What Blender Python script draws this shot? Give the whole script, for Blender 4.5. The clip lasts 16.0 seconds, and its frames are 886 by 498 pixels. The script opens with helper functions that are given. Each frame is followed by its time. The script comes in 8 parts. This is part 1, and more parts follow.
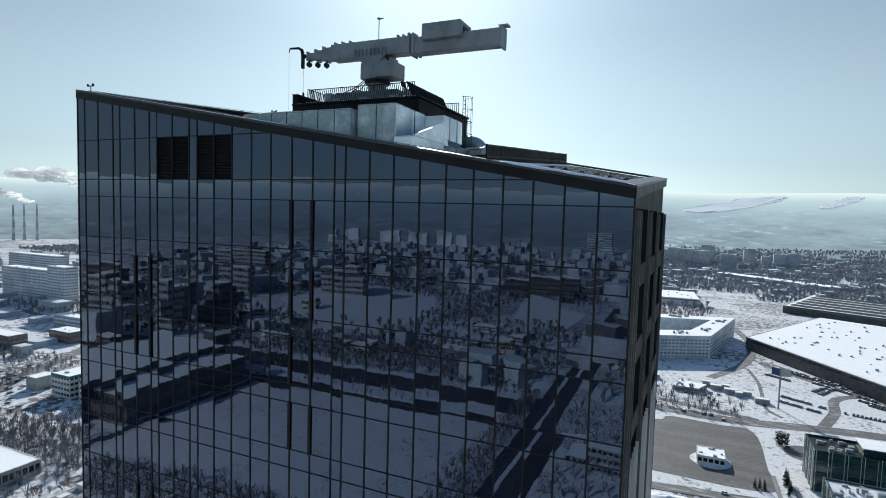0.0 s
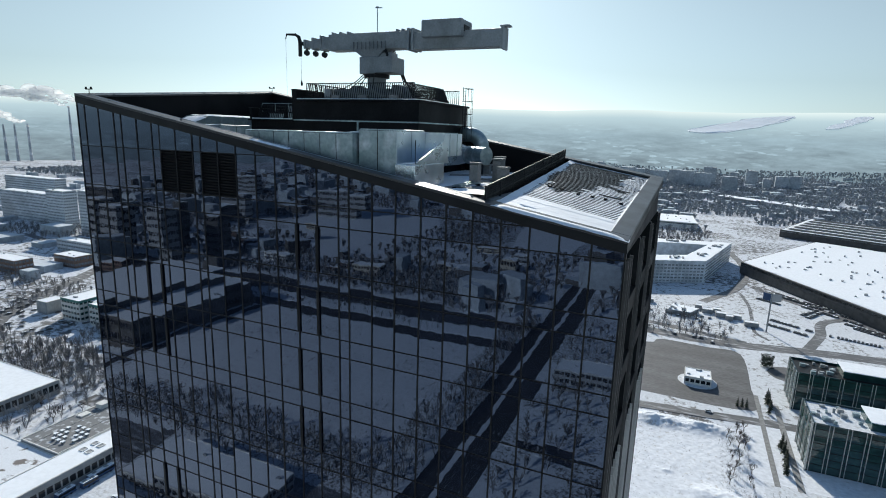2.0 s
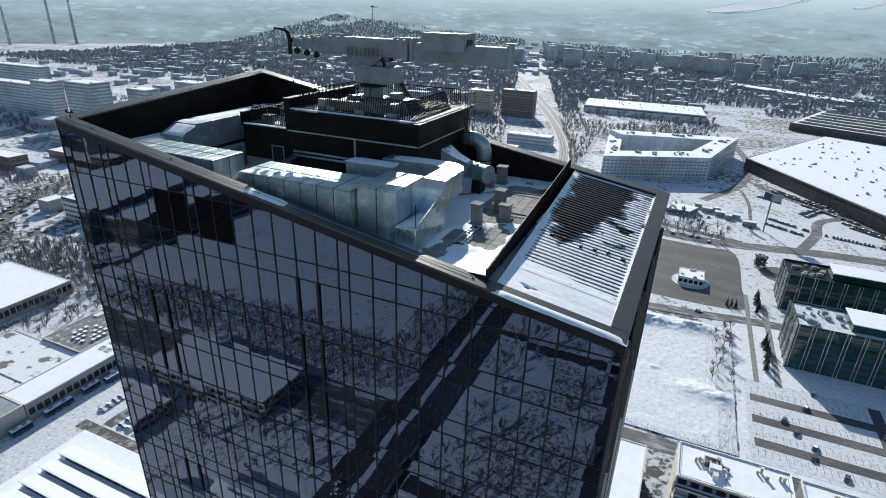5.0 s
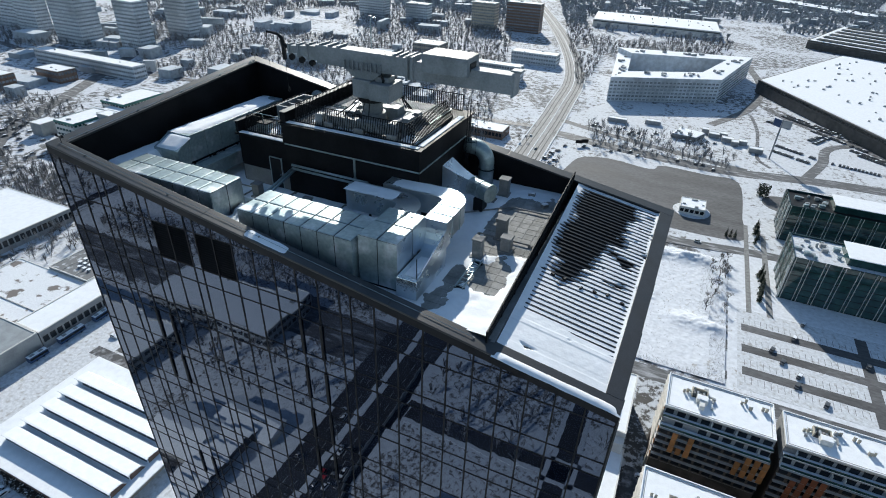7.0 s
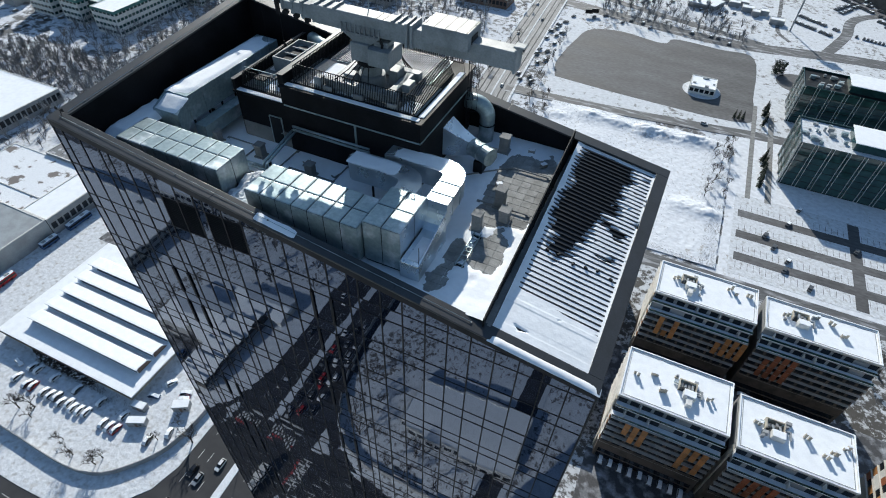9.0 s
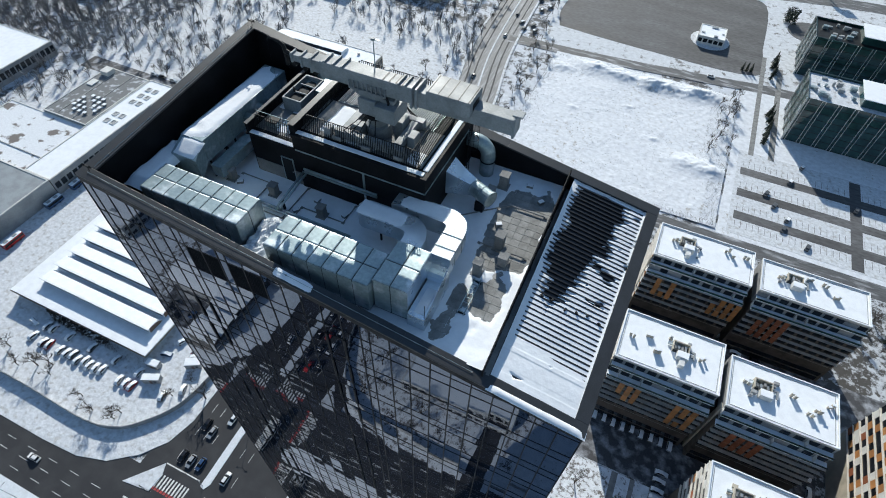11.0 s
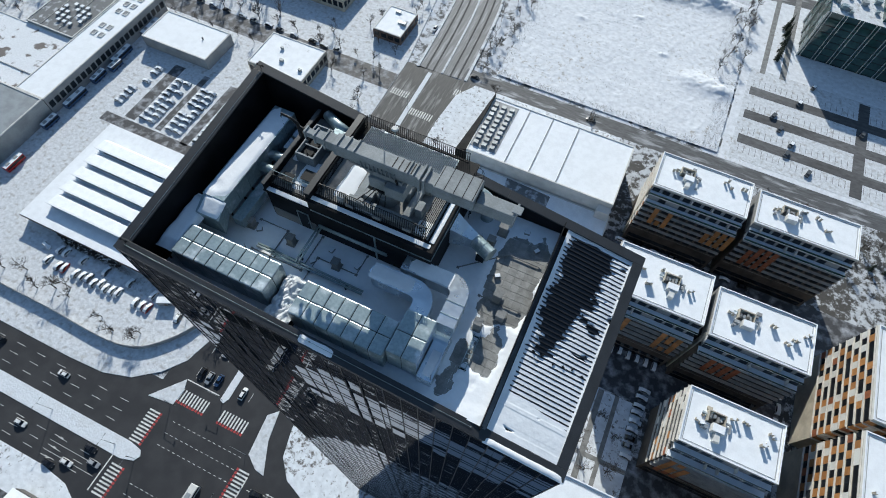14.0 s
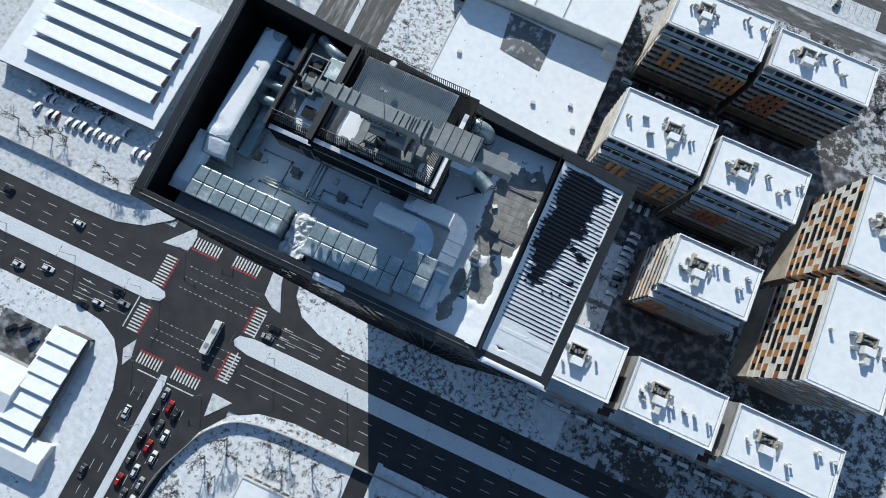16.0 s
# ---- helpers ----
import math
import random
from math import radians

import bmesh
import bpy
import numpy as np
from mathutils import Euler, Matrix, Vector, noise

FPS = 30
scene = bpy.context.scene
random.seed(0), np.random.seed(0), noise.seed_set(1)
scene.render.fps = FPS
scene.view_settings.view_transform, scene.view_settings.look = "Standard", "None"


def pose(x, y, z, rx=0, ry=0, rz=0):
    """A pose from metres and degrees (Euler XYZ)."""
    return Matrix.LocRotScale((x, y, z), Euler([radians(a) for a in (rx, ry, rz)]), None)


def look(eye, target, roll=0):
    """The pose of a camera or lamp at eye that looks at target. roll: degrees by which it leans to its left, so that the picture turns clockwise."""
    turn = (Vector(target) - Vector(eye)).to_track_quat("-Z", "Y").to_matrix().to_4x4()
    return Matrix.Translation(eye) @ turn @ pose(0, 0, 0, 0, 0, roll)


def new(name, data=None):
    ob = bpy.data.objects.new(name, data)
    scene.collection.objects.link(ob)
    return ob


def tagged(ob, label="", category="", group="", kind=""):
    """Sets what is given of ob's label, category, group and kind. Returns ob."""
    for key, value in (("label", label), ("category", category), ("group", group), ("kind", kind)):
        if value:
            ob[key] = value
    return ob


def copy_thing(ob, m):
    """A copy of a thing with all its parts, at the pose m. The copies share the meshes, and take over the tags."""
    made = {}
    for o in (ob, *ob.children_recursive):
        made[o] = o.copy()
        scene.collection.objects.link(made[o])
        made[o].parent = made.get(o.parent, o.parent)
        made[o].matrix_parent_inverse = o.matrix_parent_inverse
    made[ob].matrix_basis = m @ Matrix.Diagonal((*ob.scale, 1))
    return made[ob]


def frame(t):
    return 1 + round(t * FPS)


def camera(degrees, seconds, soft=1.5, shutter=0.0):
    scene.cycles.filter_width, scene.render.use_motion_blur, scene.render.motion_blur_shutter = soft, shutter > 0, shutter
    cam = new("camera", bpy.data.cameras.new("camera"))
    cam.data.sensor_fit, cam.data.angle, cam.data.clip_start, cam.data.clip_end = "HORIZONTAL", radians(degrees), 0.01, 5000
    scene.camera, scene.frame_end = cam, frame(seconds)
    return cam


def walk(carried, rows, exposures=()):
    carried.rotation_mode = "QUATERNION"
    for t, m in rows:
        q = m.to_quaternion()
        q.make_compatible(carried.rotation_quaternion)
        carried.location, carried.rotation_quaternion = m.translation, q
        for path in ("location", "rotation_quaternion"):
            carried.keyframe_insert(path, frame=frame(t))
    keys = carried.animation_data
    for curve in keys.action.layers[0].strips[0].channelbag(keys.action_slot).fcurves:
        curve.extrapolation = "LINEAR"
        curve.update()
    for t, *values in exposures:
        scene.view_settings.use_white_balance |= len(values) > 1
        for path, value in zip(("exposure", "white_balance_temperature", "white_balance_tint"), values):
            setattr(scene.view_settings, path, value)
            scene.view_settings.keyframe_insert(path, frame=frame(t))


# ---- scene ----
cam = camera(77.9, 16.0, soft=1.0)
PATH = [
    (0, (33.861, -21.413, 151.695), (33.047, -19.591, 151.563), 1.6),
    (0.5, (33.897, -21.778, 152.771), (33.089, -19.958, 152.581), 1.5),
    (1, (33.909, -21.838, 154.087), (33.106, -20.025, 153.82), 1.5),
    (1.5, (33.891, -21.773, 155.456), (33.095, -19.972, 155.109), 1.6),
    (2, (33.913, -21.952, 156.821), (33.124, -20.162, 156.404), 1.7),
    (2.5, (33.967, -22.085, 158.116), (33.186, -20.308, 157.634), 1.7),
    (3, (33.949, -22.072, 159.362), (33.177, -20.31, 158.817), 1.7),
    (3.5, (33.82, -21.915, 160.604), (33.056, -20.169, 159.996), 1.7),
    (4, (33.479, -21.267, 161.958), (32.726, -19.541, 161.284), 1.8),
    (6.5, (31.539, -17.681, 168.781), (30.85, -16.083, 167.794), 2.1),
    (7, (31.295, -17.197, 170.172), (30.626, -15.637, 169.113), 2.3),
    (7.5, (31.029, -16.714, 171.511), (30.386, -15.203, 170.368), 2.3),
    (8, (30.745, -16.278, 172.863), (30.132, -14.825, 171.633), 2.5),
    (8.5, (30.473, -15.822, 174.06), (29.895, -14.438, 172.737), 2.6),
    (9, (30.233, -15.288, 175.297), (29.69, -13.981, 173.884), 2.7),
    (11.5, (28.452, -12.382, 182.643), (28.001, -11.278, 181.038), 3.1),
    (12, (28.012, -11.707, 184.11), (27.599, -10.686, 182.44), 3.5),
    (12.5, (27.725, -11.224, 185.539), (27.315, -10.212, 183.863), 3.5),
    (13, (27.221, -10.389, 186.998), (26.813, -9.377, 185.322), 3.5),
    (13.5, (26.417, -8.799, 188.605), (26.023, -7.816, 186.908), 3.7),
    (14, (25.614, -7.212, 190.068), (25.261, -6.31, 188.318), 4.0),
    (14.5, (24.915, -5.727, 191.316), (24.616, -4.935, 189.504), 4.5),
    (15, (24.141, -4.247, 192.59), (23.906, -3.59, 190.715), 5.4),
    (15.5, (23.396, -2.853, 193.835), (23.23, -2.342, 191.908), 7.0),
    (16, (22.731, -1.449, 195.003), (22.631, -1.077, 193.04), 9.7),
]
walk(cam, [(t, look(eye, target, roll)) for t, eye, target, roll in PATH],
     exposures=[(0, 0.0, 6550, 6), (1, -0.05, 6550, 6), (4, 0.0, 6500, 6), (9, 0.08, 6500, 6), (12.5, 0.05, 6450, 5), (14.5, -0.04, 6450, 5), (16, -0.04, 6400, 5)])


SUN_AZ = math.atan2(-0.442, 0.897)   # sun stands ahead of the camera, behind the tower
SUN_EL = radians(27.5)

world = bpy.data.worlds.new("sky")
scene.world = world
world.use_nodes = True
wn = world.node_tree.nodes
sky = wn.new("ShaderNodeTexSky")
sky.sky_type = 'NISHITA'
sky.sun_disc = False
sky.sun_elevation = SUN_EL
sky.sun_rotation = SUN_AZ
sky.air_density, sky.dust_density, sky.ozone_density = 1.0, 0.5, 2.0
wn["Background"].inputs["Strength"].default_value = 0.083
pale = wn.new("ShaderNodeHueSaturation")   # hazy winter air
height = wn.new("ShaderNodeTexCoord")
split = wn.new("ShaderNodeSeparateXYZ")
clear = wn.new("ShaderNodeMapRange")   # hazier towards the horizon, clear blue overhead
clear.inputs["From Min"].default_value, clear.inputs["From Max"].default_value = 0.22, 0.75
clear.inputs["To Min"].default_value, clear.inputs["To Max"].default_value = 0.32, 1.0
world.node_tree.links.new(height.outputs["Generated"], split.inputs["Vector"])
world.node_tree.links.new(split.outputs["Z"], clear.inputs["Value"])
world.node_tree.links.new(clear.outputs["Result"], pale.inputs["Saturation"])
bright = wn.new("ShaderNodeMapRange")
bright.inputs["From Min"].default_value, bright.inputs["From Max"].default_value = 0.30, 0.8
bright.inputs["To Min"].default_value, bright.inputs["To Max"].default_value = 1.0, 1.6
world.node_tree.links.new(split.outputs["Z"], bright.inputs["Value"])
world.node_tree.links.new(bright.outputs["Result"], pale.inputs["Value"])
veil = wn.new("ShaderNodeMix")
veil.data_type, veil.blend_type = 'RGBA', 'MULTIPLY'
veil.inputs["Factor"].default_value = 1.0
veil.inputs["B"].default_value = (0.81, 1.0, 1.12, 1)
world.node_tree.links.new(sky.outputs["Color"], pale.inputs["Color"])
world.node_tree.links.new(pale.outputs["Color"], veil.inputs["A"])
world.node_tree.links.new(veil.outputs["Result"], wn["Background"].inputs["Color"])

sun_dir = Vector((math.sin(SUN_AZ) * math.cos(SUN_EL), math.cos(SUN_AZ) * math.cos(SUN_EL), math.sin(SUN_EL)))
sun = new("sun", bpy.data.lights.new("sun", 'SUN'))
sun.data.energy, sun.data.angle, sun.data.color = 5.0, radians(0.53), (1.0, 0.96, 0.90)
sun.matrix_world = look(sun_dir * 500, (0, 0, 0))


# ---- mesh helpers ----
class Geo:
    """Collects vertices and faces of one mesh."""

    def __init__(self):
        self.v, self.f = [], []

    def poly(self, pts):
        n = len(self.v)
        self.v += [tuple(p) for p in pts]
        self.f.append(tuple(range(n, n + len(pts))))
        return self

    def box(self, x0, y0, z0, x1, y1, z1):
        return self.hexa([(x0, y0, z0), (x1, y0, z0), (x1, y1, z0), (x0, y1, z0)],
                         [(x0, y0, z1), (x1, y0, z1), (x1, y1, z1), (x0, y1, z1)])

    def hexa(self, low, high):
        return self.loft([low, high])

    def loft(self, rings, caps=True, closed=False):
        n, k = len(self.v), len(rings[0])
        for r in rings:
            self.v += [tuple(p) for p in r]
        m = len(rings)
        for i in range(m if closed else m - 1):
            a, b = n + i * k, n + ((i + 1) % m) * k
            for j in range(k):
                self.f.append((a + j, a + (j + 1) % k, b + (j + 1) % k, b + j))
        if caps and not closed:
            self.f.append(tuple(range(n + k - 1, n - 1, -1)))
            self.f.append(tuple(range(n + (m - 1) * k, n + m * k)))
        return self

    def prism(self, pts, z0, z1):
        return self.loft([[(x, y, z0) for x, y in pts], [(x, y, z1) for x, y in pts]])

    def obox(self, cx, cy, z0, z1, sx, sy, yaw):
        c, s = math.cos(yaw), math.sin(yaw)
        pts = [(cx + c * x - s * y, cy + s * x + c * y) for x, y in
               ((-sx / 2, -sy / 2), (sx / 2, -sy / 2), (sx / 2, sy / 2), (-sx / 2, sy / 2))]
        return self.prism(pts, z0, z1)

    def tube(self, pts, radii, n=8, up=None):
        pts = [Vector(p) for p in pts]
        if not isinstance(radii, (list, tuple)):
            radii = [radii] * len(pts)
        rings = []
        for i, p in enumerate(pts):
            d = (pts[min(i + 1, len(pts) - 1)] - pts[max(i - 1, 0)]).normalized()
            a = Vector((0, 0, 1)) if abs(d.z) < 0.9 else Vector((1, 0, 0))
            u = d.cross(a).normalized()
            w = d.cross(u).normalized()
            rings.append([p + radii[i] * (math.cos(2 * math.pi * j / n) * u + math.sin(2 * math.pi * j / n) * w) for j in range(n)])
        return self.loft(rings)

    def duct(self, pts, w, h):
        """A rectangular duct along points in a level plane."""
        pts = [Vector(p) for p in pts]
        rings = []
        for i, p in enumerate(pts):
            a = (pts[i] - pts[i - 1]).normalized() if i else None
            b = (pts[i + 1] - pts[i]).normalized() if i + 1 < len(pts) else None
            d = ((a or b) + (b or a)).normalized()
            k = 1 / max(0.5, d.dot(a or b))
            s = Vector((d.y, -d.x, 0)).normalized() * (w / 2 * k) if abs(d.z) < 0.95 else Vector((w / 2, 0, 0))
            t = s.cross(d).normalized() * (h / 2)
            rings.append([p + s + t, p - s + t, p - s - t, p + s - t])
        return self.loft(rings)

    def grid(self, xs, ys, fz):
        n = len(self.v)
        for y in ys:
            for x in xs:
                self.v.append((x, y, fz(x, y)))
        k = len(xs)
        for j in range(len(ys) - 1):
            for i in range(k - 1):
                a = n + j * k + i
                self.f.append((a, a + 1, a + k + 1, a + k))
        return self

    def mesh(self, name, material=None, smooth=False):
        me = bpy.data.meshes.new(name)
        me.from_pydata(self.v, [], self.f)
        if material:
            me.materials.append(material)
        if smooth:
            me.polygons.foreach_set("use_smooth", [True] * len(me.polygons))
        me.update()
        return me


def fix(me):
    bm = bmesh.new()
    bm.from_mesh(me)
    bmesh.ops.recalc_face_normals(bm, faces=bm.faces)
    bm.to_mesh(me)
    bm.free()
    return me


def part(name, geo, material, parent, label="", smooth=False, bevel=0.0, kind=""):
    ob = new(name, fix(geo.mesh(name, material, smooth)) if isinstance(geo, Geo) else geo)
    ob.parent = parent
    if bevel:
        m = ob.modifiers.new("bevel", 'BEVEL')
        m.width, m.segments, m.limit_method = bevel, 2, 'ANGLE'
    return tagged(ob, label=label, kind=kind)


def solid(name, geo, material, label, category, group="", kind="", smooth=False, bevel=0.0):
    ob = part(name, geo, material, None, label, smooth, bevel, kind)
    return tagged(ob, category=category, group=group)


def thing(name, label, category, group="", kind="", at=(0, 0, 0), yaw=0.0):
    ob = new(name)
    ob.location, ob.rotation_euler = at, (0, 0, yaw)
    return tagged(ob, label, category, group, kind)


def linspace(a, b, n):
    return [a + (b - a) * i / (n - 1) for i in range(n)]


# ---- materials ----
def material(name, colour, rough=0.6, metal=0.0, vary=0.25, scale=1.0, fine=12.0, bump=0.1, second=None, ior=1.5, objvar=0.0, spread=(0.42, 0.62), rough_vary=0.15, dist=0.05, stretch=None):
    """A surface with variation at two scales. second: a colour that patches in by the large noise."""
    m = bpy.data.materials.new(name)
    m.use_nodes = True
    nt = m.node_tree
    n, l = nt.nodes, nt.links
    bsdf = n["Principled BSDF"]
    geo = n.new("ShaderNodeNewGeometry")
    big, small = n.new("ShaderNodeTexNoise"), n.new("ShaderNodeTexNoise")
    big.inputs["Scale"].default_value, big.inputs["Detail"].default_value = scale, 6
    small.inputs["Scale"].default_value, small.inputs["Detail"].default_value = fine, 4
    where = geo.outputs["Position"]
    if stretch:
        pull = n.new("ShaderNodeVectorMath")
        pull.operation = 'MULTIPLY'
        pull.inputs[1].default_value = stretch
        l.new(where, pull.inputs[0])
        where = pull.outputs["Vector"]
    for t in (big, small):
        l.new(where, t.inputs["Vector"])
    ramp = n.new("ShaderNodeMapRange")
    ramp.inputs["From Min"].default_value, ramp.inputs["From Max"].default_value = spread
    l.new(big.outputs["Fac"], ramp.inputs["Value"])
    mix = n.new("ShaderNodeMix")
    mix.data_type = 'RGBA'
    dark = second or tuple(c * (1 - vary) for c in colour)
    mix.inputs["A"].default_value, mix.inputs["B"].default_value = (*colour, 1), (*dark, 1)
    l.new(ramp.outputs["Result"], mix.inputs["Factor"])
    hsv = n.new("ShaderNodeHueSaturation")
    l.new(mix.outputs["Result"], hsv.inputs["Color"])
    val = n.new("ShaderNodeMapRange")
    val.inputs["From Min"].default_value, val.inputs["From Max"].default_value = 0.3, 0.7
    val.inputs["To Min"].default_value, val.inputs["To Max"].default_value = 1 - vary / 2, 1 + vary / 2
    l.new(small.outputs["Fac"], val.inputs["Value"])
    last = val.outputs["Result"]
    if objvar:
        info = n.new("ShaderNodeObjectInfo")
        rng = n.new("ShaderNodeMapRange")
        rng.inputs["To Min"].default_value, rng.inputs["To Max"].default_value = 1 - objvar, 1 + objvar
        l.new(info.outputs["Random"], rng.inputs["Value"])
        mul = n.new("ShaderNodeMath")
        mul.operation = 'MULTIPLY'
        l.new(last, mul.inputs[0])
        l.new(rng.outputs["Result"], mul.inputs[1])
        last = mul.outputs["Value"]
    l.new(last, hsv.inputs["Value"])
    l.new(hsv.outputs["Color"], bsdf.inputs["Base Color"])
    rr = n.new("ShaderNodeMapRange")
    rr.inputs["To Min"].default_value, rr.inputs["To Max"].default_value = max(0.0, rough - rough_vary), min(1.0, rough + rough_vary)
    l.new(big.outputs["Fac"], rr.inputs["Value"])
    l.new(rr.outputs["Result"], bsdf.inputs["Roughness"])
    bsdf.inputs["Metallic"].default_value = metal
    bsdf.inputs["IOR"].default_value = ior
    if bump:
        b = n.new("ShaderNodeBump")
        b.inputs["Strength"].default_value, b.inputs["Distance"].default_value = bump, dist
        l.new(small.outputs["Fac"], b.inputs["Height"])
        l.new(b.outputs["Normal"], bsdf.inputs["Normal"])
    return m


SNOW = material("snow", (0.66, 0.69, 0.73), 0.75, vary=0.14, scale=0.22, fine=1.6, bump=0.5, dist=0.3, second=(0.58, 0.59, 0.61), spread=(0.54, 0.80))
SNOW_ROOF = material("roof_snow", (0.85, 0.872, 0.90), 0.75, vary=0.06, scale=0.4, fine=2.6, bump=0.35, dist=0.07)
SNOW_DIRTY = material("trodden_snow", (0.60, 0.62, 0.65), 0.8, vary=0.3, scale=0.45, fine=0.7, bump=0.45, second=(0.36, 0.35, 0.34), spread=(0.54, 0.74), dist=0.5)


def plots(name, light, dark, cell, speck, lo, hi, lane, seed=0.0):
    """Snowy land cut into uneven plots: each takes its own share of scrub, with lanes between them."""
    m = material(name, light, 0.85, vary=0.25, scale=0.03, fine=0.45, bump=0.30, dist=0.5)
    nt = m.node_tree
    n, l = nt.nodes, nt.links
    hsv = next(x for x in n if x.bl_idname == "ShaderNodeHueSaturation")
    geo = next(x for x in n if x.bl_idname == "ShaderNodeNewGeometry")
    warp = n.new("ShaderNodeTexNoise")
    warp.inputs["Scale"].default_value = 0.6 / cell
    shift = n.new("ShaderNodeVectorMath")
    shift.operation = 'MULTIPLY_ADD'
    shift.inputs[1].default_value = (cell * 0.5, cell * 0.5, 0)
    l.new(geo.outputs["Position"], warp.inputs["Vector"])
    l.new(warp.outputs["Color"], shift.inputs[0])
    l.new(geo.outputs["Position"], shift.inputs[2])
    flat = n.new("ShaderNodeVectorMath")
    flat.operation = 'MULTIPLY'
    flat.inputs[1].default_value = (1, 1, 0)
    l.new(shift.outputs["Vector"], flat.inputs[0])
    cells, edge = n.new("ShaderNodeTexVoronoi"), n.new("ShaderNodeTexVoronoi")
    for v in (cells, edge):
        v.distance = 'CHEBYCHEV' if v is cells else 'EUCLIDEAN'
        v.inputs["Scale"].default_value = 1 / cell
        v.inputs["Randomness"].default_value = 0.8
        l.new(flat.outputs["Vector"], v.inputs["Vector"])
    cells.distance = 'EUCLIDEAN'
    edge.feature = 'DISTANCE_TO_EDGE'
    speckle, streak = n.new("ShaderNodeTexNoise"), n.new("ShaderNodeTexNoise")
    speckle.inputs["Scale"].default_value, speckle.inputs["Detail"].default_value, speckle.inputs["Roughness"].default_value = speck, 8, 0.72
    l.new(geo.outputs["Position"], speckle.inputs["Vector"])
    sep = n.new("ShaderNodeSeparateColor")
    l.new(cells.outputs["Color"], sep.inputs["Color"])
    level = n.new("ShaderNodeMapRange")
    level.inputs["To Min"].default_value, level.inputs["To Max"].default_value = lo, hi
    l.new(sep.outputs["Red"], level.inputs["Value"])
    diff = n.new("ShaderNodeMath")
    diff.operation = 'SUBTRACT'
    l.new(speckle.outputs["Fac"], diff.inputs[0])
    l.new(level.outputs["Result"], diff.inputs[1])
    step = n.new("ShaderNodeMapRange")
    step.inputs["From Min"].default_value, step.inputs["From Max"].default_value = -0.02, 0.07
    l.new(diff.outputs["Value"], step.inputs["Value"])
    way = n.new("ShaderNodeMapRange")
    way.inputs["From Min"].default_value, way.inputs["From Max"].default_value = lane / cell, lane / cell * 0.6
    way.inputs["To Min"].default_value, way.inputs["To Max"].default_value = 0.0, 0.75
    l.new(edge.outputs["Distance"], way.inputs["Value"])
    top = n.new("ShaderNodeMath")
    top.operation = 'MAXIMUM'
    l.new(step.outputs["Result"], top.inputs[0])
    l.new(way.outputs["Result"], top.inputs[1])
    mix = n.new("ShaderNodeMix")
    mix.data_type = 'RGBA'
    mix.inputs["A"].default_value, mix.inputs["B"].default_value = (*light, 1), (*dark, 1)
    l.new(top.outputs["Value"], mix.inputs["Factor"])
    l.new(mix.outputs["Result"], hsv.inputs["Color"])
    return m


GROUND = plots("snowy_ground", (0.58, 0.605, 0.65), (0.10, 0.10, 0.102), 45.0, 0.16, 0.45, 0.57, 0.0001)
SNOW_PLOT = plots("snowy_plot", (0.70, 0.73, 0.77), (0.15, 0.14, 0.135), 30.0, 0.55, 0.48, 0.63, 0.0001)
FIELD = plots("field_snow", (0.69, 0.71, 0.745), (0.40, 0.38, 0.355), 26.0, 0.35, 0.56, 0.72, 0.0001)
# Trodden yard snow, also darkened in colour for the shade between the blocks.
YARD_SNOW = plots("trampled_shaded_yard", (0.50, 0.52, 0.55), (0.07, 0.066, 0.062), 16.0, 0.32, 0.37, 0.53, 0.0001)
LOT_SNOW = plots("ploughed_lot", (0.60, 0.62, 0.65), (0.18, 0.175, 0.17), 24.0, 0.20, 0.50, 0.63, 0.0001)
# Far walls and roofs: distance haze is put into these bluish base colours.
FARWALL = material("hazed_walls", (0.42, 0.46, 0.50), 0.85, vary=0.4, scale=0.02, fine=0.2, bump=0.0, second=(0.30, 0.335, 0.365))
FAR_ROOF = material("hazed_roof_snow", (0.52, 0.57, 0.62), 0.85, vary=0.15, scale=0.02, fine=0.3, bump=0.0)
PALEWALL = material("hazed_pale_walls", (0.58, 0.62, 0.66), 0.85, vary=0.4, scale=0.02, fine=0.2, bump=0.0)
ASPHALT = material("asphalt", (0.022, 0.023, 0.027), 0.8, vary=0.3, scale=0.15, fine=8.0, bump=0.2, second=(0.036, 0.037, 0.041))
ROAD_WET = material("salted_asphalt", (0.095, 0.097, 0.102), 0.75, vary=0.6, scale=0.35, fine=1.2, bump=0.2, second=(0.40, 0.41, 0.43), spread=(0.52, 0.72), stretch=(0.22, 1.0, 1.0))
ROAD_LONG = material("salted_road", (0.20, 0.20, 0.203), 0.75, vary=0.35, scale=0.6, fine=2.0, bump=0.2, second=(0.42, 0.42, 0.43), spread=(0.48, 0.75), stretch=(1.0, 0.10, 1.0))
LOT_TAR = material("worn_car_park", (0.07, 0.07, 0.073), 0.8, vary=0.6, scale=0.06, fine=0.7, bump=0.2, second=(0.15, 0.15, 0.156), spread=(0.40, 0.78), stretch=(0.45, 1.0, 1.0))
SLUSH = material("slushy_asphalt", (0.055, 0.055, 0.06), 0.7, vary=0.4, scale=0.30, fine=2.0, bump=0.4, second=(0.42, 0.44, 0.48), spread=(0.46, 0.80))
TAR = material("tar_roof", (0.16, 0.165, 0.17), 0.8, vary=0.3, scale=0.35, fine=3.0, bump=0.2, second=(0.50, 0.52, 0.55), spread=(0.55, 0.66))
SOOT = material("patchy_roof_snow", (0.72, 0.74, 0.77), 0.8, vary=0.2, scale=0.16, fine=1.5, bump=0.3, second=(0.17, 0.15, 0.14), spread=(0.57, 0.63))
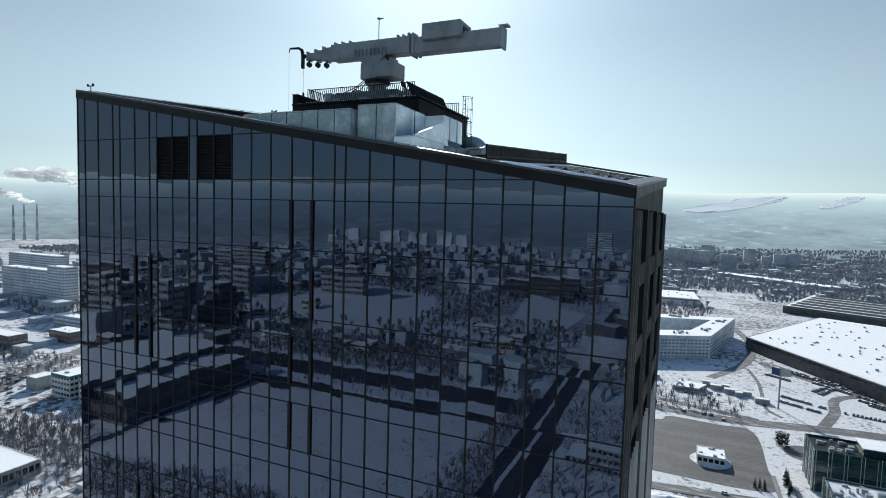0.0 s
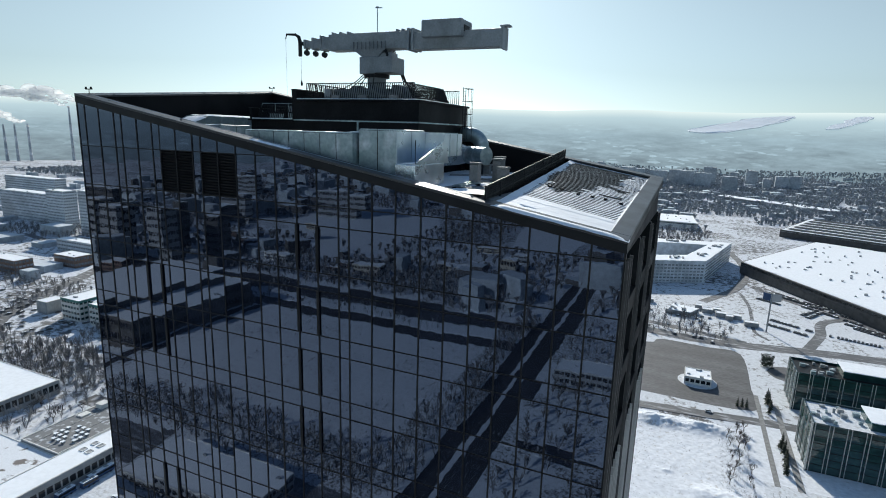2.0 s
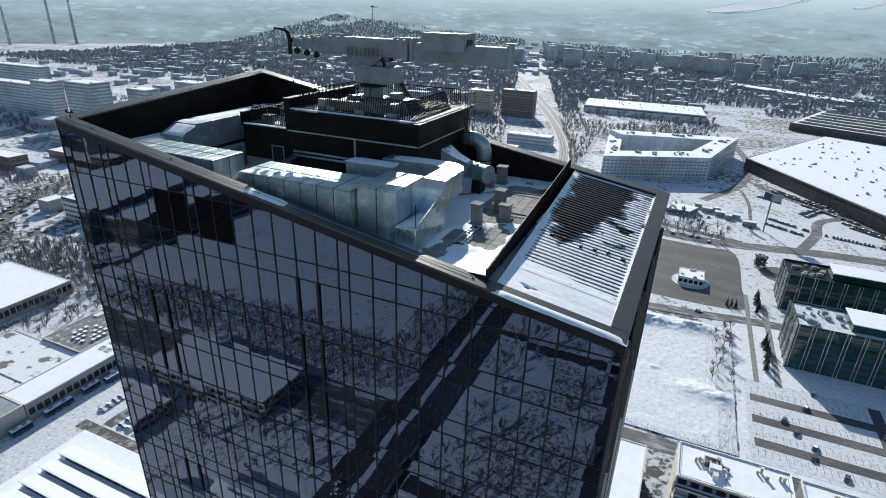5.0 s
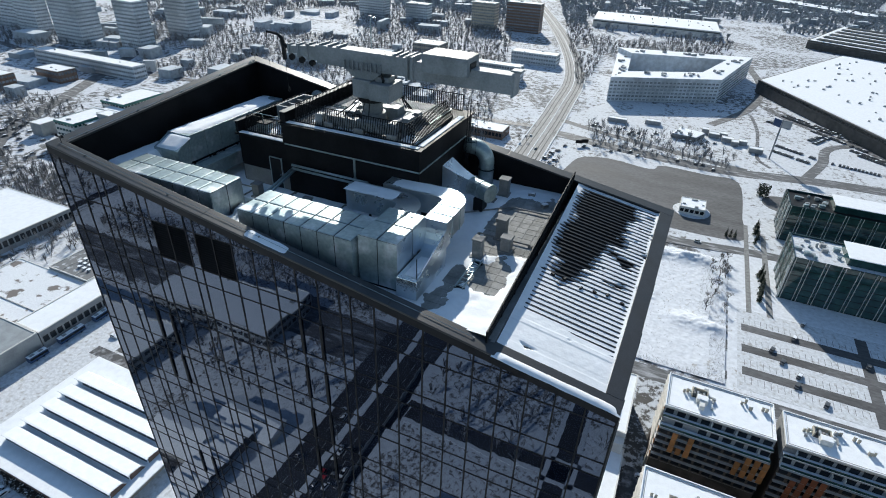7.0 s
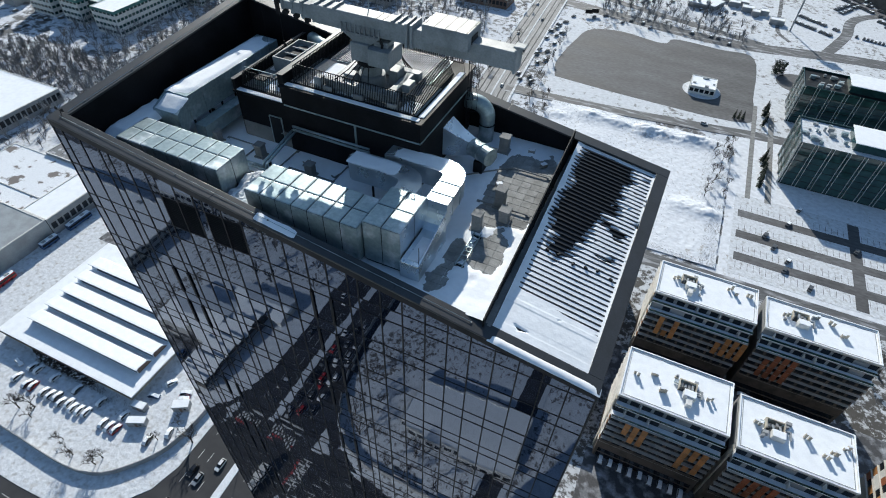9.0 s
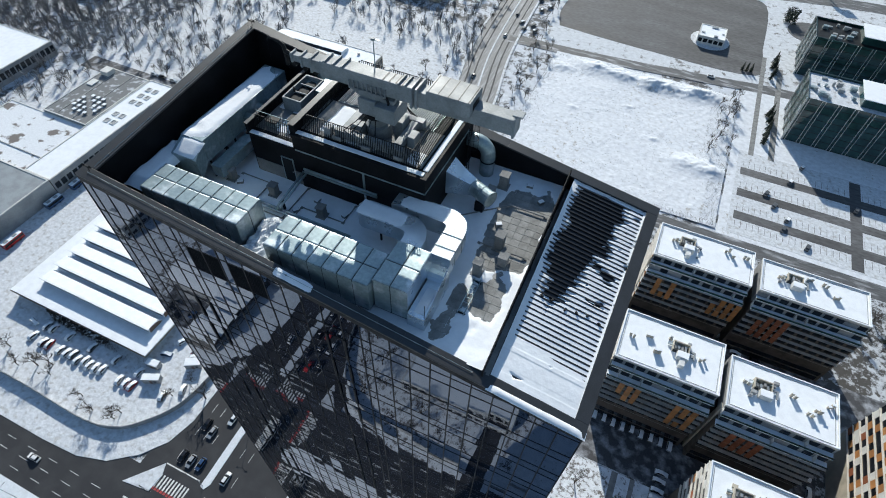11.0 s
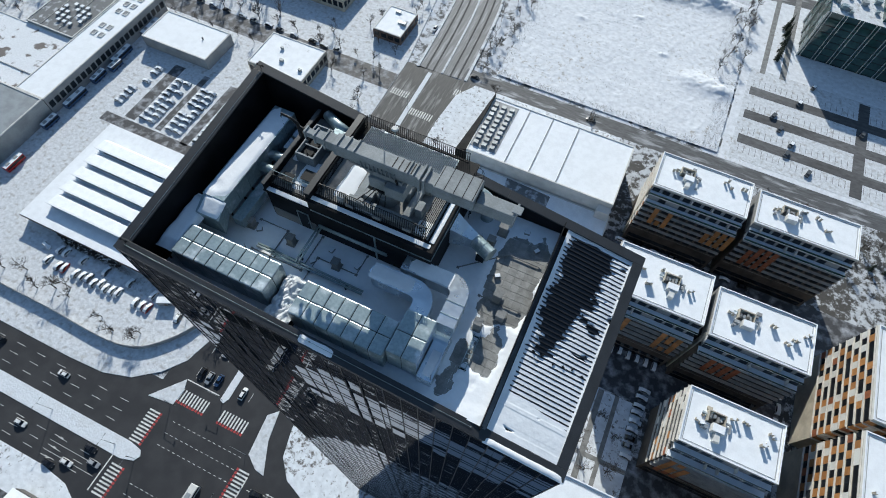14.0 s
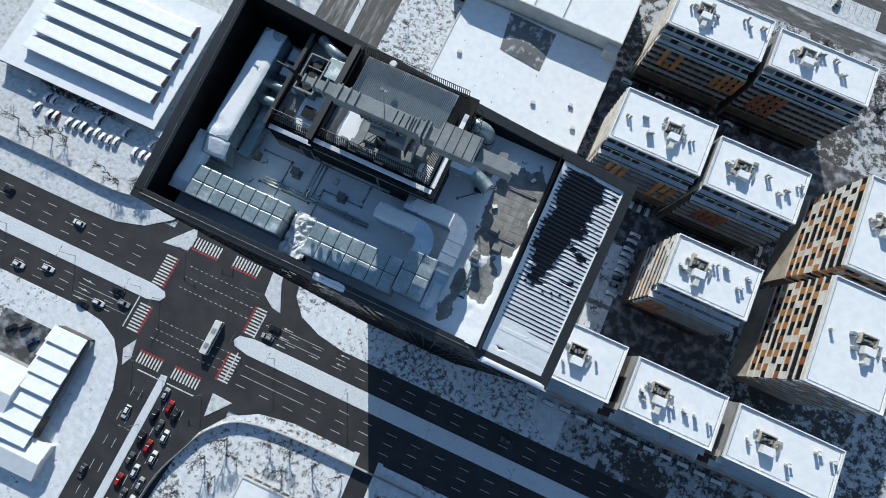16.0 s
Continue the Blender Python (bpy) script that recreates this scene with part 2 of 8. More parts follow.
PAINT = material("road_paint", (0.72, 0.72, 0.70), 0.7, vary=0.3, scale=1.0, fine=9.0, bump=0.05)
PAINT_RED = material("red_road_paint", (0.42, 0.05, 0.05), 0.7, vary=0.4, scale=1.0, fine=9.0, bump=0.05)
FRAME = material("dark_aluminium", (0.010, 0.011, 0.013), 0.5, vary=0.3, scale=0.6, fine=20.0, bump=0.02, ior=1.3)
CAP = material("grey_metal_cap", (0.047, 0.049, 0.052), 0.42, metal=0.2, vary=0.25, scale=0.7, fine=14.0, bump=0.05)
SHEET_DARK = material("dark_roof_sheet", (0.020, 0.019, 0.020), 0.36, vary=0.35, scale=0.8, fine=9.0, bump=0.06)
CLAD = material("black_cladding", (0.010, 0.010, 0.012), 0.6, vary=0.5, scale=0.5, fine=10.0, bump=0.05, ior=1.25)
STEEL = material("galvanised_sheet", (0.31, 0.385, 0.40), 0.42, metal=0.55, vary=0.3, scale=0.8, fine=5.0, bump=0.12, second=(0.62, 0.67, 0.69), spread=(0.52, 0.68))
FOIL = material("foil_cladding", (0.72, 0.77, 0.80), 0.30, metal=0.85, vary=0.25, scale=1.1, fine=2.2, bump=0.30, second=(0.55, 0.60, 0.64))
CRANE = material("crane_grey_paint", (0.24, 0.265, 0.28), 0.52, vary=0.25, scale=0.8, fine=9.0, bump=0.04, ior=1.38)
CONCRETE = material("concrete", (0.25, 0.25, 0.245), 0.85, vary=0.3, scale=0.5, fine=8.0, bump=0.2)
PAVER = material("concrete_paver", (0.27, 0.27, 0.26), 0.85, vary=0.25, scale=1.5, fine=14.0, bump=0.2, objvar=0.14)
WHITE = material("white_render", (0.70, 0.69, 0.66), 0.8, vary=0.12, scale=0.3, fine=6.0, bump=0.08)
GREYWALL = material("grey_render", (0.34, 0.345, 0.35), 0.8, vary=0.2, scale=0.2, fine=4.0, bump=0.08)
BEIGE = material("beige_render", (0.50, 0.45, 0.37), 0.8, vary=0.25, scale=0.2, fine=4.0, bump=0.08)
# Apartment walls: brown-grey with the shade of their south faces in the colour.
UMBER = material("shaded_brown_render", (0.10, 0.08, 0.065), 0.8, vary=0.4, scale=0.25, fine=2.0, bump=0.08)
TEAL = material("teal_fascia", (0.06, 0.20, 0.18), 0.6, vary=0.25, scale=0.3, fine=3.0, bump=0.05)
PALEBAND = material("pale_band", (0.62, 0.59, 0.54), 0.8, vary=0.2, scale=0.4, fine=4.0, bump=0.05)
SLABEDGE = material("pale_slab_edge", (0.42, 0.41, 0.39), 0.8, vary=0.25, scale=0.4, fine=4.0, bump=0.05)
DARKWALL = material("dark_grey_render", (0.10, 0.095, 0.09), 0.8, vary=0.25, scale=0.2, fine=4.0, bump=0.08)
BROWN = material("brown_brick", (0.20, 0.13, 0.10), 0.85, vary=0.3, scale=0.4, fine=6.0, bump=0.15)
ORANGE = material("orange_panel", (0.42, 0.19, 0.065), 0.6, vary=0.2, scale=0.6, fine=8.0, bump=0.05, objvar=0.2)
RUST = material("rust_panel", (0.30, 0.10, 0.045), 0.65, vary=0.25, scale=0.6, fine=8.0, bump=0.05, objvar=0.2)
SHEET = material("grey_sheet_roof", (0.36, 0.38, 0.39), 0.5, metal=0.3, vary=0.2, scale=0.2, fine=3.0, bump=0.1)
BARK = material("bark", (0.075, 0.06, 0.05), 0.9, vary=0.4, scale=3.0, fine=20.0, bump=0.4)
TWIG = material("bare_twigs", (0.11, 0.095, 0.085), 0.9, vary=0.4, scale=2.0, fine=20.0, bump=0.1)
FIR = material("fir_needles", (0.03, 0.045, 0.03), 0.8, vary=0.5, scale=2.0, fine=12.0, bump=0.2)
RUBBER = material("rubber", (0.02, 0.02, 0.02), 0.8, vary=0.3, bump=0.1)
# Grey lifted in the base colour to stand for haze over the woods.
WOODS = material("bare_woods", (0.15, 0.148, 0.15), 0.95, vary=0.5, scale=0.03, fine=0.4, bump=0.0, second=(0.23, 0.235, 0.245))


def glass(name, colour, rough=0.02, ior=1.7, wave=0.0, scale=0.5, objvar=0.3):
    m = material(name, colour, rough, vary=0.3, scale=0.2, fine=scale, bump=wave, ior=ior, objvar=objvar, rough_vary=0.01, dist=0.02)
    return m


PANE = glass("tower_glass", (0.008, 0.011, 0.020), 0.010, 2.05, wave=0.15, scale=0.42)
PANE.node_tree.nodes["Principled BSDF"].inputs["Specular Tint"].default_value = (0.53, 0.70, 1.0, 1)   # blue solar coating
# Glass of distant windows, paled in colour to imitate haze.
FAR_WINDOW = glass("hazed_window_glass", (0.26, 0.29, 0.32), 0.12, 1.42)
WINDOW = glass("window_glass", (0.02, 0.023, 0.028), 0.06, 1.42)
GREEN_GLASS = glass("green_glass", (0.022, 0.062, 0.060), 0.05, 1.7)
CAR_GLASS = glass("car_glass", (0.01, 0.011, 0.013), 0.05, 1.5)

# ---- ground, roads ----
solid("ground", Geo().grid(linspace(-4000, 4000, 41), linspace(-4000, 4000, 41), lambda x, y: -0.25), GROUND,
      "snow-covered city ground with bare earth patches", "ground", kind="structure")


def arc(cx, cy, r, a0, a1, n=9):
    return [(cx + r * math.cos(radians(a)), cy + r * math.sin(radians(a))) for a in linspace(a0, a1, n)]


def ribbon(pts, width, z, lift=0.0):
    """A strip of even width along a line, as one sheet with thickness."""
    pts = [Vector((*p, 0)) for p in pts]
    left, right = [], []
    for i, p in enumerate(pts):
        d = (pts[min(i + 1, len(pts) - 1)] - pts[max(i - 1, 0)]).normalized()
        s = Vector((-d.y, d.x, 0)) * width / 2
        left.append(p + s)
        right.append(p - s)
    g = Geo()
    g.loft([[(l.x, l.y, z), (r.x, r.y, z), (r.x, r.y, z - .25), (l.x, l.y, z - .25)] for l, r in zip(left, right)])
    return g


def smooth_line(pts, n=6):
    pts = [Vector((*p, 0)) for p in pts]
    out = []
    for i in range(len(pts) - 1):
        p0, p1, p2, p3 = pts[max(i - 1, 0)], pts[i], pts[i + 1], pts[min(i + 2, len(pts) - 1)]
        for k in range(n):
            t = k / n
            out.append(0.5 * ((2 * p1) + (p2 - p0) * t + (2 * p0 - 5 * p1 + 4 * p2 - p3) * t * t + (3 * p1 - p0 - 3 * p2 + p3) * t ** 3))
    return [(p.x, p.y) for p in out] + [(pts[-1].x, pts[-1].y)]


WORN = material("worn_asphalt", (0.075, 0.074, 0.073), 0.75, vary=0.5, scale=0.5, fine=2.0, bump=0.2, second=(0.30, 0.295, 0.29), spread=(0.50, 0.72), stretch=(1.0, 0.12, 1.0))
road = thing("road", "dark asphalt boulevard with worn white lane lines", "road", kind="structure")
part("carriageway", Geo().box(-900, -46, -0.4, 900, 2, 0.0), ASPHALT, road)
part("cross_street", Geo().box(-74, -900, -0.4, -30, -46.0, 0.0).box(-78, 2.0, -0.4, -28, 70, 0.0), ASPHALT, road)
part("north_arm", Geo().box(-78, 70.0, -0.4, -28, 178, 0.0), WORN, road)
north = smooth_line([(-54, 178), (-58, 230), (-68, 290), (-76, 415), (-84, 540), (-100, 680), (-165, 890), (-290, 1200), (-420, 1500)])
part("north_street", ribbon(north, 24, 0.0), ROAD_LONG, road)
part("side_street", Geo().box(-44, 178, -0.4, 300, 187, 0.01), ROAD_WET, road)
part("side_street", ribbon(smooth_line([(-62, 300), (0, 304), (60, 311), (100, 316), (170, 318), (300, 322)]), 9, 0.02), ROAD_WET, road)
part("side_street", ribbon(smooth_line([(-70, 462), (0, 450), (70, 443), (130, 454), (190, 460), (400, 466)]), 15, 0.03), ROAD_WET, road)
part("side_street", ribbon(smooth_line([(-72, 500), (-30, 484), (20, 470), (90, 452)]), 8, 0.05), ROAD_WET, road)
part("side_street", ribbon(smooth_line([(130, 452), (148, 500), (165, 552), (250, 600)]), 8, 0.04), ROAD_WET, road)
part("side_street", ribbon(smooth_line([(-430, 197), (-470, 230), (-540, 350), (-640, 520)]), 14, 0.03), ROAD_WET, road)
part("side_street", ribbon(smooth_line([(60, 560), (98, 645), (110, 760), (90, 900)]), 9, 0.04), ROAD_WET, road)

# ploughed banks and tyre-worn strips along the north street
for off, w, z in ((12.6, 1.4, .35), (-12.6, 1.4, .35), (0.3, 1.0, .22)):
    line = [(x + off * .98, y + off * .05) for x, y in north]
    part("snow_bank", ribbon(line, w, z), SNOW_DIRTY, road)
for off in (-8.2, -4.4, 4.6, 8.4):
    line = [(x + off * .98, y + off * .05) for x, y in north]
    part("wheel_track", ribbon(line, .9, .012), ASPHALT, road)
part("side_street", ribbon(smooth_line([(-264, 14), (-290, 60), (-350, 104), (-420, 188), (-440, 200)]), 8, 0.16), SLUSH, road)
part("side_street", ribbon(smooth_line([(-600, 60), (-450, 90), (-350, 104)]), 7, 0.17), SLUSH, road)
part("side_street", ribbon(smooth_line([(-804, 431), (-670, 410), (-520, 418), (-330, 440), (-88, 470)]), 10, 0.03), SLUSH, road)


def slab(name, pts, z, mat, label, category="pavement"):
    return solid(name, Geo().prism(pts, -0.3, z), mat, label, category, kind="structure", bevel=0.05)


NW = [(-275, -5.4), (-112, -5.4), (-98, -4.8)] + [(-88, -2.0), (-80, 4.0), (-74.5, 11), (-72, 20)] + [(-71.5, 120), (-72, 178), (-90, 300), (-120, 300), (-250, 300), (-275, 180)]
NE = [(-29, 6), (-27, -2), (-22, -7.5), (-14, -10.6), (-4, -12.2), (76, -12.1), (76, 64), (36, 64), (36, 178), (-36, 178), (-42, 168), (-43.5, 150), (-43.5, 60), (-38, 30), (-31, 20)]
COURT = [(76, -12.1), (600, -12.0), (600, 178), (36, 178), (36, 64), (76, 64)]
SW = [(-600, -36.2), (-94, -36.2), (-84, -37.5), (-77, -41), (-72, -47), (-68.5, -56), (-66.8, -70), (-66.5, -700), (-600, -700)]
SE = [(-40.4, -700), (-40.4, -82), (-38.8, -66), (-35.5, -56), (-29, -47.5), (-20, -42.6), (-8, -40.6), (600, -40.4), (600, -700)]
slab("pavement_northwest", NW, 0.14, SNOW_DIRTY, "trodden snowy pavement and yard beside the crossing")
slab("pavement_northeast", NE, 0.14, SNOW_PLOT, "snowy plot with pavements round the tower")
slab("pavement_east", COURT, 0.14, YARD_SNOW, "trampled snow and bare earth darkened for shade between the apartment buildings")
slab("pavement_southwest", SW, 0.14, SNOW_PLOT, "snowy pavement and yards south of the boulevard")
slab("pavement_southeast", SE, 0.14, SNOW_PLOT, "snowy open plot south of the boulevard")
slab("median_west", [(-600, -24.4), (-600, -19.0)] + [(-74, -18.8), (-69.5, -19.6), (-68.4, -21.2), (-69.5, -23.2), (-74, -24.4)], 0.16, SNOW, "snow-covered median strip of the boulevard", "median")
slab("median_east", [(600, -27.0), (-33, -27.0), (-38.5, -26), (-39.6, -24.2), (-38.5, -22.2), (-33, -21.2), (600, -21.2)], 0.16, SNOW, "snow-covered median strip of the boulevard", "median")
slab("median_south", [(-56.4, -44.8), (-54.2, -44.5), (-53.6, -47), (-53.4, -700), (-56.4, -700)], 0.15, SNOW, "narrow snowy median of the cross street", "median")
slab("median_north", [(-56.2, 4.5), (-54.6, 4.0), (-53.6, 6), (-58.0, 176), (-60.0, 176)], 0.15, SNOW, "narrow snowy median of the cross street", "median")
slab("traffic_island_west", [(-79, -4.5), (-70.5, 5.5), (-69, 2), (-69.5, -3.4)], 0.15, SNOW_DIRTY, "small snowy traffic island", "traffic island")
slab("traffic_island_east", [(-39, 7), (-37.5, -6), (-33, -9.0), (-29.5, -9.5), (-34, 0), (-36, 10)], 0.15, SNOW_DIRTY, "small snowy traffic island", "traffic island")
slab("traffic_island_south", [(-37.5, -43), (-30, -43.3), (-36.5, -51)], 0.15, SNOW_DIRTY, "small snowy traffic island", "traffic island")
slab("traffic_island_southwest", [(-70, -38), (-72.5, -42.5), (-70, -47.5), (-68.5, -44)], 0.15, SNOW_DIRTY, "small snowy traffic island", "traffic island")

marks = Geo()
ZM = 0.012
LANES = [(-600, -78, y) for y in (-9.0, -12.4, -15.8, -27.6, -30.8, -33.6)] + [(-32, 600, y) for y in (-15.2, -18.2, -30.4, -33.8, -37.2)]
for x0, x1, y in LANES:
    x = x0
    while x < x1:
        near = -160 < x < 160
        if near:
            marks.box(x, y - .07, 0, x + 3.6, y + .07, ZM)
        x += 9.0
for x in (-62.5, -59.4, -50.0, -46.8, -43.6):
    y = -52.0
    while y > -240:
        marks.box(x - .07, y - 3.2, 0, x + .07, y, ZM)
        y -= 8.5
for x in (-68.5, -65.0, -61.5, -50.5, -47.2):
    y = 8.0
    while y < 100:
        marks.box(x - .07, y, 0, x + .07, y + 3.2, ZM)
        y += 8.5
for x0, x1, y in ((-98, -78, -29.2), (-98, -78, -32.2), (-31, -8, -30.4), (-31, -8, -33.8), (-30, -10, -14.3), (-30, -10, -17.4)):
    marks.box(x0, y - .06, 0, x1, y + .06, ZM + .002)
for ax, ay, d in ((-96, -27.4, 1), (-96, -30.6, 1), (-96, -33.8, 1), (-24, -13.6, -1), (-24, -16.8, -1), (-24, -19.6, -1), (-2, -13.6, -1), (-2, -16.8, -1)):
    marks.poly([(ax - d * 1.6, ay - .09, ZM), (ax + d * .8, ay - .09, ZM), (ax + d * .8, ay + .09, ZM), (ax - d * 1.6, ay + .09, ZM)])
    marks.poly([(ax + d * .8, ay - .38, ZM), (ax + d * 2.0, ay, ZM), (ax + d * .8, ay + .38, ZM)])
for k in range(3):
    for j in range(14):
        marks.box(-66 + j * 2.0, -8 - k * 4 - j * .0, 0, -65 + j * 2.0, -7.85 - k * 4, ZM)
        marks.box(-66 + j * 2.0, -29 - k * 3.2, 0, -65 + j * 2.0, -28.85 - k * 3.2, ZM)
solid("lane_lines", marks, PAINT, "worn white dashed lane lines on the asphalt", "lane lines", kind="stuff")
for x, y, l, along in ((-76.6, -30.2, 11.6, 0), (-33.8, -16.4, 9.0, 0), (-60.5, -46.6, 0, 8), (-48.2, -46.6, 0, 10), (-63.8, 5.6, 0, 13), (-36.2, -33, 11, 0)):
    solid("stop_line", Geo().box(x - (along / 2 if along else .2), y - (l / 2 if l else .2), 0, x + (along / 2 if along else .2), y + (l / 2 if l else .2), ZM + .003), PAINT,
          "broad white stop line before the crossing", "stop line", group="stop lines")


def zebra(x0, y0, x1, y1, red=1):
    """Stripes that run along the shorter side, with a red edge."""
    z = thing("zebra_crossing", "white zebra crossing with a red painted edge", "zebra crossing", group="zebra crossings", at=(x0, y0, 0))
    w, h = x1 - x0, y1 - y0
    n = int(max(w, h) / 1.15)
    for k in range(n):
        if h > w:
            part("stripe", Geo().box(0, k * 1.15, 0, w, k * 1.15 + .55, ZM + .004), PAINT, z)
            if red: part("red_end", Geo().box(w + .04 if red > 0 else -.84, k * 1.15 - .2, 0, w + .84 if red > 0 else -.04, k * 1.15 + .6, ZM + .004), PAINT_RED, z)
        else:
            part("stripe", Geo().box(k * 1.15, 0, 0, k * 1.15 + .55, h, ZM + .004), PAINT, z)
            if red: part("red_end", Geo().box(k * 1.15 - .2, h + .04 if red > 0 else -.84, 0, k * 1.15 + .6, h + .84 if red > 0 else -.04, ZM + .004), PAINT_RED, z)


zebra(-75.4, -18.4, -71.4, -6.0)
zebra(-75.2, -36.0, -71.2, -25.0)
zebra(-37.6, -20.6, -33.8, -9.5, -1)
zebra(-38.4, -38.4, -34.6, -27.6, -1)
zebra(-66.6, -44.6, -57.0, -41.0)
zebra(-53.2, -44.6, -42.4, -41.0)
zebra(-69.5, -1.6, -57.4, 2.4, -1)
zebra(-52.8, -1.6, -41.6, 2.4, -1)
zebra(-70.5, 156, -61, 160, 0)
zebra(-57, 148, -45, 152, 0)
zebra(-43.6, 168, -38, 172, 0)

# streets of the southern quarter
south = thing("southern_street", "narrow slushy streets between the southern plots", "street", kind="structure")
for pts, w in (([(-306, -344), (-306, -158), (-306, -36)], 8), ([(-40, -118), (120, -112), (500, -110)], 8), ([(-40, -230), (150, -225), (500, -240)], 8), ([(20, -40), (24, -230), (10, -700)], 7), ([(-440, -36), (-450, -700)], 8)):
    part("lane", ribbon(smooth_line(pts), w, 0.17), ASPHALT, south)
    for o in (-1, 1):
        part("verge", ribbon([(x + o * (w / 2 + .9) * (abs(pts[0][1] - pts[-1][1]) > abs(pts[0][0] - pts[-1][0])), y + o * (w / 2 + .9) * (abs(pts[0][1] - pts[-1][1]) <= abs(pts[0][0] - pts[-1][0]))) for x, y in smooth_line(pts)], 1.8, 0.32), SNOW, south)

part("lane", Geo().box(-700, -157, -.2, -66.6, -133, .17), ROAD_WET, south, "broad slushy street with tyre tracks")
for y0, y1 in ((-362, -345), (-422, -386)):
    part("lane", Geo().box(-700, y0, -.2, -66.6, y1, .17), ASPHALT, south, "dark avenue carriageway")
part("median", Geo().box(-700, -384, -.2, -86, -364, .3), SNOW, south, "broad snowy median of the avenue")

# ---- snow fields, car parks, yards ----
MOUNDS = [(-4, 293, 12, 3.4), (12, 291, 9, 2.6), (30, 289, 10, 4.4), (46, 291, 10, 3.2), (60, 292, 9, 4.0), (-22, 284, 7, 2.2), (60, 229, 9, 2.4), (71, 228, 7, 3.0), (22, 262, 2.5, 1.2), (-6, 248, 2.2, 1.0), (40, 240, 2.4, 1.1)]


def field_height(x, y):
    n = noise.noise
    h = 0.06 + 0.30 * abs(n(Vector((x * .05, y * .05, 1)))) + .22 * abs(n(Vector((x * .22, y * .16, 4)))) + .20 * abs(n(Vector((x * .55, y * .55, 7))))
    for mx, my, w, t in MOUNDS:
        h += t * math.exp(-(((x - mx) / w) ** 2 + ((y - my) / (w * .6)) ** 2)) * (.62 + .35 * n(Vector((x * .12, y * .12, 2))) + .2 * n(Vector((x * .4, y * .4, 9))))
    return h


solid("snow_field", Geo().grid(linspace(-30, 77, 210), linspace(189.5, 299, 210), field_height), FIELD,
      "open field of fresh snow with mounds and faint tracks", "snow field", kind="structure", smooth=True)
part("yard_street", Geo().box(-270, 157, -.3, -72, 168, 0.16), SLUSH, road)
solid("car_park", Geo().prism(smooth_line([(-38, 330), (-43, 352), (-40, 392), (-34, 416), (-12, 424), (20, 418), (28, 430), (60, 428), (84, 424), (86, 360), (84, 328), (20, 326), (-38, 330)], 5)[:-1], -0.3, 0.0), LOT_TAR, "salted asphalt car park with slush", "car park", kind="structure")
solid("car_park", Geo().box(82, 190, -0.3, 300, 252, 0.0), SNOW_DIRTY, "snowy car park with marked bays", "car park", kind="structure")
for y in (200, 216.5, 233):
    solid("car_park_lane", Geo().box(84, y, -0.2, 300, y + 5.6, 0.03), LOT_TAR, "cleared asphalt lane of the car park", "lane", group="car park lanes", kind="structure")
for x in (134, 180):
    solid("car_park_lane", Geo().box(x, 191, -0.2, x + 5, 251, 0.05), LOT_TAR, "cleared asphalt lane of the car park", "lane", group="car park lanes", kind="structure")
bays = Geo()
for y in (194.5, 206.5, 222.8, 239.4):
    for k in range(75):
        bays.box(85 + k * 2.6, y, 0, 85.16 + k * 2.6, y + 4.6, 0.03)
solid("bay_lines", bays, ROAD_WET, "dark gaps between snowy parking bays", "bay lines", kind="stuff")
solid("snow_lot", Geo().prism([(-42, 301), (330, 326), (330, 640), (150, 640), (100, 610), (-40, 600), (-66, 520), (-58, 430)], -.24, -.06), LOT_SNOW, "clean snowy lots round the car park", "snow lot", kind="structure")
solid("snow_lot", Geo().box(78, 187.2, -.24, 330, 318, -.05), FIELD, "snowy ground round the glass offices", "snow lot", kind="structure")
solid("car_lot", ribbon(smooth_line([(112, 650), (136, 612), (176, 570), (214, 520)]), 9, .02), SLUSH, "slushy drive between the car rows before the hall", "car park", kind="structure")
solid("lot_lane", ribbon(smooth_line([(97, 612), (101, 570), (100.5, 532), (99, 487), (108, 468)]), 3, .02), SLUSH, "dark trodden lane across the snowy lot", "lane", kind="structure")
solid("car_park", Geo().prism(arc(113, 398, 14, 0, 360, 24)[:-1], -0.3, 0.01), LOT_TAR, "small round asphalt car park beside the hedge", "car park", kind="structure")
solid("yard", Geo().box(-116, -62, -.3, -94.5, -47, .16), SLUSH, "dark asphalt yard beside the sheds", "yard", kind="structure")
court = thing("yard", "slushy dark yard between the apartment buildings", "yard", kind="structure")
for x0, y0, x1, y1 in ((76, 27, 121, 46), (107, 46, 121, 103.9), (45, 64.5, 106.95, 83), (44, 104, 121, 129), (121.02, 104.2, 155, 129)):
    part("paving", Geo().box(x0, y0, -0.3, x1, y1, 0.17), SLUSH, court)
solid("path", Geo().box(60, 27, -.3, 62, 64, 0.18).box(45, 40, -.3, 76, 41.6, 0.19).box(66, 27, -.3, 67.5, 64, 0.185), CONCRETE, "cleared paved paths across the snowy plot", "path", kind="structure")
solid("path", Geo().box(86.5, 250, -.3, 89, 352, 0.05).box(96, 250, -.3, 99, 342, 0.05), CONCRETE, "cleared path beside the glass offices", "path", kind="structure")
solid("yard_lane", Geo().box(-169, 90, -.3, -163.5, 126, 0.17).box(-152.5, 90, -.3, -149.5, 126, 0.17).box(-138, 88, -.3, -134, 126, 0.17).box(-178, 84, -.3, -128, 89, 0.17), SLUSH,
      "muddy lanes between the rows of parked cars", "yard lane", kind="structure")


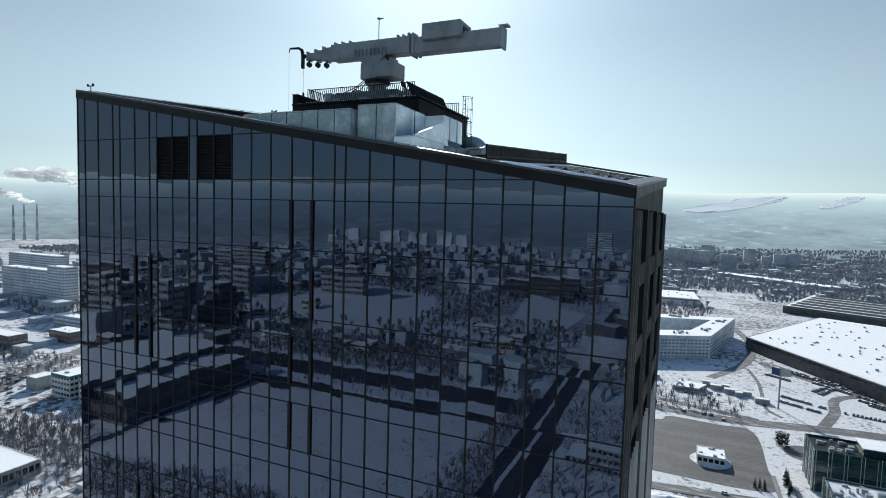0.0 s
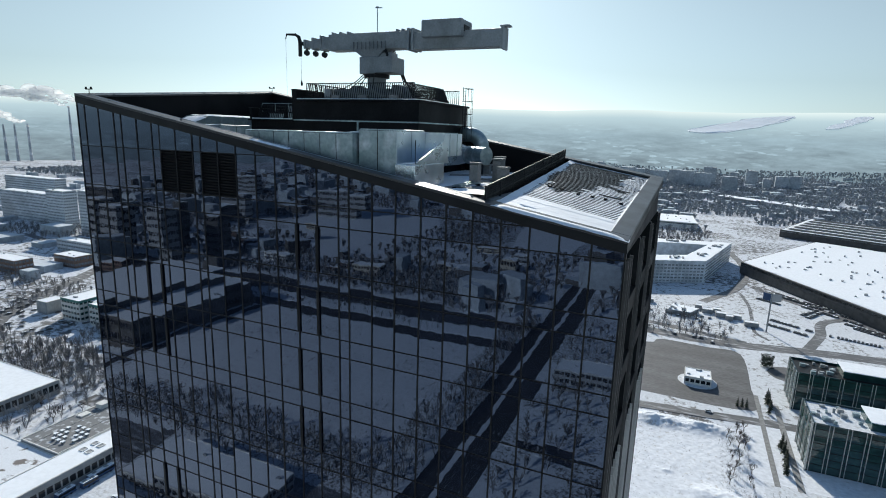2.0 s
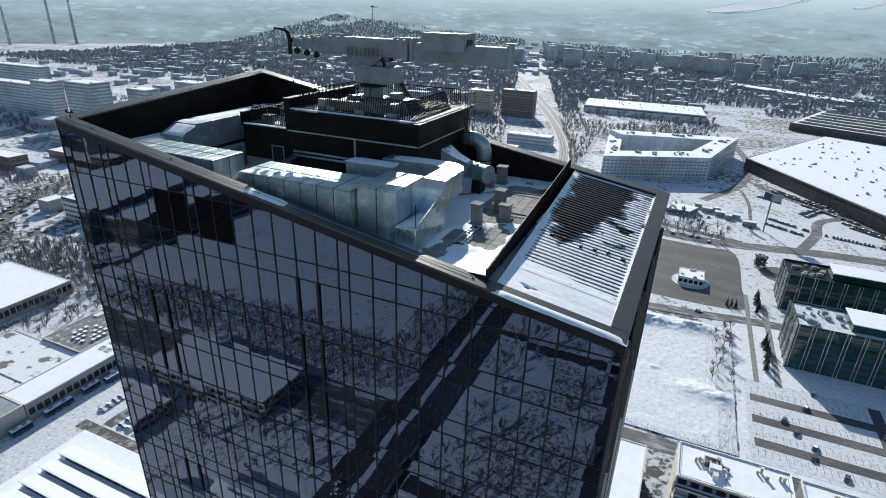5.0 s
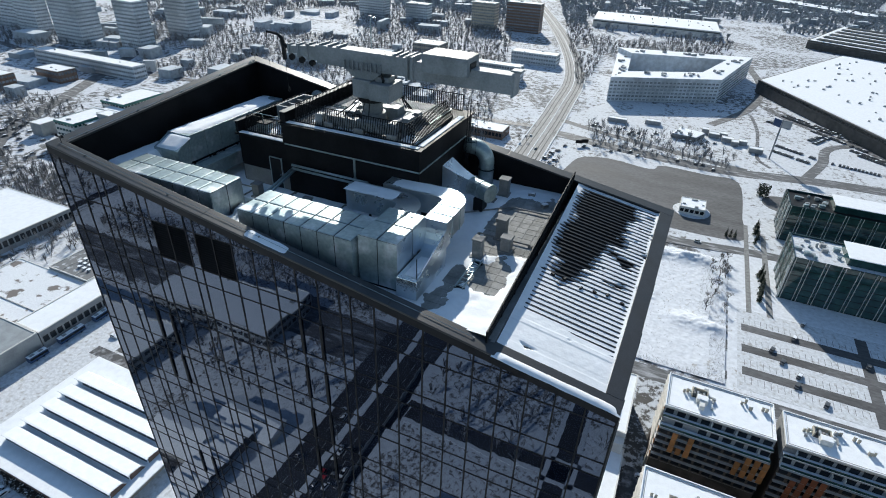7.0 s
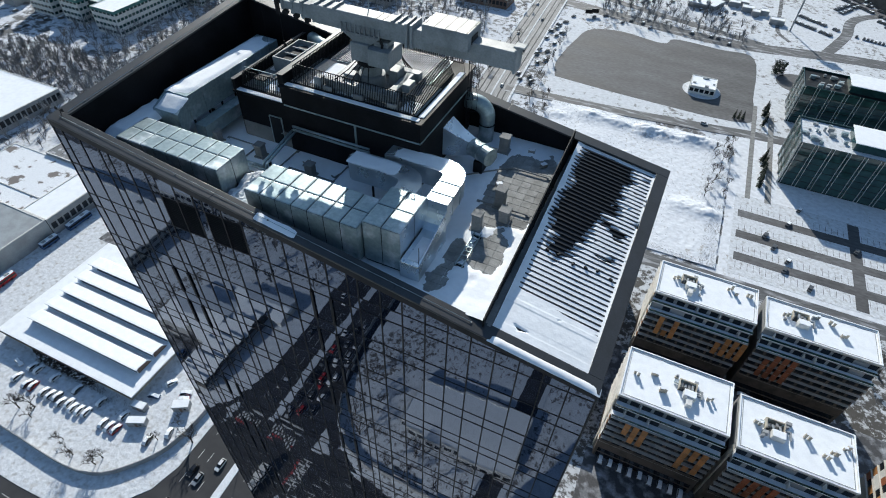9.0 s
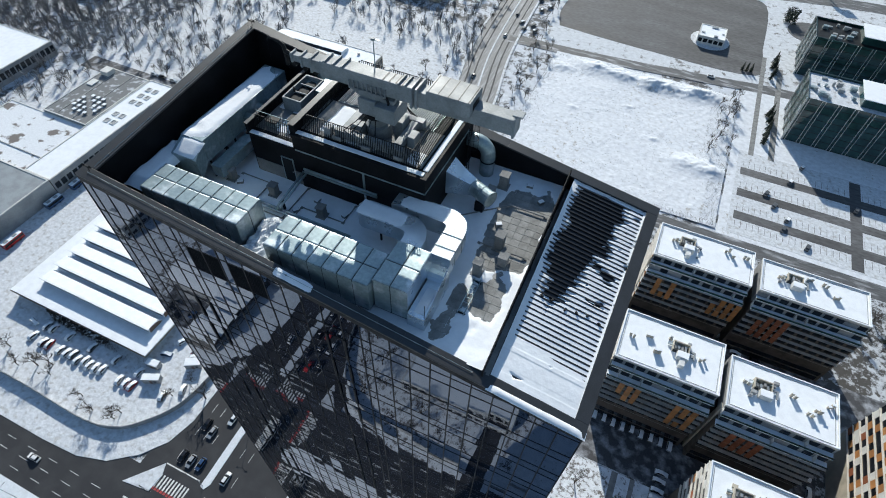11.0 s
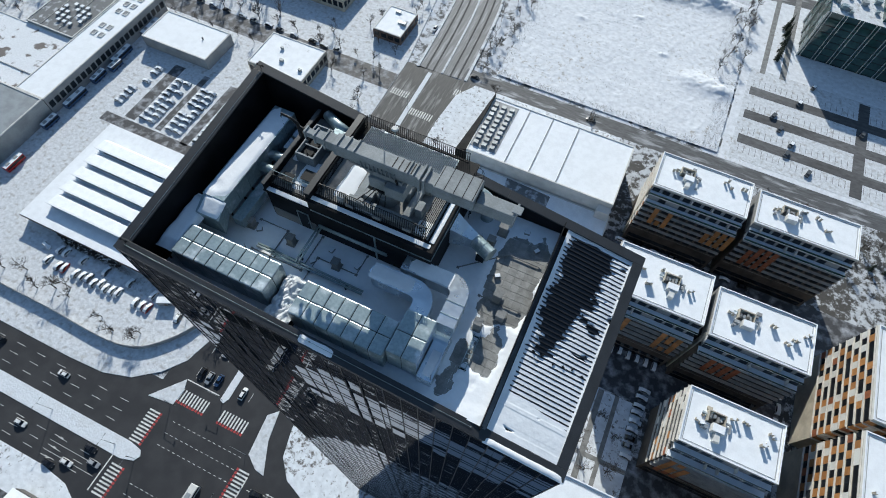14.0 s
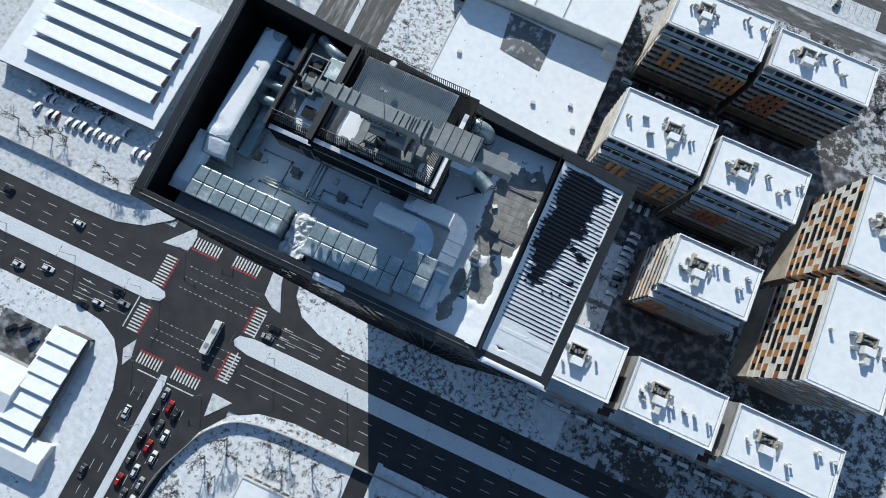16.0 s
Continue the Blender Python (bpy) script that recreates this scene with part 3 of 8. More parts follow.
def bank_wall(pts, label):
    """A low concrete wall along a line, in short bays."""
    w = thing("garden_wall", label, "wall")
    line = smooth_line(pts, 5)
    for a, b in zip(line, line[1:]):
        d = math.hypot(b[0] - a[0], b[1] - a[1])
        part("bay", Geo().obox((a[0] + b[0]) / 2, (a[1] + b[1]) / 2, 0.1, 2.4, d + .05, .25, math.atan2(b[1] - a[1], b[0] - a[0])), GREYWALL, w)


bank_wall([(-300, 5.5), (-200, 5.5), (-134, 5.5), (-98.5, 5.4), (-84.3, 14.3), (-77.4, 29.3), (-77, 60)], "grey concrete wall round the snowy yard")
bank_wall([(-43, -140), (-42.4, -82), (-37, -62), (-32, -53), (-22, -46.5), (2, -44.3), (60, -44.3)], "grey concrete wall along the snowy plot")

# ---- office tower ----
W, D = 32.0, 17.1
DECK = 154.0
XS = [0, 0.65, 1.85, 3.15, 3.75, 5.0, 6.2, 6.8, 8.0, 9.25, 9.85, 11.05, 12.3, 13.6, 14.85, 16.15, 17.4, 18.65, 19.25,
      20.55, 21.8, 23.1, 24.35, 25.6, 26.9, 28.15, 29.4, 30.7, 32.0]
FLOOR, VISION = 3.35, 2.4
FLOORS = 45
TOP, FALL = 158.45, 0.1725


def top(x, y=0.0):
    """Height of the slanted roof edge."""
    return TOP - FALL * x + 0.082 * y


def glass_top(x):
    return top(x) - 0.50


tower = thing("office_tower", "tall black glass office tower with a slanted roof edge", "office tower")
part("core", Geo().box(0.25, 0.25, -0.3, 26.2, D - 0.25, DECK - 0.3).box(26.2, 0.25, -0.3, W - 1.1, D - 0.25, 152.0), CLAD, tower)


def slant_wall(x0, y0, x1, y1, z0=DECK - 0.3, drop=0.12):
    """A wall from the deck to just under the slanted edge."""
    c = ((x0, y0), (x1, y0), (x1, y1), (x0, y1))
    return Geo().hexa([(x, y, z0) for x, y in c], [(x, y, top(x, y) - drop) for x, y in c])


part("parapet", slant_wall(0.26, 0.26, W - 0.1, 0.6, 151.5), CLAD, tower)
part("parapet", slant_wall(0.1, D - 0.6, W - 0.1, D - 0.1), CLAD, tower)
part("parapet", slant_wall(0.1, 0.6, 0.6, D - 0.6), CLAD, tower)
east_side = [part("parapet", slant_wall(W - 0.62, 0.6, W - 0.1, D - 0.6, 152.1), CLAD, tower)]


def edge_strip(x0, y0, x1, y1, low, high):
    c = ((x0, y0), (x1, y0), (x1, y1), (x0, y1))
    return Geo().hexa([(x, y, top(x, y) + low) for x, y in c], [(x, y, top(x, y) + high) for x, y in c])


for x0, y0, x1, y1 in ((-0.06, -0.06, 10.6, 0.72), (10.604, -0.06, 21.3, 0.72), (21.304, -0.06, W + 0.06, 0.72),
                       (-0.06, D - 0.72, 10.6, D + 0.06), (10.604, D - 0.72, 21.3, D + 0.06), (21.304, D - 0.72, W + 0.06, D + 0.06),
                       (-0.06, 0.724, 0.72, D - 0.724), (W - 0.72, 0.724, W + 0.06, D - 0.724)):
    strip = part("coping", edge_strip(x0, y0, x1, y1, -0.118, 0.0), CAP, tower, bevel=0.02)
    if x1 > W:
        east_side.append(strip)
part("fascia", edge_strip(-0.05, -0.05, W + 0.05, 0.24, -0.52, -0.12), FRAME, tower)
east_side.append(part("fascia", edge_strip(W - 0.09, 0.26, W + 0.04, D, -0.52, -0.12), FRAME, tower))
part("roof_deck", Geo().box(0.6, 0.6, DECK - 0.29, 26.3, D - 0.6, DECK), CONCRETE, tower)

rows = [(152.1, 153.1), (153.1, 155.4), (155.4, 160.0)]
for k in range(FLOORS):
    z = 152.1 - FLOOR * k
    rows += [(z - VISION, z), (z - FLOOR, z - VISION)]
LOUVRES = ((6.8, 9.25), (9.85, 12.3))
rng = random.Random(4)
far_panes = Geo()
for r, (z0, z1) in enumerate(rows):
    for i in range(len(XS) - 1):
        x0, x1 = XS[i], XS[i + 1]
        if z0 == 153.1 and any(a <= x0 < b for a, b in LOUVRES):
            continue
        ta, tb = min(z1, glass_top(x0)), min(z1, glass_top(x1))
        if ta - z0 < 0.08:
            continue
        pts = [(x0, z0), (x1, z0), (x1, tb), (x0, ta)] if tb - z0 > 0.05 else [(x0, z0), (x0 + (ta - z0) / FALL, z0), (x0, ta)]
        ax, az = rng.gauss(0, 0.003), rng.gauss(0, 0.003)
        cx, cz = (x0 + x1) / 2, (z0 + z1) / 2
        g = Geo() if r < 11 else far_panes
        g.loft([[(x, 0.0 + ax * (x - cx) + az * (z - cz), z) for x, z in pts], [(x, 0.06, z) for x, z in pts]])
        if r < 11:
            part("pane", g, PANE, tower)
part("lower_panes", far_panes, PANE, tower, "lower rows of dark mirror glass", kind="stuff")

for x in XS:
    part("mullion", Geo().box(x - 0.036, -0.03, -0.3, x + 0.036, 0.2, glass_top(x)), FRAME, tower)
for z in sorted({a for a, b in rows} | {152.1}):
    end = W if glass_top(W) > z else (TOP - 0.5 - z) / FALL
    part("transom", Geo().box(-0.03, -0.024, z - 0.025, end, 0.2, z + 0.025), FRAME, tower)
for a, b in LOUVRES:
    lv = part("louvre", Geo().box(a, 0.10, 153.1, b, 0.24, 155.4), CLAD, tower)
    for k in range(15):
        z = 153.16 + k * 0.15
        part("slat", Geo().hexa([(a + .03, -0.01, z), (b - .03, -0.01, z), (b - .03, 0.10, z + .06), (a + .03, 0.10, z + .06)],
                                [(a + .03, -0.01, z + .02), (b - .03, -0.01, z + .02), (b - .03, 0.10, z + .08), (a + .03, 0.10, z + .08)]), CLAD, lv)
# opening sashes stand proud with thick dark frames
for k in range(0, 26):
    z = 152.1 - FLOOR * k
    for i in ((15, 5) if k % 3 else (15,)):
        x0, x1 = XS[i], XS[i + 1]
        if k % 5 == 4:
            continue
        for x in (x0, x1):
            part("sash_stile", Geo().box(x - 0.075, -0.09, z - VISION, x + 0.075, -0.032, z), FRAME, tower)

# side with recessed loggias above and light fins below
side = Geo()
for k in range(FLOORS):
    z = 152.1 - FLOOR * k
    side.box(W - 1.09, 0.02, z - FLOOR, W, D, z - VISION)
east_side.append(part("spandrels", side, CLAD, tower, kind="stuff"))
for y in (0.02, 5.7, 11.4, D - 0.5):
    east_side.append(part("pier", Geo().box(W - 1.09, y, -0.3, W - 0.02, y + 0.45, 152.1), FRAME, tower))
east_side.append(part("side_glazing", Geo().box(W - 1.05, 0.5, 0, W - 0.3, D - 0.5, 139.0), PANE, tower))
part("side_glazing", Geo().box(-0.02, 0.07, 0, 0.24, D - 0.05, DECK), PANE, tower)
part("back_glazing", Geo().box(0.25, D - 0.24, 0, W - 0.02, D + 0.02, DECK), PANE, tower)
SIDEFIN = material("dark_fin_metal", (0.10, 0.10, 0.10), 0.45, metal=0.3, vary=0.3, scale=0.3, fine=6, bump=0.03)
FIN = material("fin_metal", (0.62, 0.62, 0.60), 0.4, metal=0.4, vary=0.2, scale=0.3, fine=6, bump=0.03)
for j in range(24):
    y = 0.35 + j * 0.72
    zt = 152.0 if j in (0, 1, 2, 8, 9, 15, 16, 23) else 141.2
    east_side.append(part("fin", Geo().box(W - 0.02, y, 0, W + 0.12, y + 0.07, zt), SIDEFIN if zt > 150 else FIN, tower))
for k in range(3):
    z = 152.1 - FLOOR * (k + 1)
    for y in (0.6, 6.3, 12.0):
        part("sill_snow", Geo().box(W - 0.95, y, z + 0.952, W - 0.1, y + 4.6, z + 1.06), SNOW_ROOF, tower, bevel=0.04)

# the east side stands a little askew: it runs outwards to the back
for ob in east_side:
    for vert in ob.data.vertices:
        if vert.co.x > W - 1.0:
            vert.co.x += 0.021 * max(0, vert.co.y)

# ---- roof: corrugated slope behind the slatted fence ----
slope = thing("corrugated_roof", "dark corrugated metal roof half buried in melting snow", "roof", kind="structure")
SX0, SX1, SY1, RIB = 26.35, W - 0.66, D - 0.66, 0.335


def slope_edge(y):
    return SX1 + 0.021 * y


def slope_strip(y0, y1, low, high, x0=26.3, inset=0.0):
    c = ((x0, y0), (slope_edge(y0) - inset, y0), (slope_edge(y1) - inset, y1), (x0, y1))
    return Geo().hexa([(x, y, top(x, y) + low) for x, y in c], [(x, y, top(x, y) + high) for x, y in c])


part("sheet", slope_strip(0.72, SY1, -0.6, -0.22), SHEET_DARK, slope)
for j in range(int((SY1 - 1.0) / RIB)):
    y = 0.9 + j * RIB
    part("rib", slope_strip(y, y + 0.105, -0.22, -0.12, 26.45, 0.12), SHEET_DARK, slope)


def slope_snow(x, y):
    """Snow between the ribs: it buries them at the low front and along the sides, and has melted off a patch behind."""
    n = noise.noise
    u, f = (x - SX0) / (slope_edge(y) - SX0), (SY1 - y) / (SY1 - 0.74)
    j = math.floor((y - 0.9) / RIB)
    own = n(Vector((j * 3.7, 5, 0))) + .45 * n(Vector((j * .55, 9, 2)))
    h = 0.086 + 0.010 * n(Vector((x * 0.9, y * 0.5, 3)))
    bury = max(0, f - .80 - .10 * max(0, u - .55) + .05 * own + .06 * max(0, .35 - u)) * .55
    bury = max(bury, (.085 + .02 * own - u) * .9, (u - .955 - .012 * own) * 1.6)
    h += max(0, bury)
    wide = n(Vector((3, f * 6, 1))) + .5 * n(Vector((8, f * 15, 1)))
    mid, half = .43 - .22 * f + .10 * wide, (.36 - .16 * f if f < .42 else .293 - 1.1 * (f - .42)) + .09 * n(Vector((5, f * 8, 4)))
    edge = half + .15 * own + .08 * n(Vector((x * 2.5, y * 2, 8))) - abs(u - mid)
    if f < .03:
        edge -= (.03 - f) * 14
    melt = max(0, min(1, edge * 6 + .25))
    side = n(Vector((x * .8, y * 1.2, 30))) + .4 * n(Vector((x * 2, y * 4, 31)))   # lesser bare spots
    melt = max(melt, max(0, min(1, (side - .52 + .25 * (u > .6) * (.2 < f < .55) - .5 * max(0, f - .7)) * 6)))
    h -= .15 * melt
    return top(x, y) - 0.22 + max(-0.05, min(h, 0.20))


ys = linspace(0.74, SY1 - .02, 340)
lying = Geo().grid(linspace(0, 1, 80), ys, lambda x, y: 0)
lying.v = [(SX0 + u * (slope_edge(y) - SX0), y, slope_snow(SX0 + u * (slope_edge(y) - SX0), y)) for u, y, z in lying.v]
solid("roof_snow", lying, SNOW_ROOF, "melting snow between the ribs of the corrugated roof", "snow", kind="stuff", smooth=True)
for k in range(6):
    cx, cy = 27.3 + k * .72 + rng.uniform(-.1, .1), 6.6 + k * .05 + rng.uniform(-.15, .15)
    solid("roof_hatch_clip", Geo().obox(cx, cy, top(cx, cy) - 0.16, top(cx, cy) - 0.04, 0.22, 0.12, rng.uniform(0, 3)), FRAME,
          "small black bracket on the corrugated roof", "bracket", group="brackets on the corrugated roof", bevel=0.02)


def drift(name, x0, x1, y0, y1, height, seed, label, base):
    """A soft bank of snow that thins out to its uneven rim."""
    nx, ny = max(6, int((x1 - x0) / 0.15)), max(5, int((y1 - y0) / 0.12))

    def f(x, y):
        u, v = (x - x0) / (x1 - x0) * 2 - 1, (y - y0) / (y1 - y0) * 2 - 1
        rim = 1 - max(abs(u) ** 3, abs(v) ** 3) + 0.45 * noise.noise(Vector((x * 1.1, y * 1.1, seed)))
        return base(x, y) + max(-0.03, height * min(1, rim * 1.6) - 0.02)
    return solid(name, Geo().grid(linspace(x0, x1, nx), linspace(y0, y1, ny), f), SNOW_ROOF, label, "snow", kind="stuff", smooth=True)


drift("snow_bank", 26.4, 32.1, -0.17, 0.30, 0.085, 2, "white snow lip hanging over the roof edge", top)
drift("snow_bank", 13.0, 15.8, -0.04, 0.66, 0.04, 5, "thin snow patch on the metal coping", top)

fence = thing("slatted_fence", "black slatted metal fence along the corrugated roof", "fence")
FX = 25.98
for y in linspace(0.45, D - 0.75, 9):
    part("post", Geo().box(FX - 0.04, y - 0.04, DECK, FX + 0.04, y + 0.04, top(FX, y) + 0.62), FRAME, fence)
for dz in (0.10, 0.58):
    part("rail", Geo().hexa([(FX - .02, .4, top(FX, .4) + dz - .03), (FX + .02, .4, top(FX, .4) + dz - .03), (FX + .02, 16.5, top(FX, 16.5) + dz - .03), (FX - .02, 16.5, top(FX, 16.5) + dz - .03)],
                            [(FX - .02, .4, top(FX, .4) + dz + .03), (FX + .02, .4, top(FX, .4) + dz + .03), (FX + .02, 16.5, top(FX, 16.5) + dz + .03), (FX - .02, 16.5, top(FX, 16.5) + dz + .03)]), FRAME, fence)
for j in range(145):
    y = 0.5 + j * 0.1105
    part("slat", Geo().box(FX - 0.045, y, DECK + 0.05, FX + 0.015, y + 0.05, top(FX, y) + 0.6), FRAME, fence)

# ---- roof deck: snow and pavers ----
def deck_snow(x, y):
    n = noise.noise(Vector((x * 0.45, y * 0.45, 11))) + 0.5 * noise.noise(Vector((x * 1.3, y * 1.3, 4))) + 0.25 * noise.noise(Vector((x * 3.5, y * 3.5, 6)))
    h = 0.10 + 0.05 * n
    if x > 18.5:
        bare = 1.5 - abs((x - 24.2) / 1.9) ** 3 - abs((y - 11.6) / 3.3) ** 3
        bare = max(bare, 1.0 - ((x - 24.4) / 0.9) ** 2 - ((y - 5.0) / 2.2) ** 2, 0.9 - ((x - 22.6) / 0.8) ** 2 - ((y - 3.0) / 2.2) ** 2, 0.7 - ((x - 23.4) / 1.2) ** 2 - ((y - 8.2) / 1.5) ** 2)
        h = 0.07 - 0.16 * max(-.3, min(1, bare + 1.3 * n)) + 0.02 * n
        h += 0.10 * max(0, (1.8 - y)) + 0.10 * max(0, x - 25.4)
    if y > 15.9 and x < 6:
        h = 0.03
    return DECK + max(-0.02, min(h, 0.2))


solid("deck_snow", Geo().grid(linspace(0.62, 25.9, 190), linspace(0.62, D - 0.62, 130), deck_snow), SNOW_ROOF,
      "thin trodden snow on the flat roof deck", "snow", kind="stuff", smooth=True)

# ---- plant on the roof ----
def air_handler(x0, y0, x1, y1, z0, z1, nx, ny, label, foil=False):
    """A row of sheet-metal units with a lid, side panels and a base rail."""
    u = thing("air_handler", label, "air handler", group="air handlers on the roof")
    part("body", Geo().box(x0 + .03, y0 + .03, z0 + .12, x1 - .03, y1 - .03, z1 - .03), FRAME, u)
    for y in (y0 + .05, y1 - .25):
        part("base_rail", Geo().box(x0 + .05, y, z0, x1 - .05, y + .2, z0 + .12), FRAME, u)
    px, py = (x1 - x0) / nx, (y1 - y0) / ny
    g = 0.028
    for i in range(nx):
        a, b = x0 + i * px + g, x0 + (i + 1) * px - g
        for j in range(ny):
            c, d = y0 + j * py + g, y0 + (j + 1) * py - g
            lift = rng.uniform(0, 0.012)
            part("lid", Geo().loft([[(a, c, z1 - .035), (b, c, z1 - .035), (b, d, z1 - .035), (a, d, z1 - .035)],
                                    [(a, c, z1 + lift), (b, c, z1 + lift), (b, d, z1 + lift), (a, d, z1 + lift)],
                                    [(a + .06, c + .06, z1 + lift + .02), (b - .06, c + .06, z1 + lift + .02), (b - .06, d - .06, z1 + lift + .02), (a + .06, d - .06, z1 + lift + .02)]]), STEEL, u)
        for y, s in ((y0, 1), (y1, -1)):
            part("panel", Geo().box(a, min(y, y + s * .035), z0 + .16, b, max(y, y + s * .035), z1 - .05), STEEL, u)
    for j in range(ny):
        c, d = y0 + j * py + g, y0 + (j + 1) * py - g
        for x, s in ((x0, 1), (x1, -1)):
            part("panel", Geo().box(min(x, x + s * .035), c, z0 + .16, max(x, x + s * .035), d, z1 - .05), FOIL if foil else STEEL, u)
    return u


air_handler(2.3, 1.75, 9.6, 4.1, DECK + .1, 156.85, 8, 2, "galvanised air handling unit with frosted lid panels")
air_handler(11.7, 1.35, 18.6, 3.9, DECK + .1, 156.65, 7, 2, "long galvanised air handling unit beside the parapet")
air_handler(18.7, 1.75, 20.85, 4.9, DECK + .1, 156.85, 2, 2, "foil-clad end box of the air handling line", foil=True)

tray = thing("duct_junction", "open foil-clad junction where two ducts meet", "duct")
part("tray", Geo().box(20.9, 1.5, DECK + .15, 22.0, 4.9, 155.25), FOIL, tray, bevel=0.04)
part("side_panel", Geo().hexa([(21.96, 1.5, 155.25), (22.0, 1.5, 155.25), (22.0, 4.9, 155.25), (21.96, 4.9, 155.25)],
                              [(21.96, 1.5, 155.3), (22.0, 1.5, 155.3), (22.0, 4.9, 156.4), (21.96, 4.9, 156.4)]), FOIL, tray)
part("post", Geo().tube([(21.9, 1.7, 155.2), (21.9, 1.7, 156.4)], 0.02, 6), FRAME, tray)
part("snow", Geo().box(21.2, 1.8, 155.25, 21.8, 3.6, 155.31), SNOW_ROOF, tray, bevel=0.03)


def elbow_pts(pts, r=1.0, n=7):
    """Rounds the corners of a level line."""
    pts = [Vector(p) for p in pts]
    out = [pts[0]]
    for a, b, c in zip(pts, pts[1:], pts[2:]):
        u, v = (a - b).normalized(), (c - b).normalized()
        for k in range(n + 1):
            t = k / n
            out.append((1 - t) ** 2 * (b + u * r) + 2 * t * (1 - t) * b + t * t * (b + v * r))
    return out + [pts[-1]]


d1 = thing("air_duct", "broad foil-clad duct with a round bend", "duct", group="ducts on the roof")
part("channel", Geo().duct(elbow_pts([(21.35, 4.9, 156.15), (21.35, 8.0, 156.15), (16.9, 8.0, 156.15)], 1.1), 1.25, 1.2), FOIL, d1)
part("drop", Geo().loft([[(20.75, 4.2 + .75 * math.sin(a), 155.25 + 1.5 * (1 - math.cos(a)) * .98), (21.95, 4.2 + .75 * math.sin(a), 155.25 + 1.5 * (1 - math.cos(a)) * .98),
                          (21.95, 5.6, 155.2), (20.75, 5.6, 155.2)] for a in linspace(0, 1.57, 7)]), FOIL, d1)
for y in (5.6, 6.6):
    part("flange", Geo().box(20.70, y, 155.5, 22.0, y + .06, 156.79), STEEL, d1)
part("leg", Geo().box(21.0, 6.2, DECK, 21.1, 6.3, 155.6), FRAME, d1)
part("leg", Geo().box(18.0, 8.0, DECK, 18.1, 8.1, 155.6), FRAME, d1)
d2 = thing("air_duct", "foil-clad duct bending beside the plant room", "duct", group="ducts on the roof")
part("channel", Geo().duct(elbow_pts([(19.4, 4.9, 156.1), (19.4, 6.5, 156.1), (15.7, 6.5, 156.1)], 1.2), 1.3, 1.15), FOIL, d2)
part("end_cap", Geo().tube([(15.75, 6.5, 155.5), (15.75, 6.5, 156.66)], 0.66, 18), FOIL, d2, smooth=False)
part("leg", Geo().box(16.5, 6.4, DECK, 16.6, 6.5, 155.6), FRAME, d2)
part("leg", Geo().box(19.3, 5.4, DECK, 19.4, 5.5, 155.6), FRAME, d2)
drift("duct_snow", 15.2, 18.4, 5.9, 7.1, 0.06, 21, "snow lying on the bent duct", lambda x, y: 156.68)
drift("duct_snow", 17.2, 20.6, 7.4, 8.6, 0.05, 22, "patchy snow lying on the outer duct", lambda x, y: 156.75)

d3 = thing("air_duct", "long snow-topped duct beside the parapet wall", "duct", group="ducts on the roof")
for k in range(7):
    y = 6.3 + k * 1.32
    part("section", Geo().box(1.75, y + .012, 155.75, 3.55, y + 1.308, 157.45), STEEL, d3, bevel=0.02)
part("taper", Geo().loft([[(1.8, 6.3, 155.8), (3.5, 6.3, 155.8), (3.5, 6.3, 157.4), (1.8, 6.3, 157.4)],
                          [(1.9, 5.0, 155.2), (3.9, 5.0, 155.2), (3.9, 5.0, 156.9), (1.9, 5.0, 156.9)]]), STEEL, d3)
for y in (6.5, 9.1, 11.8, 14.9):
    for x in (1.9, 3.3):
        part("leg", Geo().box(x, y, DECK, x + .1, y + .1, 155.75), FRAME, d3)
part("lower_run", Geo().box(3.65, 6.2, 154.7, 4.5, 12.5, 155.6), STEEL, d3, bevel=0.02)
part("joint", Geo().box(3.45, 8.0, 154.6, 3.7, 8.1, 155.7), FRAME, d3)
for y in (10.6, 11.9):
    part("branch", Geo().tube([(3.5, y, 156.5), (4.8, y, 156.5), (5.3, y, 156.2), (5.6, y, 155.6)], 0.36, 14), STEEL, d3, smooth=True)
drift("duct_snow", 1.78, 3.52, 6.3, 15.5, 0.14, 31, "snow lying on the long duct", lambda x, y: 157.44)
drift("duct_snow", 1.95, 3.75, 5.0, 6.3, 0.09, 33, "snow on the sloping duct end", lambda x, y: 156.9 + (y - 5) * .385)
plat = thing("service_platform", "raised metal platform buried in snow", "platform")
part("deck", Geo().box(0.72, 1.9, 156.25, 2.26, 6.1, 156.35), STEEL, plat)
for x, y in ((.8, 2.0), (2.1, 2.0), (.8, 6.0), (2.1, 6.0)):
    part("leg", Geo().box(x, y - .05, DECK, x + .08, y + .05, 156.25), FRAME, plat)
drift("platform_snow", 0.7, 2.4, 1.8, 6.6, 0.42, 35, "deep snow on the service platform", lambda x, y: 156.34)
for y in (13.0, 14.3):
    b = thing("plant_box", "low metal plant box topped with snow", "plant box", group="plant boxes")
    part("case", Geo().box(3.75, y, DECK, 5.35, y + 1.1, 156.1), STEEL, b, bevel=0.03)
    part("snow", Geo().box(3.78, y + .03, 156.1, 5.32, y + 1.07, 156.22), SNOW_ROOF, b, bevel=0.05)

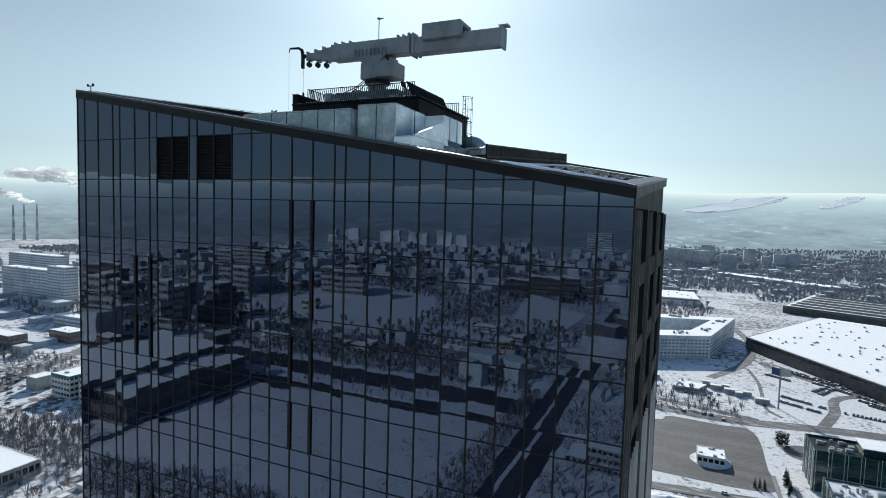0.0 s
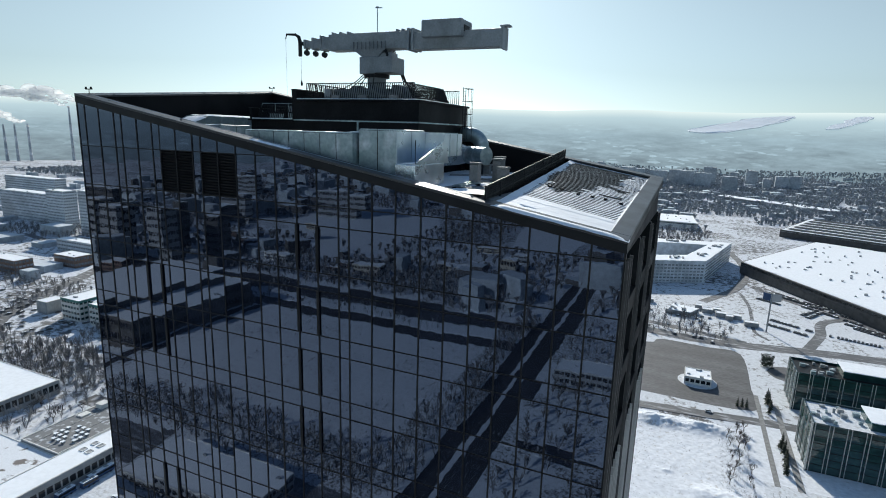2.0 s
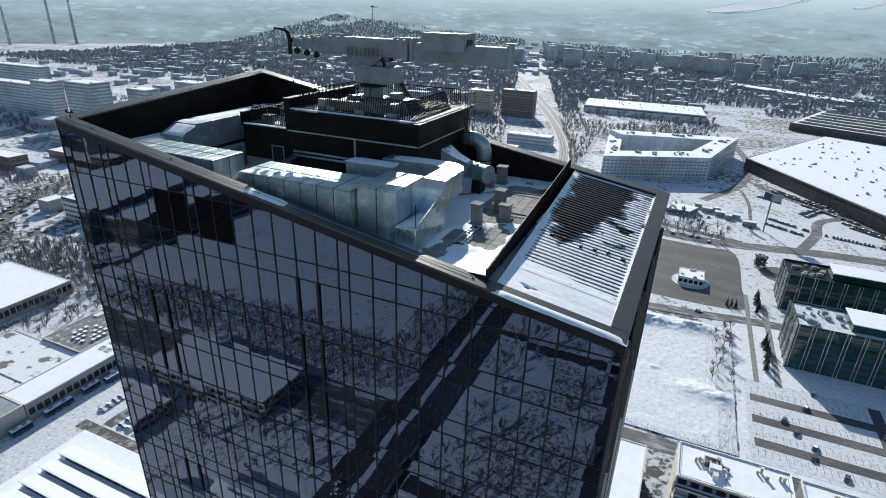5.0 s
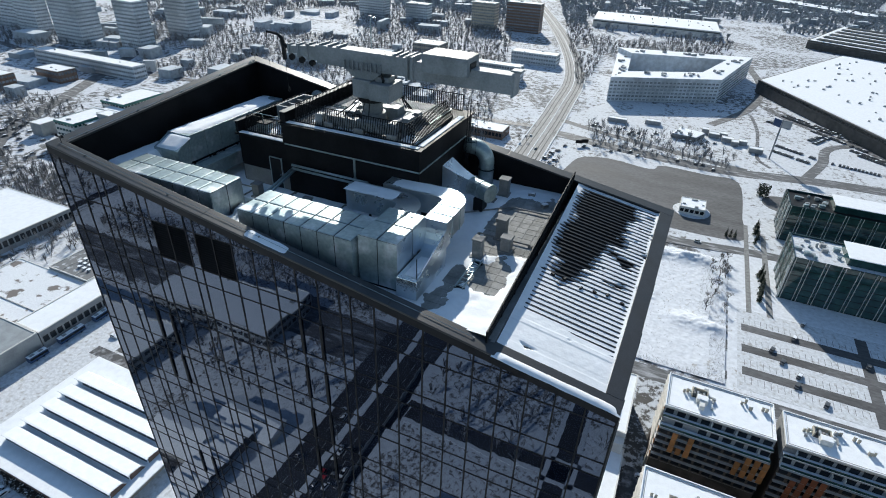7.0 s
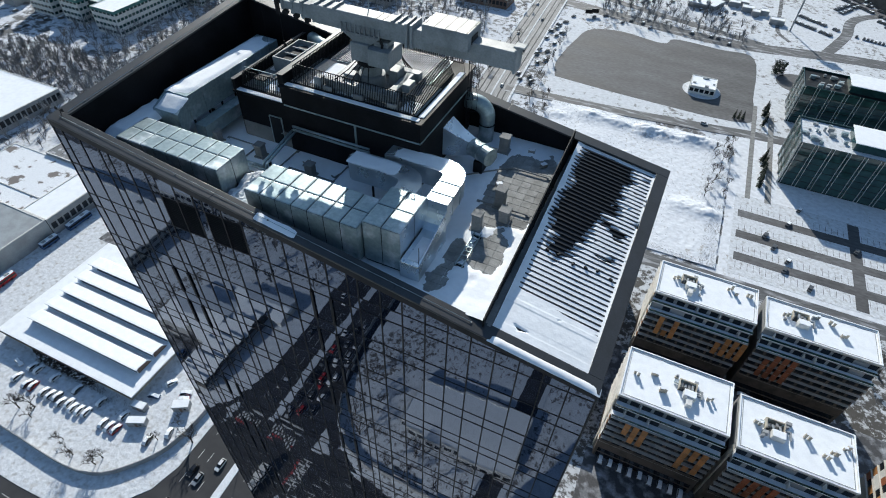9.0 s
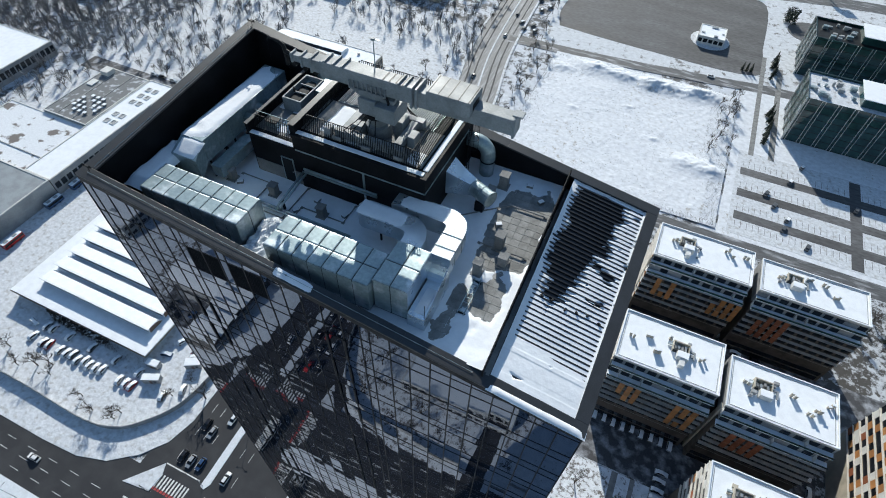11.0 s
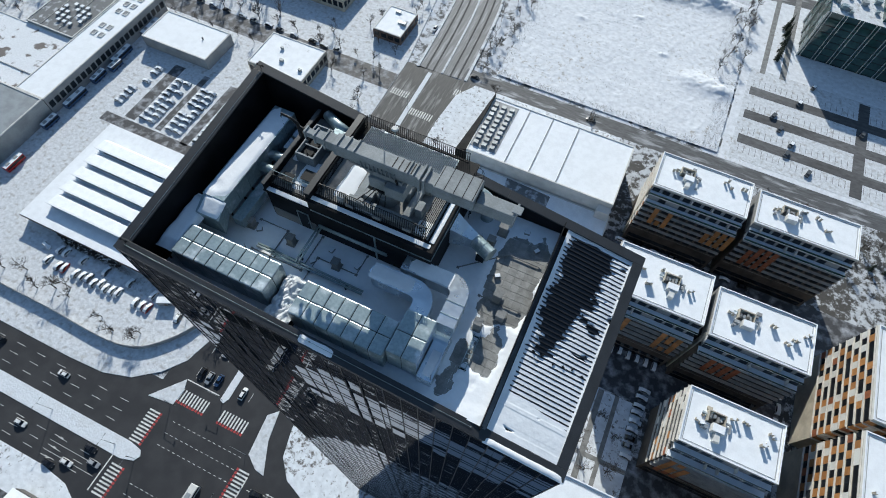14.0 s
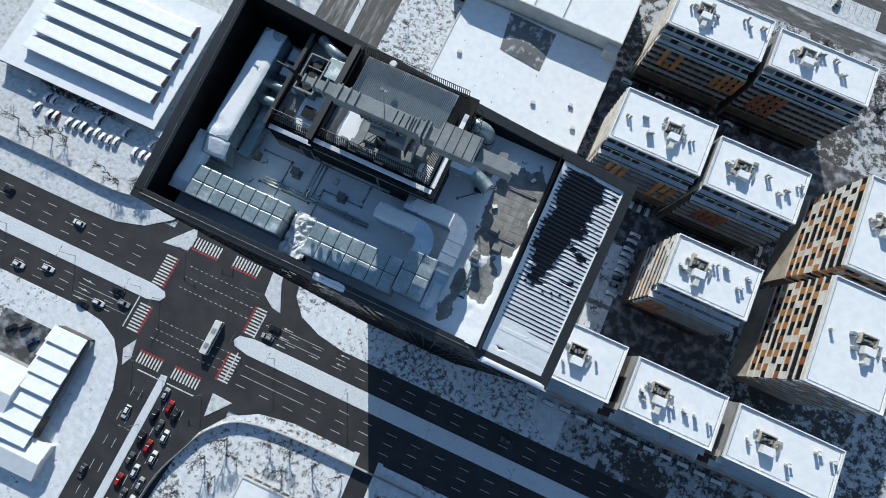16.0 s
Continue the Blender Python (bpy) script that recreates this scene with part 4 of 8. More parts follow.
TARP = material("white_tarpaulin", (0.72, 0.74, 0.76), 0.45, vary=0.1, scale=2, fine=4, bump=0.5, dist=0.1)
solid("tarpaulin", Geo().grid(linspace(9.75, 11.65, 22), linspace(0.9, 4.2, 34),
      lambda x, y: 155.35 + 0.5 * abs(noise.noise(Vector((x * 0.9, y * 0.8, 3)))) + 0.35 * abs(noise.noise(Vector((x * 2.4, y * 2.2, 7)))) - 0.5 * abs(x - 10.7) ** 2 * .6), TARP,
      "crumpled white tarpaulin over roof plant", "tarpaulin")
part("frame", Geo().box(9.8, 1.0, DECK, 11.6, 4.1, 155.15), FRAME, bpy.data.objects["tarpaulin"])


def pipe_run(label, pts, r=0.07, n=2, gap=(0, 0.22, 0)):
    p = thing("pipe_run", label, "pipes", group="pipes on the roof")
    for k in range(n):
        off = Vector(gap) * k
        part("pipe", Geo().tube([Vector(q) + off for q in pts], r, 8), STEEL, p, smooth=True)
    a, b = Vector(pts[0]), Vector(pts[1])
    for t in (0.15, 0.5, 0.85):
        q = a.lerp(b, t)
        if q.z - DECK < 1.2:
            part("bracket", Geo().box(q.x - .05, q.y - .08, DECK, q.x + .05, q.y + .08 + abs(gap[1]), q.z - r + .02), FRAME, p)
    return p


pipe_run("pair of lagged pipes lying on roof brackets", [(6.0, 5.4, 154.5), (14.8, 5.3, 154.5)], 0.09, 2)
pipe_run("pair of lagged pipes fixed along the plant room", [(9.9, 8.15, 155.9), (15.4, 8.15, 155.9)], 0.08, 2, (0, 0, 0.24))
pipe_run("pair of lagged pipes crossing the roof yard", [(9.8, 8.2, 155.8), (9.4, 5.6, 154.9), (9.35, 5.4, 154.5)], 0.08, 2, (0.24, 0, 0))

for x, y, h, s in ((4.5, 6.9, 1.0, .5), (8.0, 6.9, 1.0, .5), (12.0, 6.6, 1.0, .5), (23.1, 6.7, 1.25, .5), (23.6, 9.2, 1.4, .55), (24.3, 8.0, 1.0, .55), (21.9, 14.6, 1.3, .6), (21.4, 13.4, .8, .5)):
    v = thing("roof_vent", "square metal roof vent with a flat cowl", "roof vent", group="roof vents", at=(x, y, DECK), yaw=rng.uniform(-.06, .06))
    part("shaft", Geo().box(-s / 2, -s / 2, 0, s / 2, s / 2, h - .12), CONCRETE, v, bevel=0.015)
    part("cowl", Geo().box(-s / 2 - .05, -s / 2 - .05, h - .1, s / 2 + .05, s / 2 + .05, h), CONCRETE, v, bevel=0.015)
    part("kerb", Geo().box(-s / 2 - .1, -s / 2 - .1, 0, s / 2 + .1, s / 2 + .1, .16), CONCRETE, v, bevel=0.02)
rail = thing("cable_ladder", "low metal cable tray on the roof", "cable tray")
for x in (23.15, 23.55):
    part("rail", Geo().box(x, 3.4, DECK + .15, x + .05, 6.2, DECK + .25), STEEL, rail)
for j in range(8):
    part("rung", Geo().box(23.2, 3.6 + j * .35, DECK + .16, 23.55, 3.64 + j * .35, DECK + .2), STEEL, rail)
for y in (3.5, 6.0):
    part("foot", Geo().box(23.1, y, DECK, 23.65, y + .1, DECK + .15), FRAME, rail)

rd = thing("round_duct", "foil-wrapped round duct leaving the plant room", "duct", group="ducts on the roof")
part("drum", Geo().tube([(20.5, 12.3, 155.4), (21.9, 11.7, 155.4)], 0.55, 20), STEEL, rd, smooth=False)
for t in (0.0, 0.5, 1.0):
    p, q = Vector((20.5, 12.3, 155.4)).lerp(Vector((21.9, 11.7, 155.4)), t), Vector((1.4, -.6, 0)).normalized()
    part("band", Geo().tube([p - q * .04, p + q * .04], 0.59, 20), STEEL, rd)
part("transition", Geo().loft([[(18.6, 11.7, 154.6), (18.6, 13.3, 154.6), (18.6, 13.3, 156.6), (18.6, 11.7, 156.6)],
                               [(19.6, 11.9, 154.7), (19.6, 13.0, 154.7), (19.6, 13.0, 156.1), (19.6, 11.9, 156.1)],
                               [(20.55, 12.0, 154.95), (20.55, 12.7, 154.95), (20.55, 12.7, 155.8), (20.55, 12.0, 155.8)]]), FOIL, rd)
part("saddle", Geo().box(20.9, 11.5, DECK, 21.5, 12.4, 154.95), FRAME, rd)
be = thing("bent_duct", "large dark round duct bending down to the roof", "duct", group="ducts on the roof")
part("pipe", Geo().tube([(18.7, 15.4, 156.7)] + [(19.3 + .95 * math.sin(a), 15.4, 155.75 + .95 * math.cos(a)) for a in linspace(0, 1.57, 8)] + [(20.25, 15.4, DECK)], 0.52, 18), STEEL, be, smooth=True)
part("band", Geo().tube([(20.25, 15.4, 155.3), (20.25, 15.4, 155.38)], 0.56, 18), FRAME, be)

# ---- plant room with the facade crane ----
def border2(x0, y0, x1, y1, z0, z1, w):
    return Geo().box(x0, y0, z0, x1, y0 + w, z1).box(x0, y1 - w, z0, x1, y1, z1).box(x0, y0 + w, z0, x0 + w, y1 - w, z1).box(x1 - w, y0 + w, z0, x1, y1 - w, z1)


pent = thing("plant_room", "black clad plant room with snowy ledges", "plant room")
part("wall", Geo().box(9.35, 8.45, DECK, 18.65, 16.3, 158.55), CLAD, pent)
part("wall", Geo().box(5.5, 8.55, DECK, 9.34, 16.2, 157.25), CLAD, pent)
part("plinth", Geo().box(5.6, 8.5, DECK, 9.3, 8.56, 155.2), CONCRETE, pent)
part("ledge", Geo().box(9.2, 8.3, 158.55, 18.8, 16.4, 158.68), CLAD, pent, bevel=0.02)
part("ledge", Geo().box(5.35, 8.4, 157.25, 9.19, 16.3, 157.36), CLAD, pent, bevel=0.02)
part("ledge_snow", Geo().box(9.5, 8.52, 158.68, 18.5, 8.86, 158.74).box(18.25, 9.0, 158.68, 18.6, 15.0, 158.74), SNOW_ROOF, pent, bevel=0.03)
part("ledge_snow", Geo().box(5.55, 8.5, 157.36, 9.1, 8.85, 157.43), SNOW_ROOF, pent, bevel=0.03)
part("trim", Geo().box(9.3, 8.40, 157.3, 18.7, 8.46, 157.38).box(18.64, 8.4, 157.3, 18.7, 15.5, 157.38), STEEL, pent)
part("pilaster", Geo().box(14.3, 8.38, DECK, 14.42, 8.45, 157.3), STEEL, pent)
door = part("door", Geo().box(7.9, 8.49, DECK + .1, 8.75, 8.55, DECK + 2.15), FRAME, pent)
part("frame", Geo().box(7.84, 8.47, DECK, 7.9, 8.56, DECK + 2.2).box(8.75, 8.47, DECK, 8.81, 8.56, DECK + 2.2).box(7.9, 8.47, DECK + 2.15, 8.75, 8.56, DECK + 2.2), STEEL, door)
part("handle", Geo().box(8.62, 8.43, DECK + 1.05, 8.7, 8.49, DECK + 1.1), STEEL, door)
part("upper_floor", Geo().box(9.55, 9.1, 158.68, 18.1, 12.58, 158.695), CONCRETE, pent)
drift("plant_room_snow", 10.6, 12.0, 9.3, 12.5, 0.07, 61, "snow on the plant room roof", lambda x, y: 158.69)
drift("plant_room_snow", 12.0, 15.0, 9.15, 9.75, 0.06, 62, "snow on the plant room roof", lambda x, y: 158.69)
drift("plant_room_snow", 16.9, 18.0, 9.2, 10.4, 0.09, 63, "snow on the plant room roof", lambda x, y: 158.69)
part("dividing_wall", Geo().box(9.12, 8.5, 157.3, 9.5, 16.2, 159.3), CLAD, pent)
part("wall_cap", Geo().box(9.08, 8.46, 159.3, 9.54, 16.24, 159.34), CAP, pent)
part("edge_wall", Geo().box(5.42, 8.5, 157.36, 5.62, 16.2, 158.1), CLAD, pent)
part("wall_cap", Geo().box(5.38, 8.46, 158.1, 5.66, 16.24, 158.13), CAP, pent)
part("well_floor", Geo().box(5.6, 9.2, 157.36, 9.1, 16.0, 157.39), CONCRETE, pent)
drift("well_snow", 6.9, 9.0, 9.2, 12.4, 0.07, 51, "snow in the lower roof well", lambda x, y: 157.38)
drift("well_snow", 5.7, 6.4, 11.5, 14.0, 0.06, 52, "snow in the lower roof well", lambda x, y: 157.38)
chl = thing("chiller", "dark chiller with open fan bays", "chiller", at=(6.95, 13.2, 157.39))
part("frame", border2(-.75, -1.5, .75, 1.5, 0, 1.0, .1), CRANE, chl)
part("bed", Geo().box(-.65, -1.4, 0, .65, 1.4, .55), FRAME, chl)
for k in range(3):
    part("fan", Geo().tube([(0, -.9 + k * .9, .55), (0, -.9 + k * .9, .75)], .36, 12), RUBBER, chl)
    part("strut", Geo().box(-.65, -1.38 + k * .92, .8, .65, -1.3 + k * .92, .9), CRANE, chl)

screens = thing("slatted_screen", "leaning black slatted guard rail on the plant room", "guard rail", group="guard rails")


def screen(parent, a, b, z, lean, h=1.05, step=0.155):
    """A guard of thin bars that lean over, with a top and a bottom rail."""
    a, b, lean = Vector((*a, z)), Vector((*b, z)), Vector((*lean, h))
    part("rail", Geo().tube([a, b], 0.025, 5), FRAME, parent)
    part("rail", Geo().tube([a + lean, b + lean], 0.03, 5), FRAME, parent)
    n = max(2, int((b - a).length / step))
    for k in range(n + 1):
        p = a.lerp(b, k / n)
        part("bar", Geo().tube([p, p + lean], 0.03, 4), FRAME, parent)


Z1 = 158.70
screen(screens, (9.9, 9.05), (17.9, 9.05), Z1, (0, 0.28))
screen(screens, (17.95, 9.1), (17.95, 14.6), Z1, (-0.5, 0))
screen(screens, (9.8, 9.1), (9.8, 16.1), Z1, (0.12, 0))
screen(screens, (10.0, 16.2), (18.0, 16.2), Z1, (0, 0))
s2 = thing("slatted_screen", "leaning black slatted guard rail on the lower roof", "guard rail", group="guard rails")
screen(s2, (5.7, 9.05), (9.0, 9.05), 157.38, (0, 0.3), 0.95)
screen(s2, (5.6, 9.1), (5.6, 15.8), 157.38, (0.25, 0), 0.95)
grate = thing("roof_grating", "ribbed metal grating on the plant room", "grating")
part("bed", Geo().box(10.2, 12.6, 158.68, 17.3, 16.05, 158.76), STEEL, grate)
for k in range(52):
    x = 10.25 + k * 0.135
    part("rib", Geo().box(x, 12.65, 158.76, x + .055, 16.0, 158.84), CRANE, grate)
for x, y, sx, sy, h in ((7.9, 10.6, .8, .8, .5), (6.6, 9.9, .8, .6, .45)):
    b = thing("plant_box", "grey plant box in the lower roof well", "plant box", group="plant boxes", at=(x, y, 157.40))
    part("case", Geo().box(-sx / 2, -sy / 2, 0, sx / 2, sy / 2, h - .08), STEEL, b, bevel=0.02)
    part("rim", Geo().box(-sx / 2 - .04, -sy / 2 - .04, h - .08, sx / 2 + .04, sy / 2 + .04, h), FRAME, b)
dk = thing("round_duct", "pair of round ducts behind the plant room", "duct", group="ducts on the roof")
part("drum", Geo().tube([(6.2, 16.2, 157.9), (7.4, 15.6, 157.9), (8.6, 15.2, 157.9)], 0.42, 14), STEEL, dk, smooth=True)
part("drum", Geo().tube([(6.0, 14.6, 157.75), (7.2, 14.4, 157.75)], 0.36, 14), STEEL, dk, smooth=True)
part("case", Geo().box(7.6, 13.4, 157.40, 9.0, 15.0, 158.3), STEEL, dk, bevel=0.03)
for a, b in (((5.6, 9.6), (9.1, 9.6)),):
    r = thing("hand_rail", "thin steel hand rail on the plant room roof", "hand rail", group="hand rails")
    zr = 157.36 if b[1] < 10 else 158.68
    part("rail", Geo().tube([(*a, zr + 1.1), (*b, zr + 1.1)], 0.025, 6), STEEL, r)
    for t in (0, .33, .66, 1):
        p = Vector((*a, zr)).lerp(Vector((*b, zr)), t)
        part("post", Geo().tube([p, p + Vector((0, 0, 1.1))], 0.025, 6), STEEL, r)

lad = thing("caged_ladder", "dark steel ladder with a safety cage", "ladder")
for y in (14.65, 15.1):
    part("stile", Geo().tube([(18.98, y, DECK), (18.98, y, 159.9)], 0.025, 6), FRAME, lad)
for k in range(20):
    part("rung", Geo().tube([(18.98, 14.65, 154.3 + k * .28), (18.98, 15.1, 154.3 + k * .28)], 0.014, 5), FRAME, lad)
for k in range(5):
    z = 156.4 + k * .85
    part("hoop", Geo().tube([(18.98 + .62 * math.sin(a), 14.875 - .4 * math.cos(a), z) for a in linspace(0, math.pi, 9)], 0.02, 5), FRAME, lad)
for a in (0.7, 1.57, 2.44):
    part("strap", Geo().tube([(18.98 + .62 * math.sin(a), 14.875 - .4 * math.cos(a), 156.4), (18.98 + .62 * math.sin(a), 14.875 - .4 * math.cos(a), 159.8)], 0.015, 5), FRAME, lad)

crane = thing("facade_crane", "grey telescopic facade maintenance crane on a turret", "crane")
CY = 11.0
for y in (-1.75, 1.25):
    part("base_beam", Geo().box(12.0, CY + y, 158.85, 16.7, CY + y + .5, 159.4), CRANE, crane, bevel=0.03)
for x in (12.3, 15.9):
    part("base_beam", Geo().box(x, CY - 1.24, 158.9, x + .5, CY + 1.24, 159.38), CRANE, crane, bevel=0.03)
for x, y in ((11.9, -1.95), (16.2, -1.95), (11.9, 1.35), (16.2, 1.35), (14.0, -2.0)):
    part("foot", Geo().box(x, CY + y, 158.69, x + .65, CY + y + .65, 159.0), CONCRETE, crane, bevel=0.04)
for x, y, sx, sy, h in ((12.9, -1.1, .7, .6, .75), (15.2, .2, .6, .9, .9), (13.0, .5, .6, .5, .6), (16.5, -.6, .5, .8, .7), (11.3, -1.9, .5, .5, .5)):
    part("gear_box", Geo().box(x, CY + y, 158.7, x + sx, CY + y + sy, 158.9 + h), CRANE, crane, bevel=0.03)
for k in range(5):
    part("cable", Geo().tube([(12.6 + k * .5, CY - 1.6 + .1 * k, 159.4), (13.2 + k * .35, CY - 1.0, 159.9 + .1 * k), (13.7 + k * .2, CY - .6, 160.5)], 0.03, 5), RUBBER, crane, smooth=True)
part("pedestal", Geo().tube([(14.2, CY, 158.7), (14.2, CY, 159.5), (14.2, CY, 159.55), (14.2, CY, 160.2)], [0.85, 0.8, 0.62, 0.62], 20), CRANE, crane)
part("slew_ring", Geo().tube([(14.2, CY, 160.2), (14.2, CY, 160.42)], 0.85, 24), FRAME, crane)
part("turret", Geo().box(13.3, CY - .75, 160.42, 14.5, CY + .75, 161.5), CRANE, crane, bevel=0.05)
part("cabinet", Geo().box(14.55, CY - 1.0, 160.45, 15.9, CY + .7, 161.45), CRANE, crane, bevel=0.05)
part("motor", Geo().box(14.7, CY - .5, 161.45, 15.6, CY + .3, 161.75), CRANE, crane, bevel=0.04)
part("neck", Geo().loft([[(13.4, CY - .55, 161.5), (14.6, CY - .55, 161.5), (14.6, CY + .55, 161.5), (13.4, CY + .55, 161.5)],
                         [(12.7, CY - .6, 162.0), (15.2, CY - .6, 162.0), (15.2, CY + .6, 162.0), (12.7, CY + .6, 162.0)]]), CRANE, crane)
for k in range(9):
    part("stiffener", Geo().box(12.7 + k * .3, CY - .63, 161.9, 12.76 + k * .3, CY + .63, 162.45), CRANE, crane)
BZ = 162.5
boom = part("boom", Geo().box(10.7, CY - .5, BZ - .52, 16.9, CY + .5, BZ + .52), CRANE, crane, "ribbed grey boom section", bevel=0.04)
part("tail_boom", Geo().box(16.9, CY - .46, BZ - .62, 22.95, CY + .46, BZ + .40), CRANE, crane, bevel=0.04)
part("tail_plate", Geo().box(22.9, CY - .52, BZ - .75, 23.05, CY + .52, BZ + .52), CRANE, crane, bevel=0.03)
part("tail_horn", Geo().box(22.75, CY - .3, BZ + .52, 23.35, CY + .3, BZ + .62), CRANE, crane, bevel=0.03)
for k, (x, s) in enumerate(((16.75, .66), (17.05, .64))):
    part("collar", Geo().box(x, CY - s, BZ - s - .02, x + .14, CY + s, BZ + s), CRANE, crane, bevel=0.02)
for k in range(3):
    x1, x0, s = 10.7 - k * .75, 10.7 - (k + 1) * .75, .40 - k * .09
    st = part("stage", Geo().box(x0, CY - s, BZ - s, x1, CY + s, BZ + s), CRANE, crane, bevel=0.02)
    part("collar", Geo().box(x0, CY - s - .07, BZ - s - .07, x0 + .14, CY + s + .07, BZ + s + .10), CRANE, st, bevel=0.02)
    part("sheave", Geo().tube([(x0 + .07, CY - .12, BZ - s - .30), (x0 + .07, CY + .12, BZ - s - .30)], 0.17, 14), FRAME, st)
    part("hanger", Geo().box(x0 + .02, CY - .06, BZ - s - .5, x0 + .12, CY + .06, BZ - s - .05), FRAME, st)
part("jib", Geo().tube([(8.5, CY, BZ), (7.95, CY, BZ + .15), (7.85, CY, BZ + .55), (7.55, CY, BZ + .72), (6.75, CY + .05, BZ + .78), (6.65, CY + .05, BZ + .5)], [.12, .16, .12, .09, .07, .05], 8), FRAME, crane)
part("hook_arm", Geo().box(7.85, CY - .1, BZ - .75, 8.05, CY + .1, BZ + .1), FRAME, crane, bevel=0.02)
part("cable", Geo().tube([(8.0, CY, BZ - .7), (8.0, CY, BZ - 2.4)], 0.012, 4), FRAME, crane)
part("hook", Geo().tube([(8.0, CY, BZ - 2.4), (8.02, CY, BZ - 2.62), (8.0, CY, BZ - 2.75)], [.03, .09, .04], 8), FRAME, crane)
part("cable", Geo().tube([(6.66, CY + .05, BZ + .5), (6.66, CY + .05, BZ - 3.6)], 0.008, 4), FRAME, crane)
box = part("counterweight", Geo().box(17.9, CY - .95, BZ + .02, 20.55, CY + .85, BZ + .98), CRANE, crane, "pale grey box with a ribbed top", bevel=0.04)
part("hatch", Geo().box(20.56, CY - .5, BZ + .3, 20.6, CY + .3, BZ + .7), FRAME, box)
for k in range(5):
    part("top_rib", Geo().box(18.0 + k * .6, CY - .9, BZ + .98, 18.05 + k * .6, CY + .8, BZ + 1.01), FRAME, box)
part("top_sheet", Geo().box(17.93, CY - .92, BZ + .982, 20.52, CY + .82, BZ + .998), CRANE, box)
for k in range(4):
    part("slot", Geo().box(14.9 + k * .42, CY - .42, BZ + .521, 14.98 + k * .42, CY + .42, BZ + .535), FRAME, crane)
for x in (11.0, 11.6, 12.2, 15.9, 16.3):
    part("clamp", Geo().box(x, CY - .54, BZ + .5, x + .10, CY + .54, BZ + .64), CRANE, crane)
part("hose_guide", Geo().tube([(15.1, CY - .5, BZ - .55), (15.3, CY - .55, BZ - .9), (15.2, CY - .5, BZ - 1.2)], 0.08, 6), FRAME, crane)
for k in range(4):
    part("hose", Geo().tube([(14.9 + .1 * k, CY + .4, BZ - .3), (15.3 + .15 * k, CY + 1.2, BZ - 1.8 - .2 * k), (15.6 + .2 * k, CY + 2.0, 159.0), (16.2, CY + 2.4, 158.8)], 0.035, 6), RUBBER, crane, smooth=True)
mast = thing("mast_light", "thin steel mast with a small lamp head", "mast")
part("pole", Geo().tube([(13.9, CY + .55, BZ + .52), (13.9, CY + .55, 164.75)], 0.03, 6), STEEL, mast)
part("head", Geo().tube([(13.9, CY + .55, 164.72), (13.9, CY + .55, 164.80)], [.16, .1], 10), CRANE, mast)
part("arm", Geo().box(13.85, CY + .5, 164.7, 14.25, CY + .6, 164.75), STEEL, mast)
lm = thing("roof_lamp", "white dish-shaped lamp on a short post", "lamp")
part("post", Geo().tube([(12.4, 15.6, 158.7), (12.4, 15.6, 160.1)], 0.03, 6), STEEL, lm)
part("dish", Geo().tube([(12.4, 15.6, 160.05), (12.4, 15.6, 160.16)], [.28, .2], 14), WHITE, lm)
for x, y in ((0.5, 0.5), (0.45, D - .5)):
    o = thing("obstruction_light", "small twin obstruction light on the coping", "lamp", group="obstruction lights", at=(x, y, top(x, y)))
    part("post", Geo().tube([(0, 0, 0), (0, 0, .32)], 0.025, 6), FRAME, o)
    part("arm", Geo().box(-.3, -.03, .3, .3, .03, .35), FRAME, o)
    for s in (-.26, .2):
        part("lamp_head", Geo().tube([(s, 0, .33), (s, 0, .46)], [.07, .05], 8), FRAME, o)

for x, y in ((5.2, 6.8), (7.4, 5.4), (10.2, 6.2), (12.6, 5.6), (13.4, 7.2), (11.0, 7.6), (22.9, 11.0), (24.8, 14.2), (20.4, 13.6), (23.6, 15.4), (4.9, 5.0)):
    q = thing("ballast_block", "small concrete ballast block on the deck", "block", group="ballast blocks", at=(x, y, DECK), yaw=rng.uniform(0, 1.5))
    part("block", Geo().box(-.22, -.16, 0, .22, .16, .24), CONCRETE, q, bevel=0.02)
    part("snow", Geo().box(-.2, -.14, .24, .2, .14, .29), SNOW_ROOF, q, bevel=0.02)
for pts in ([(5.6, 5.2), (9.8, 5.2), (9.8, 8.3)], [(10.4, 4.4), (10.4, 6.6), (13.6, 6.6), (13.6, 8.3)], [(4.8, 7.6), (7.2, 7.6), (7.2, 4.3)], [(22.3, 9.0), (25.4, 9.0)], [(20.0, 10.4), (23.0, 13.0), (25.5, 13.0)]):
    q = thing("conduit", "thin pale cable conduit on the roof deck", "conduit", group="conduits on the deck")
    part("tube", Geo().tube([(x, y, DECK + .16) for x, y in pts], 0.05, 6), CONCRETE, q)
    for x, y in pts:
        part("saddle", Geo().box(x - .1, y - .1, DECK, x + .1, y + .1, DECK + .13), CONCRETE, q)

wire = thing("lightning_wire", "thin pale lightning wire fixed along the coping", "wire")
for a, b in (((0.55, 0.85), (0.55, D - .85)), ((0.5, 0.35), (25.4, 0.35))):
    run = [(a[0] + (b[0] - a[0]) * t, a[1] + (b[1] - a[1]) * t) for t in linspace(0, 1, 14)]
    part("strand", Geo().tube([(x, y, top(x, y) + .05 + .02 * math.sin(x * 3 + y * 5)) for x, y in run], 0.014, 4), STEEL, wire)
    for x, y in run[1::3]:
        part("clip", Geo().box(x - .04, y - .04, top(x, y), x + .04, y + .04, top(x, y) + .06), CONCRETE, wire)

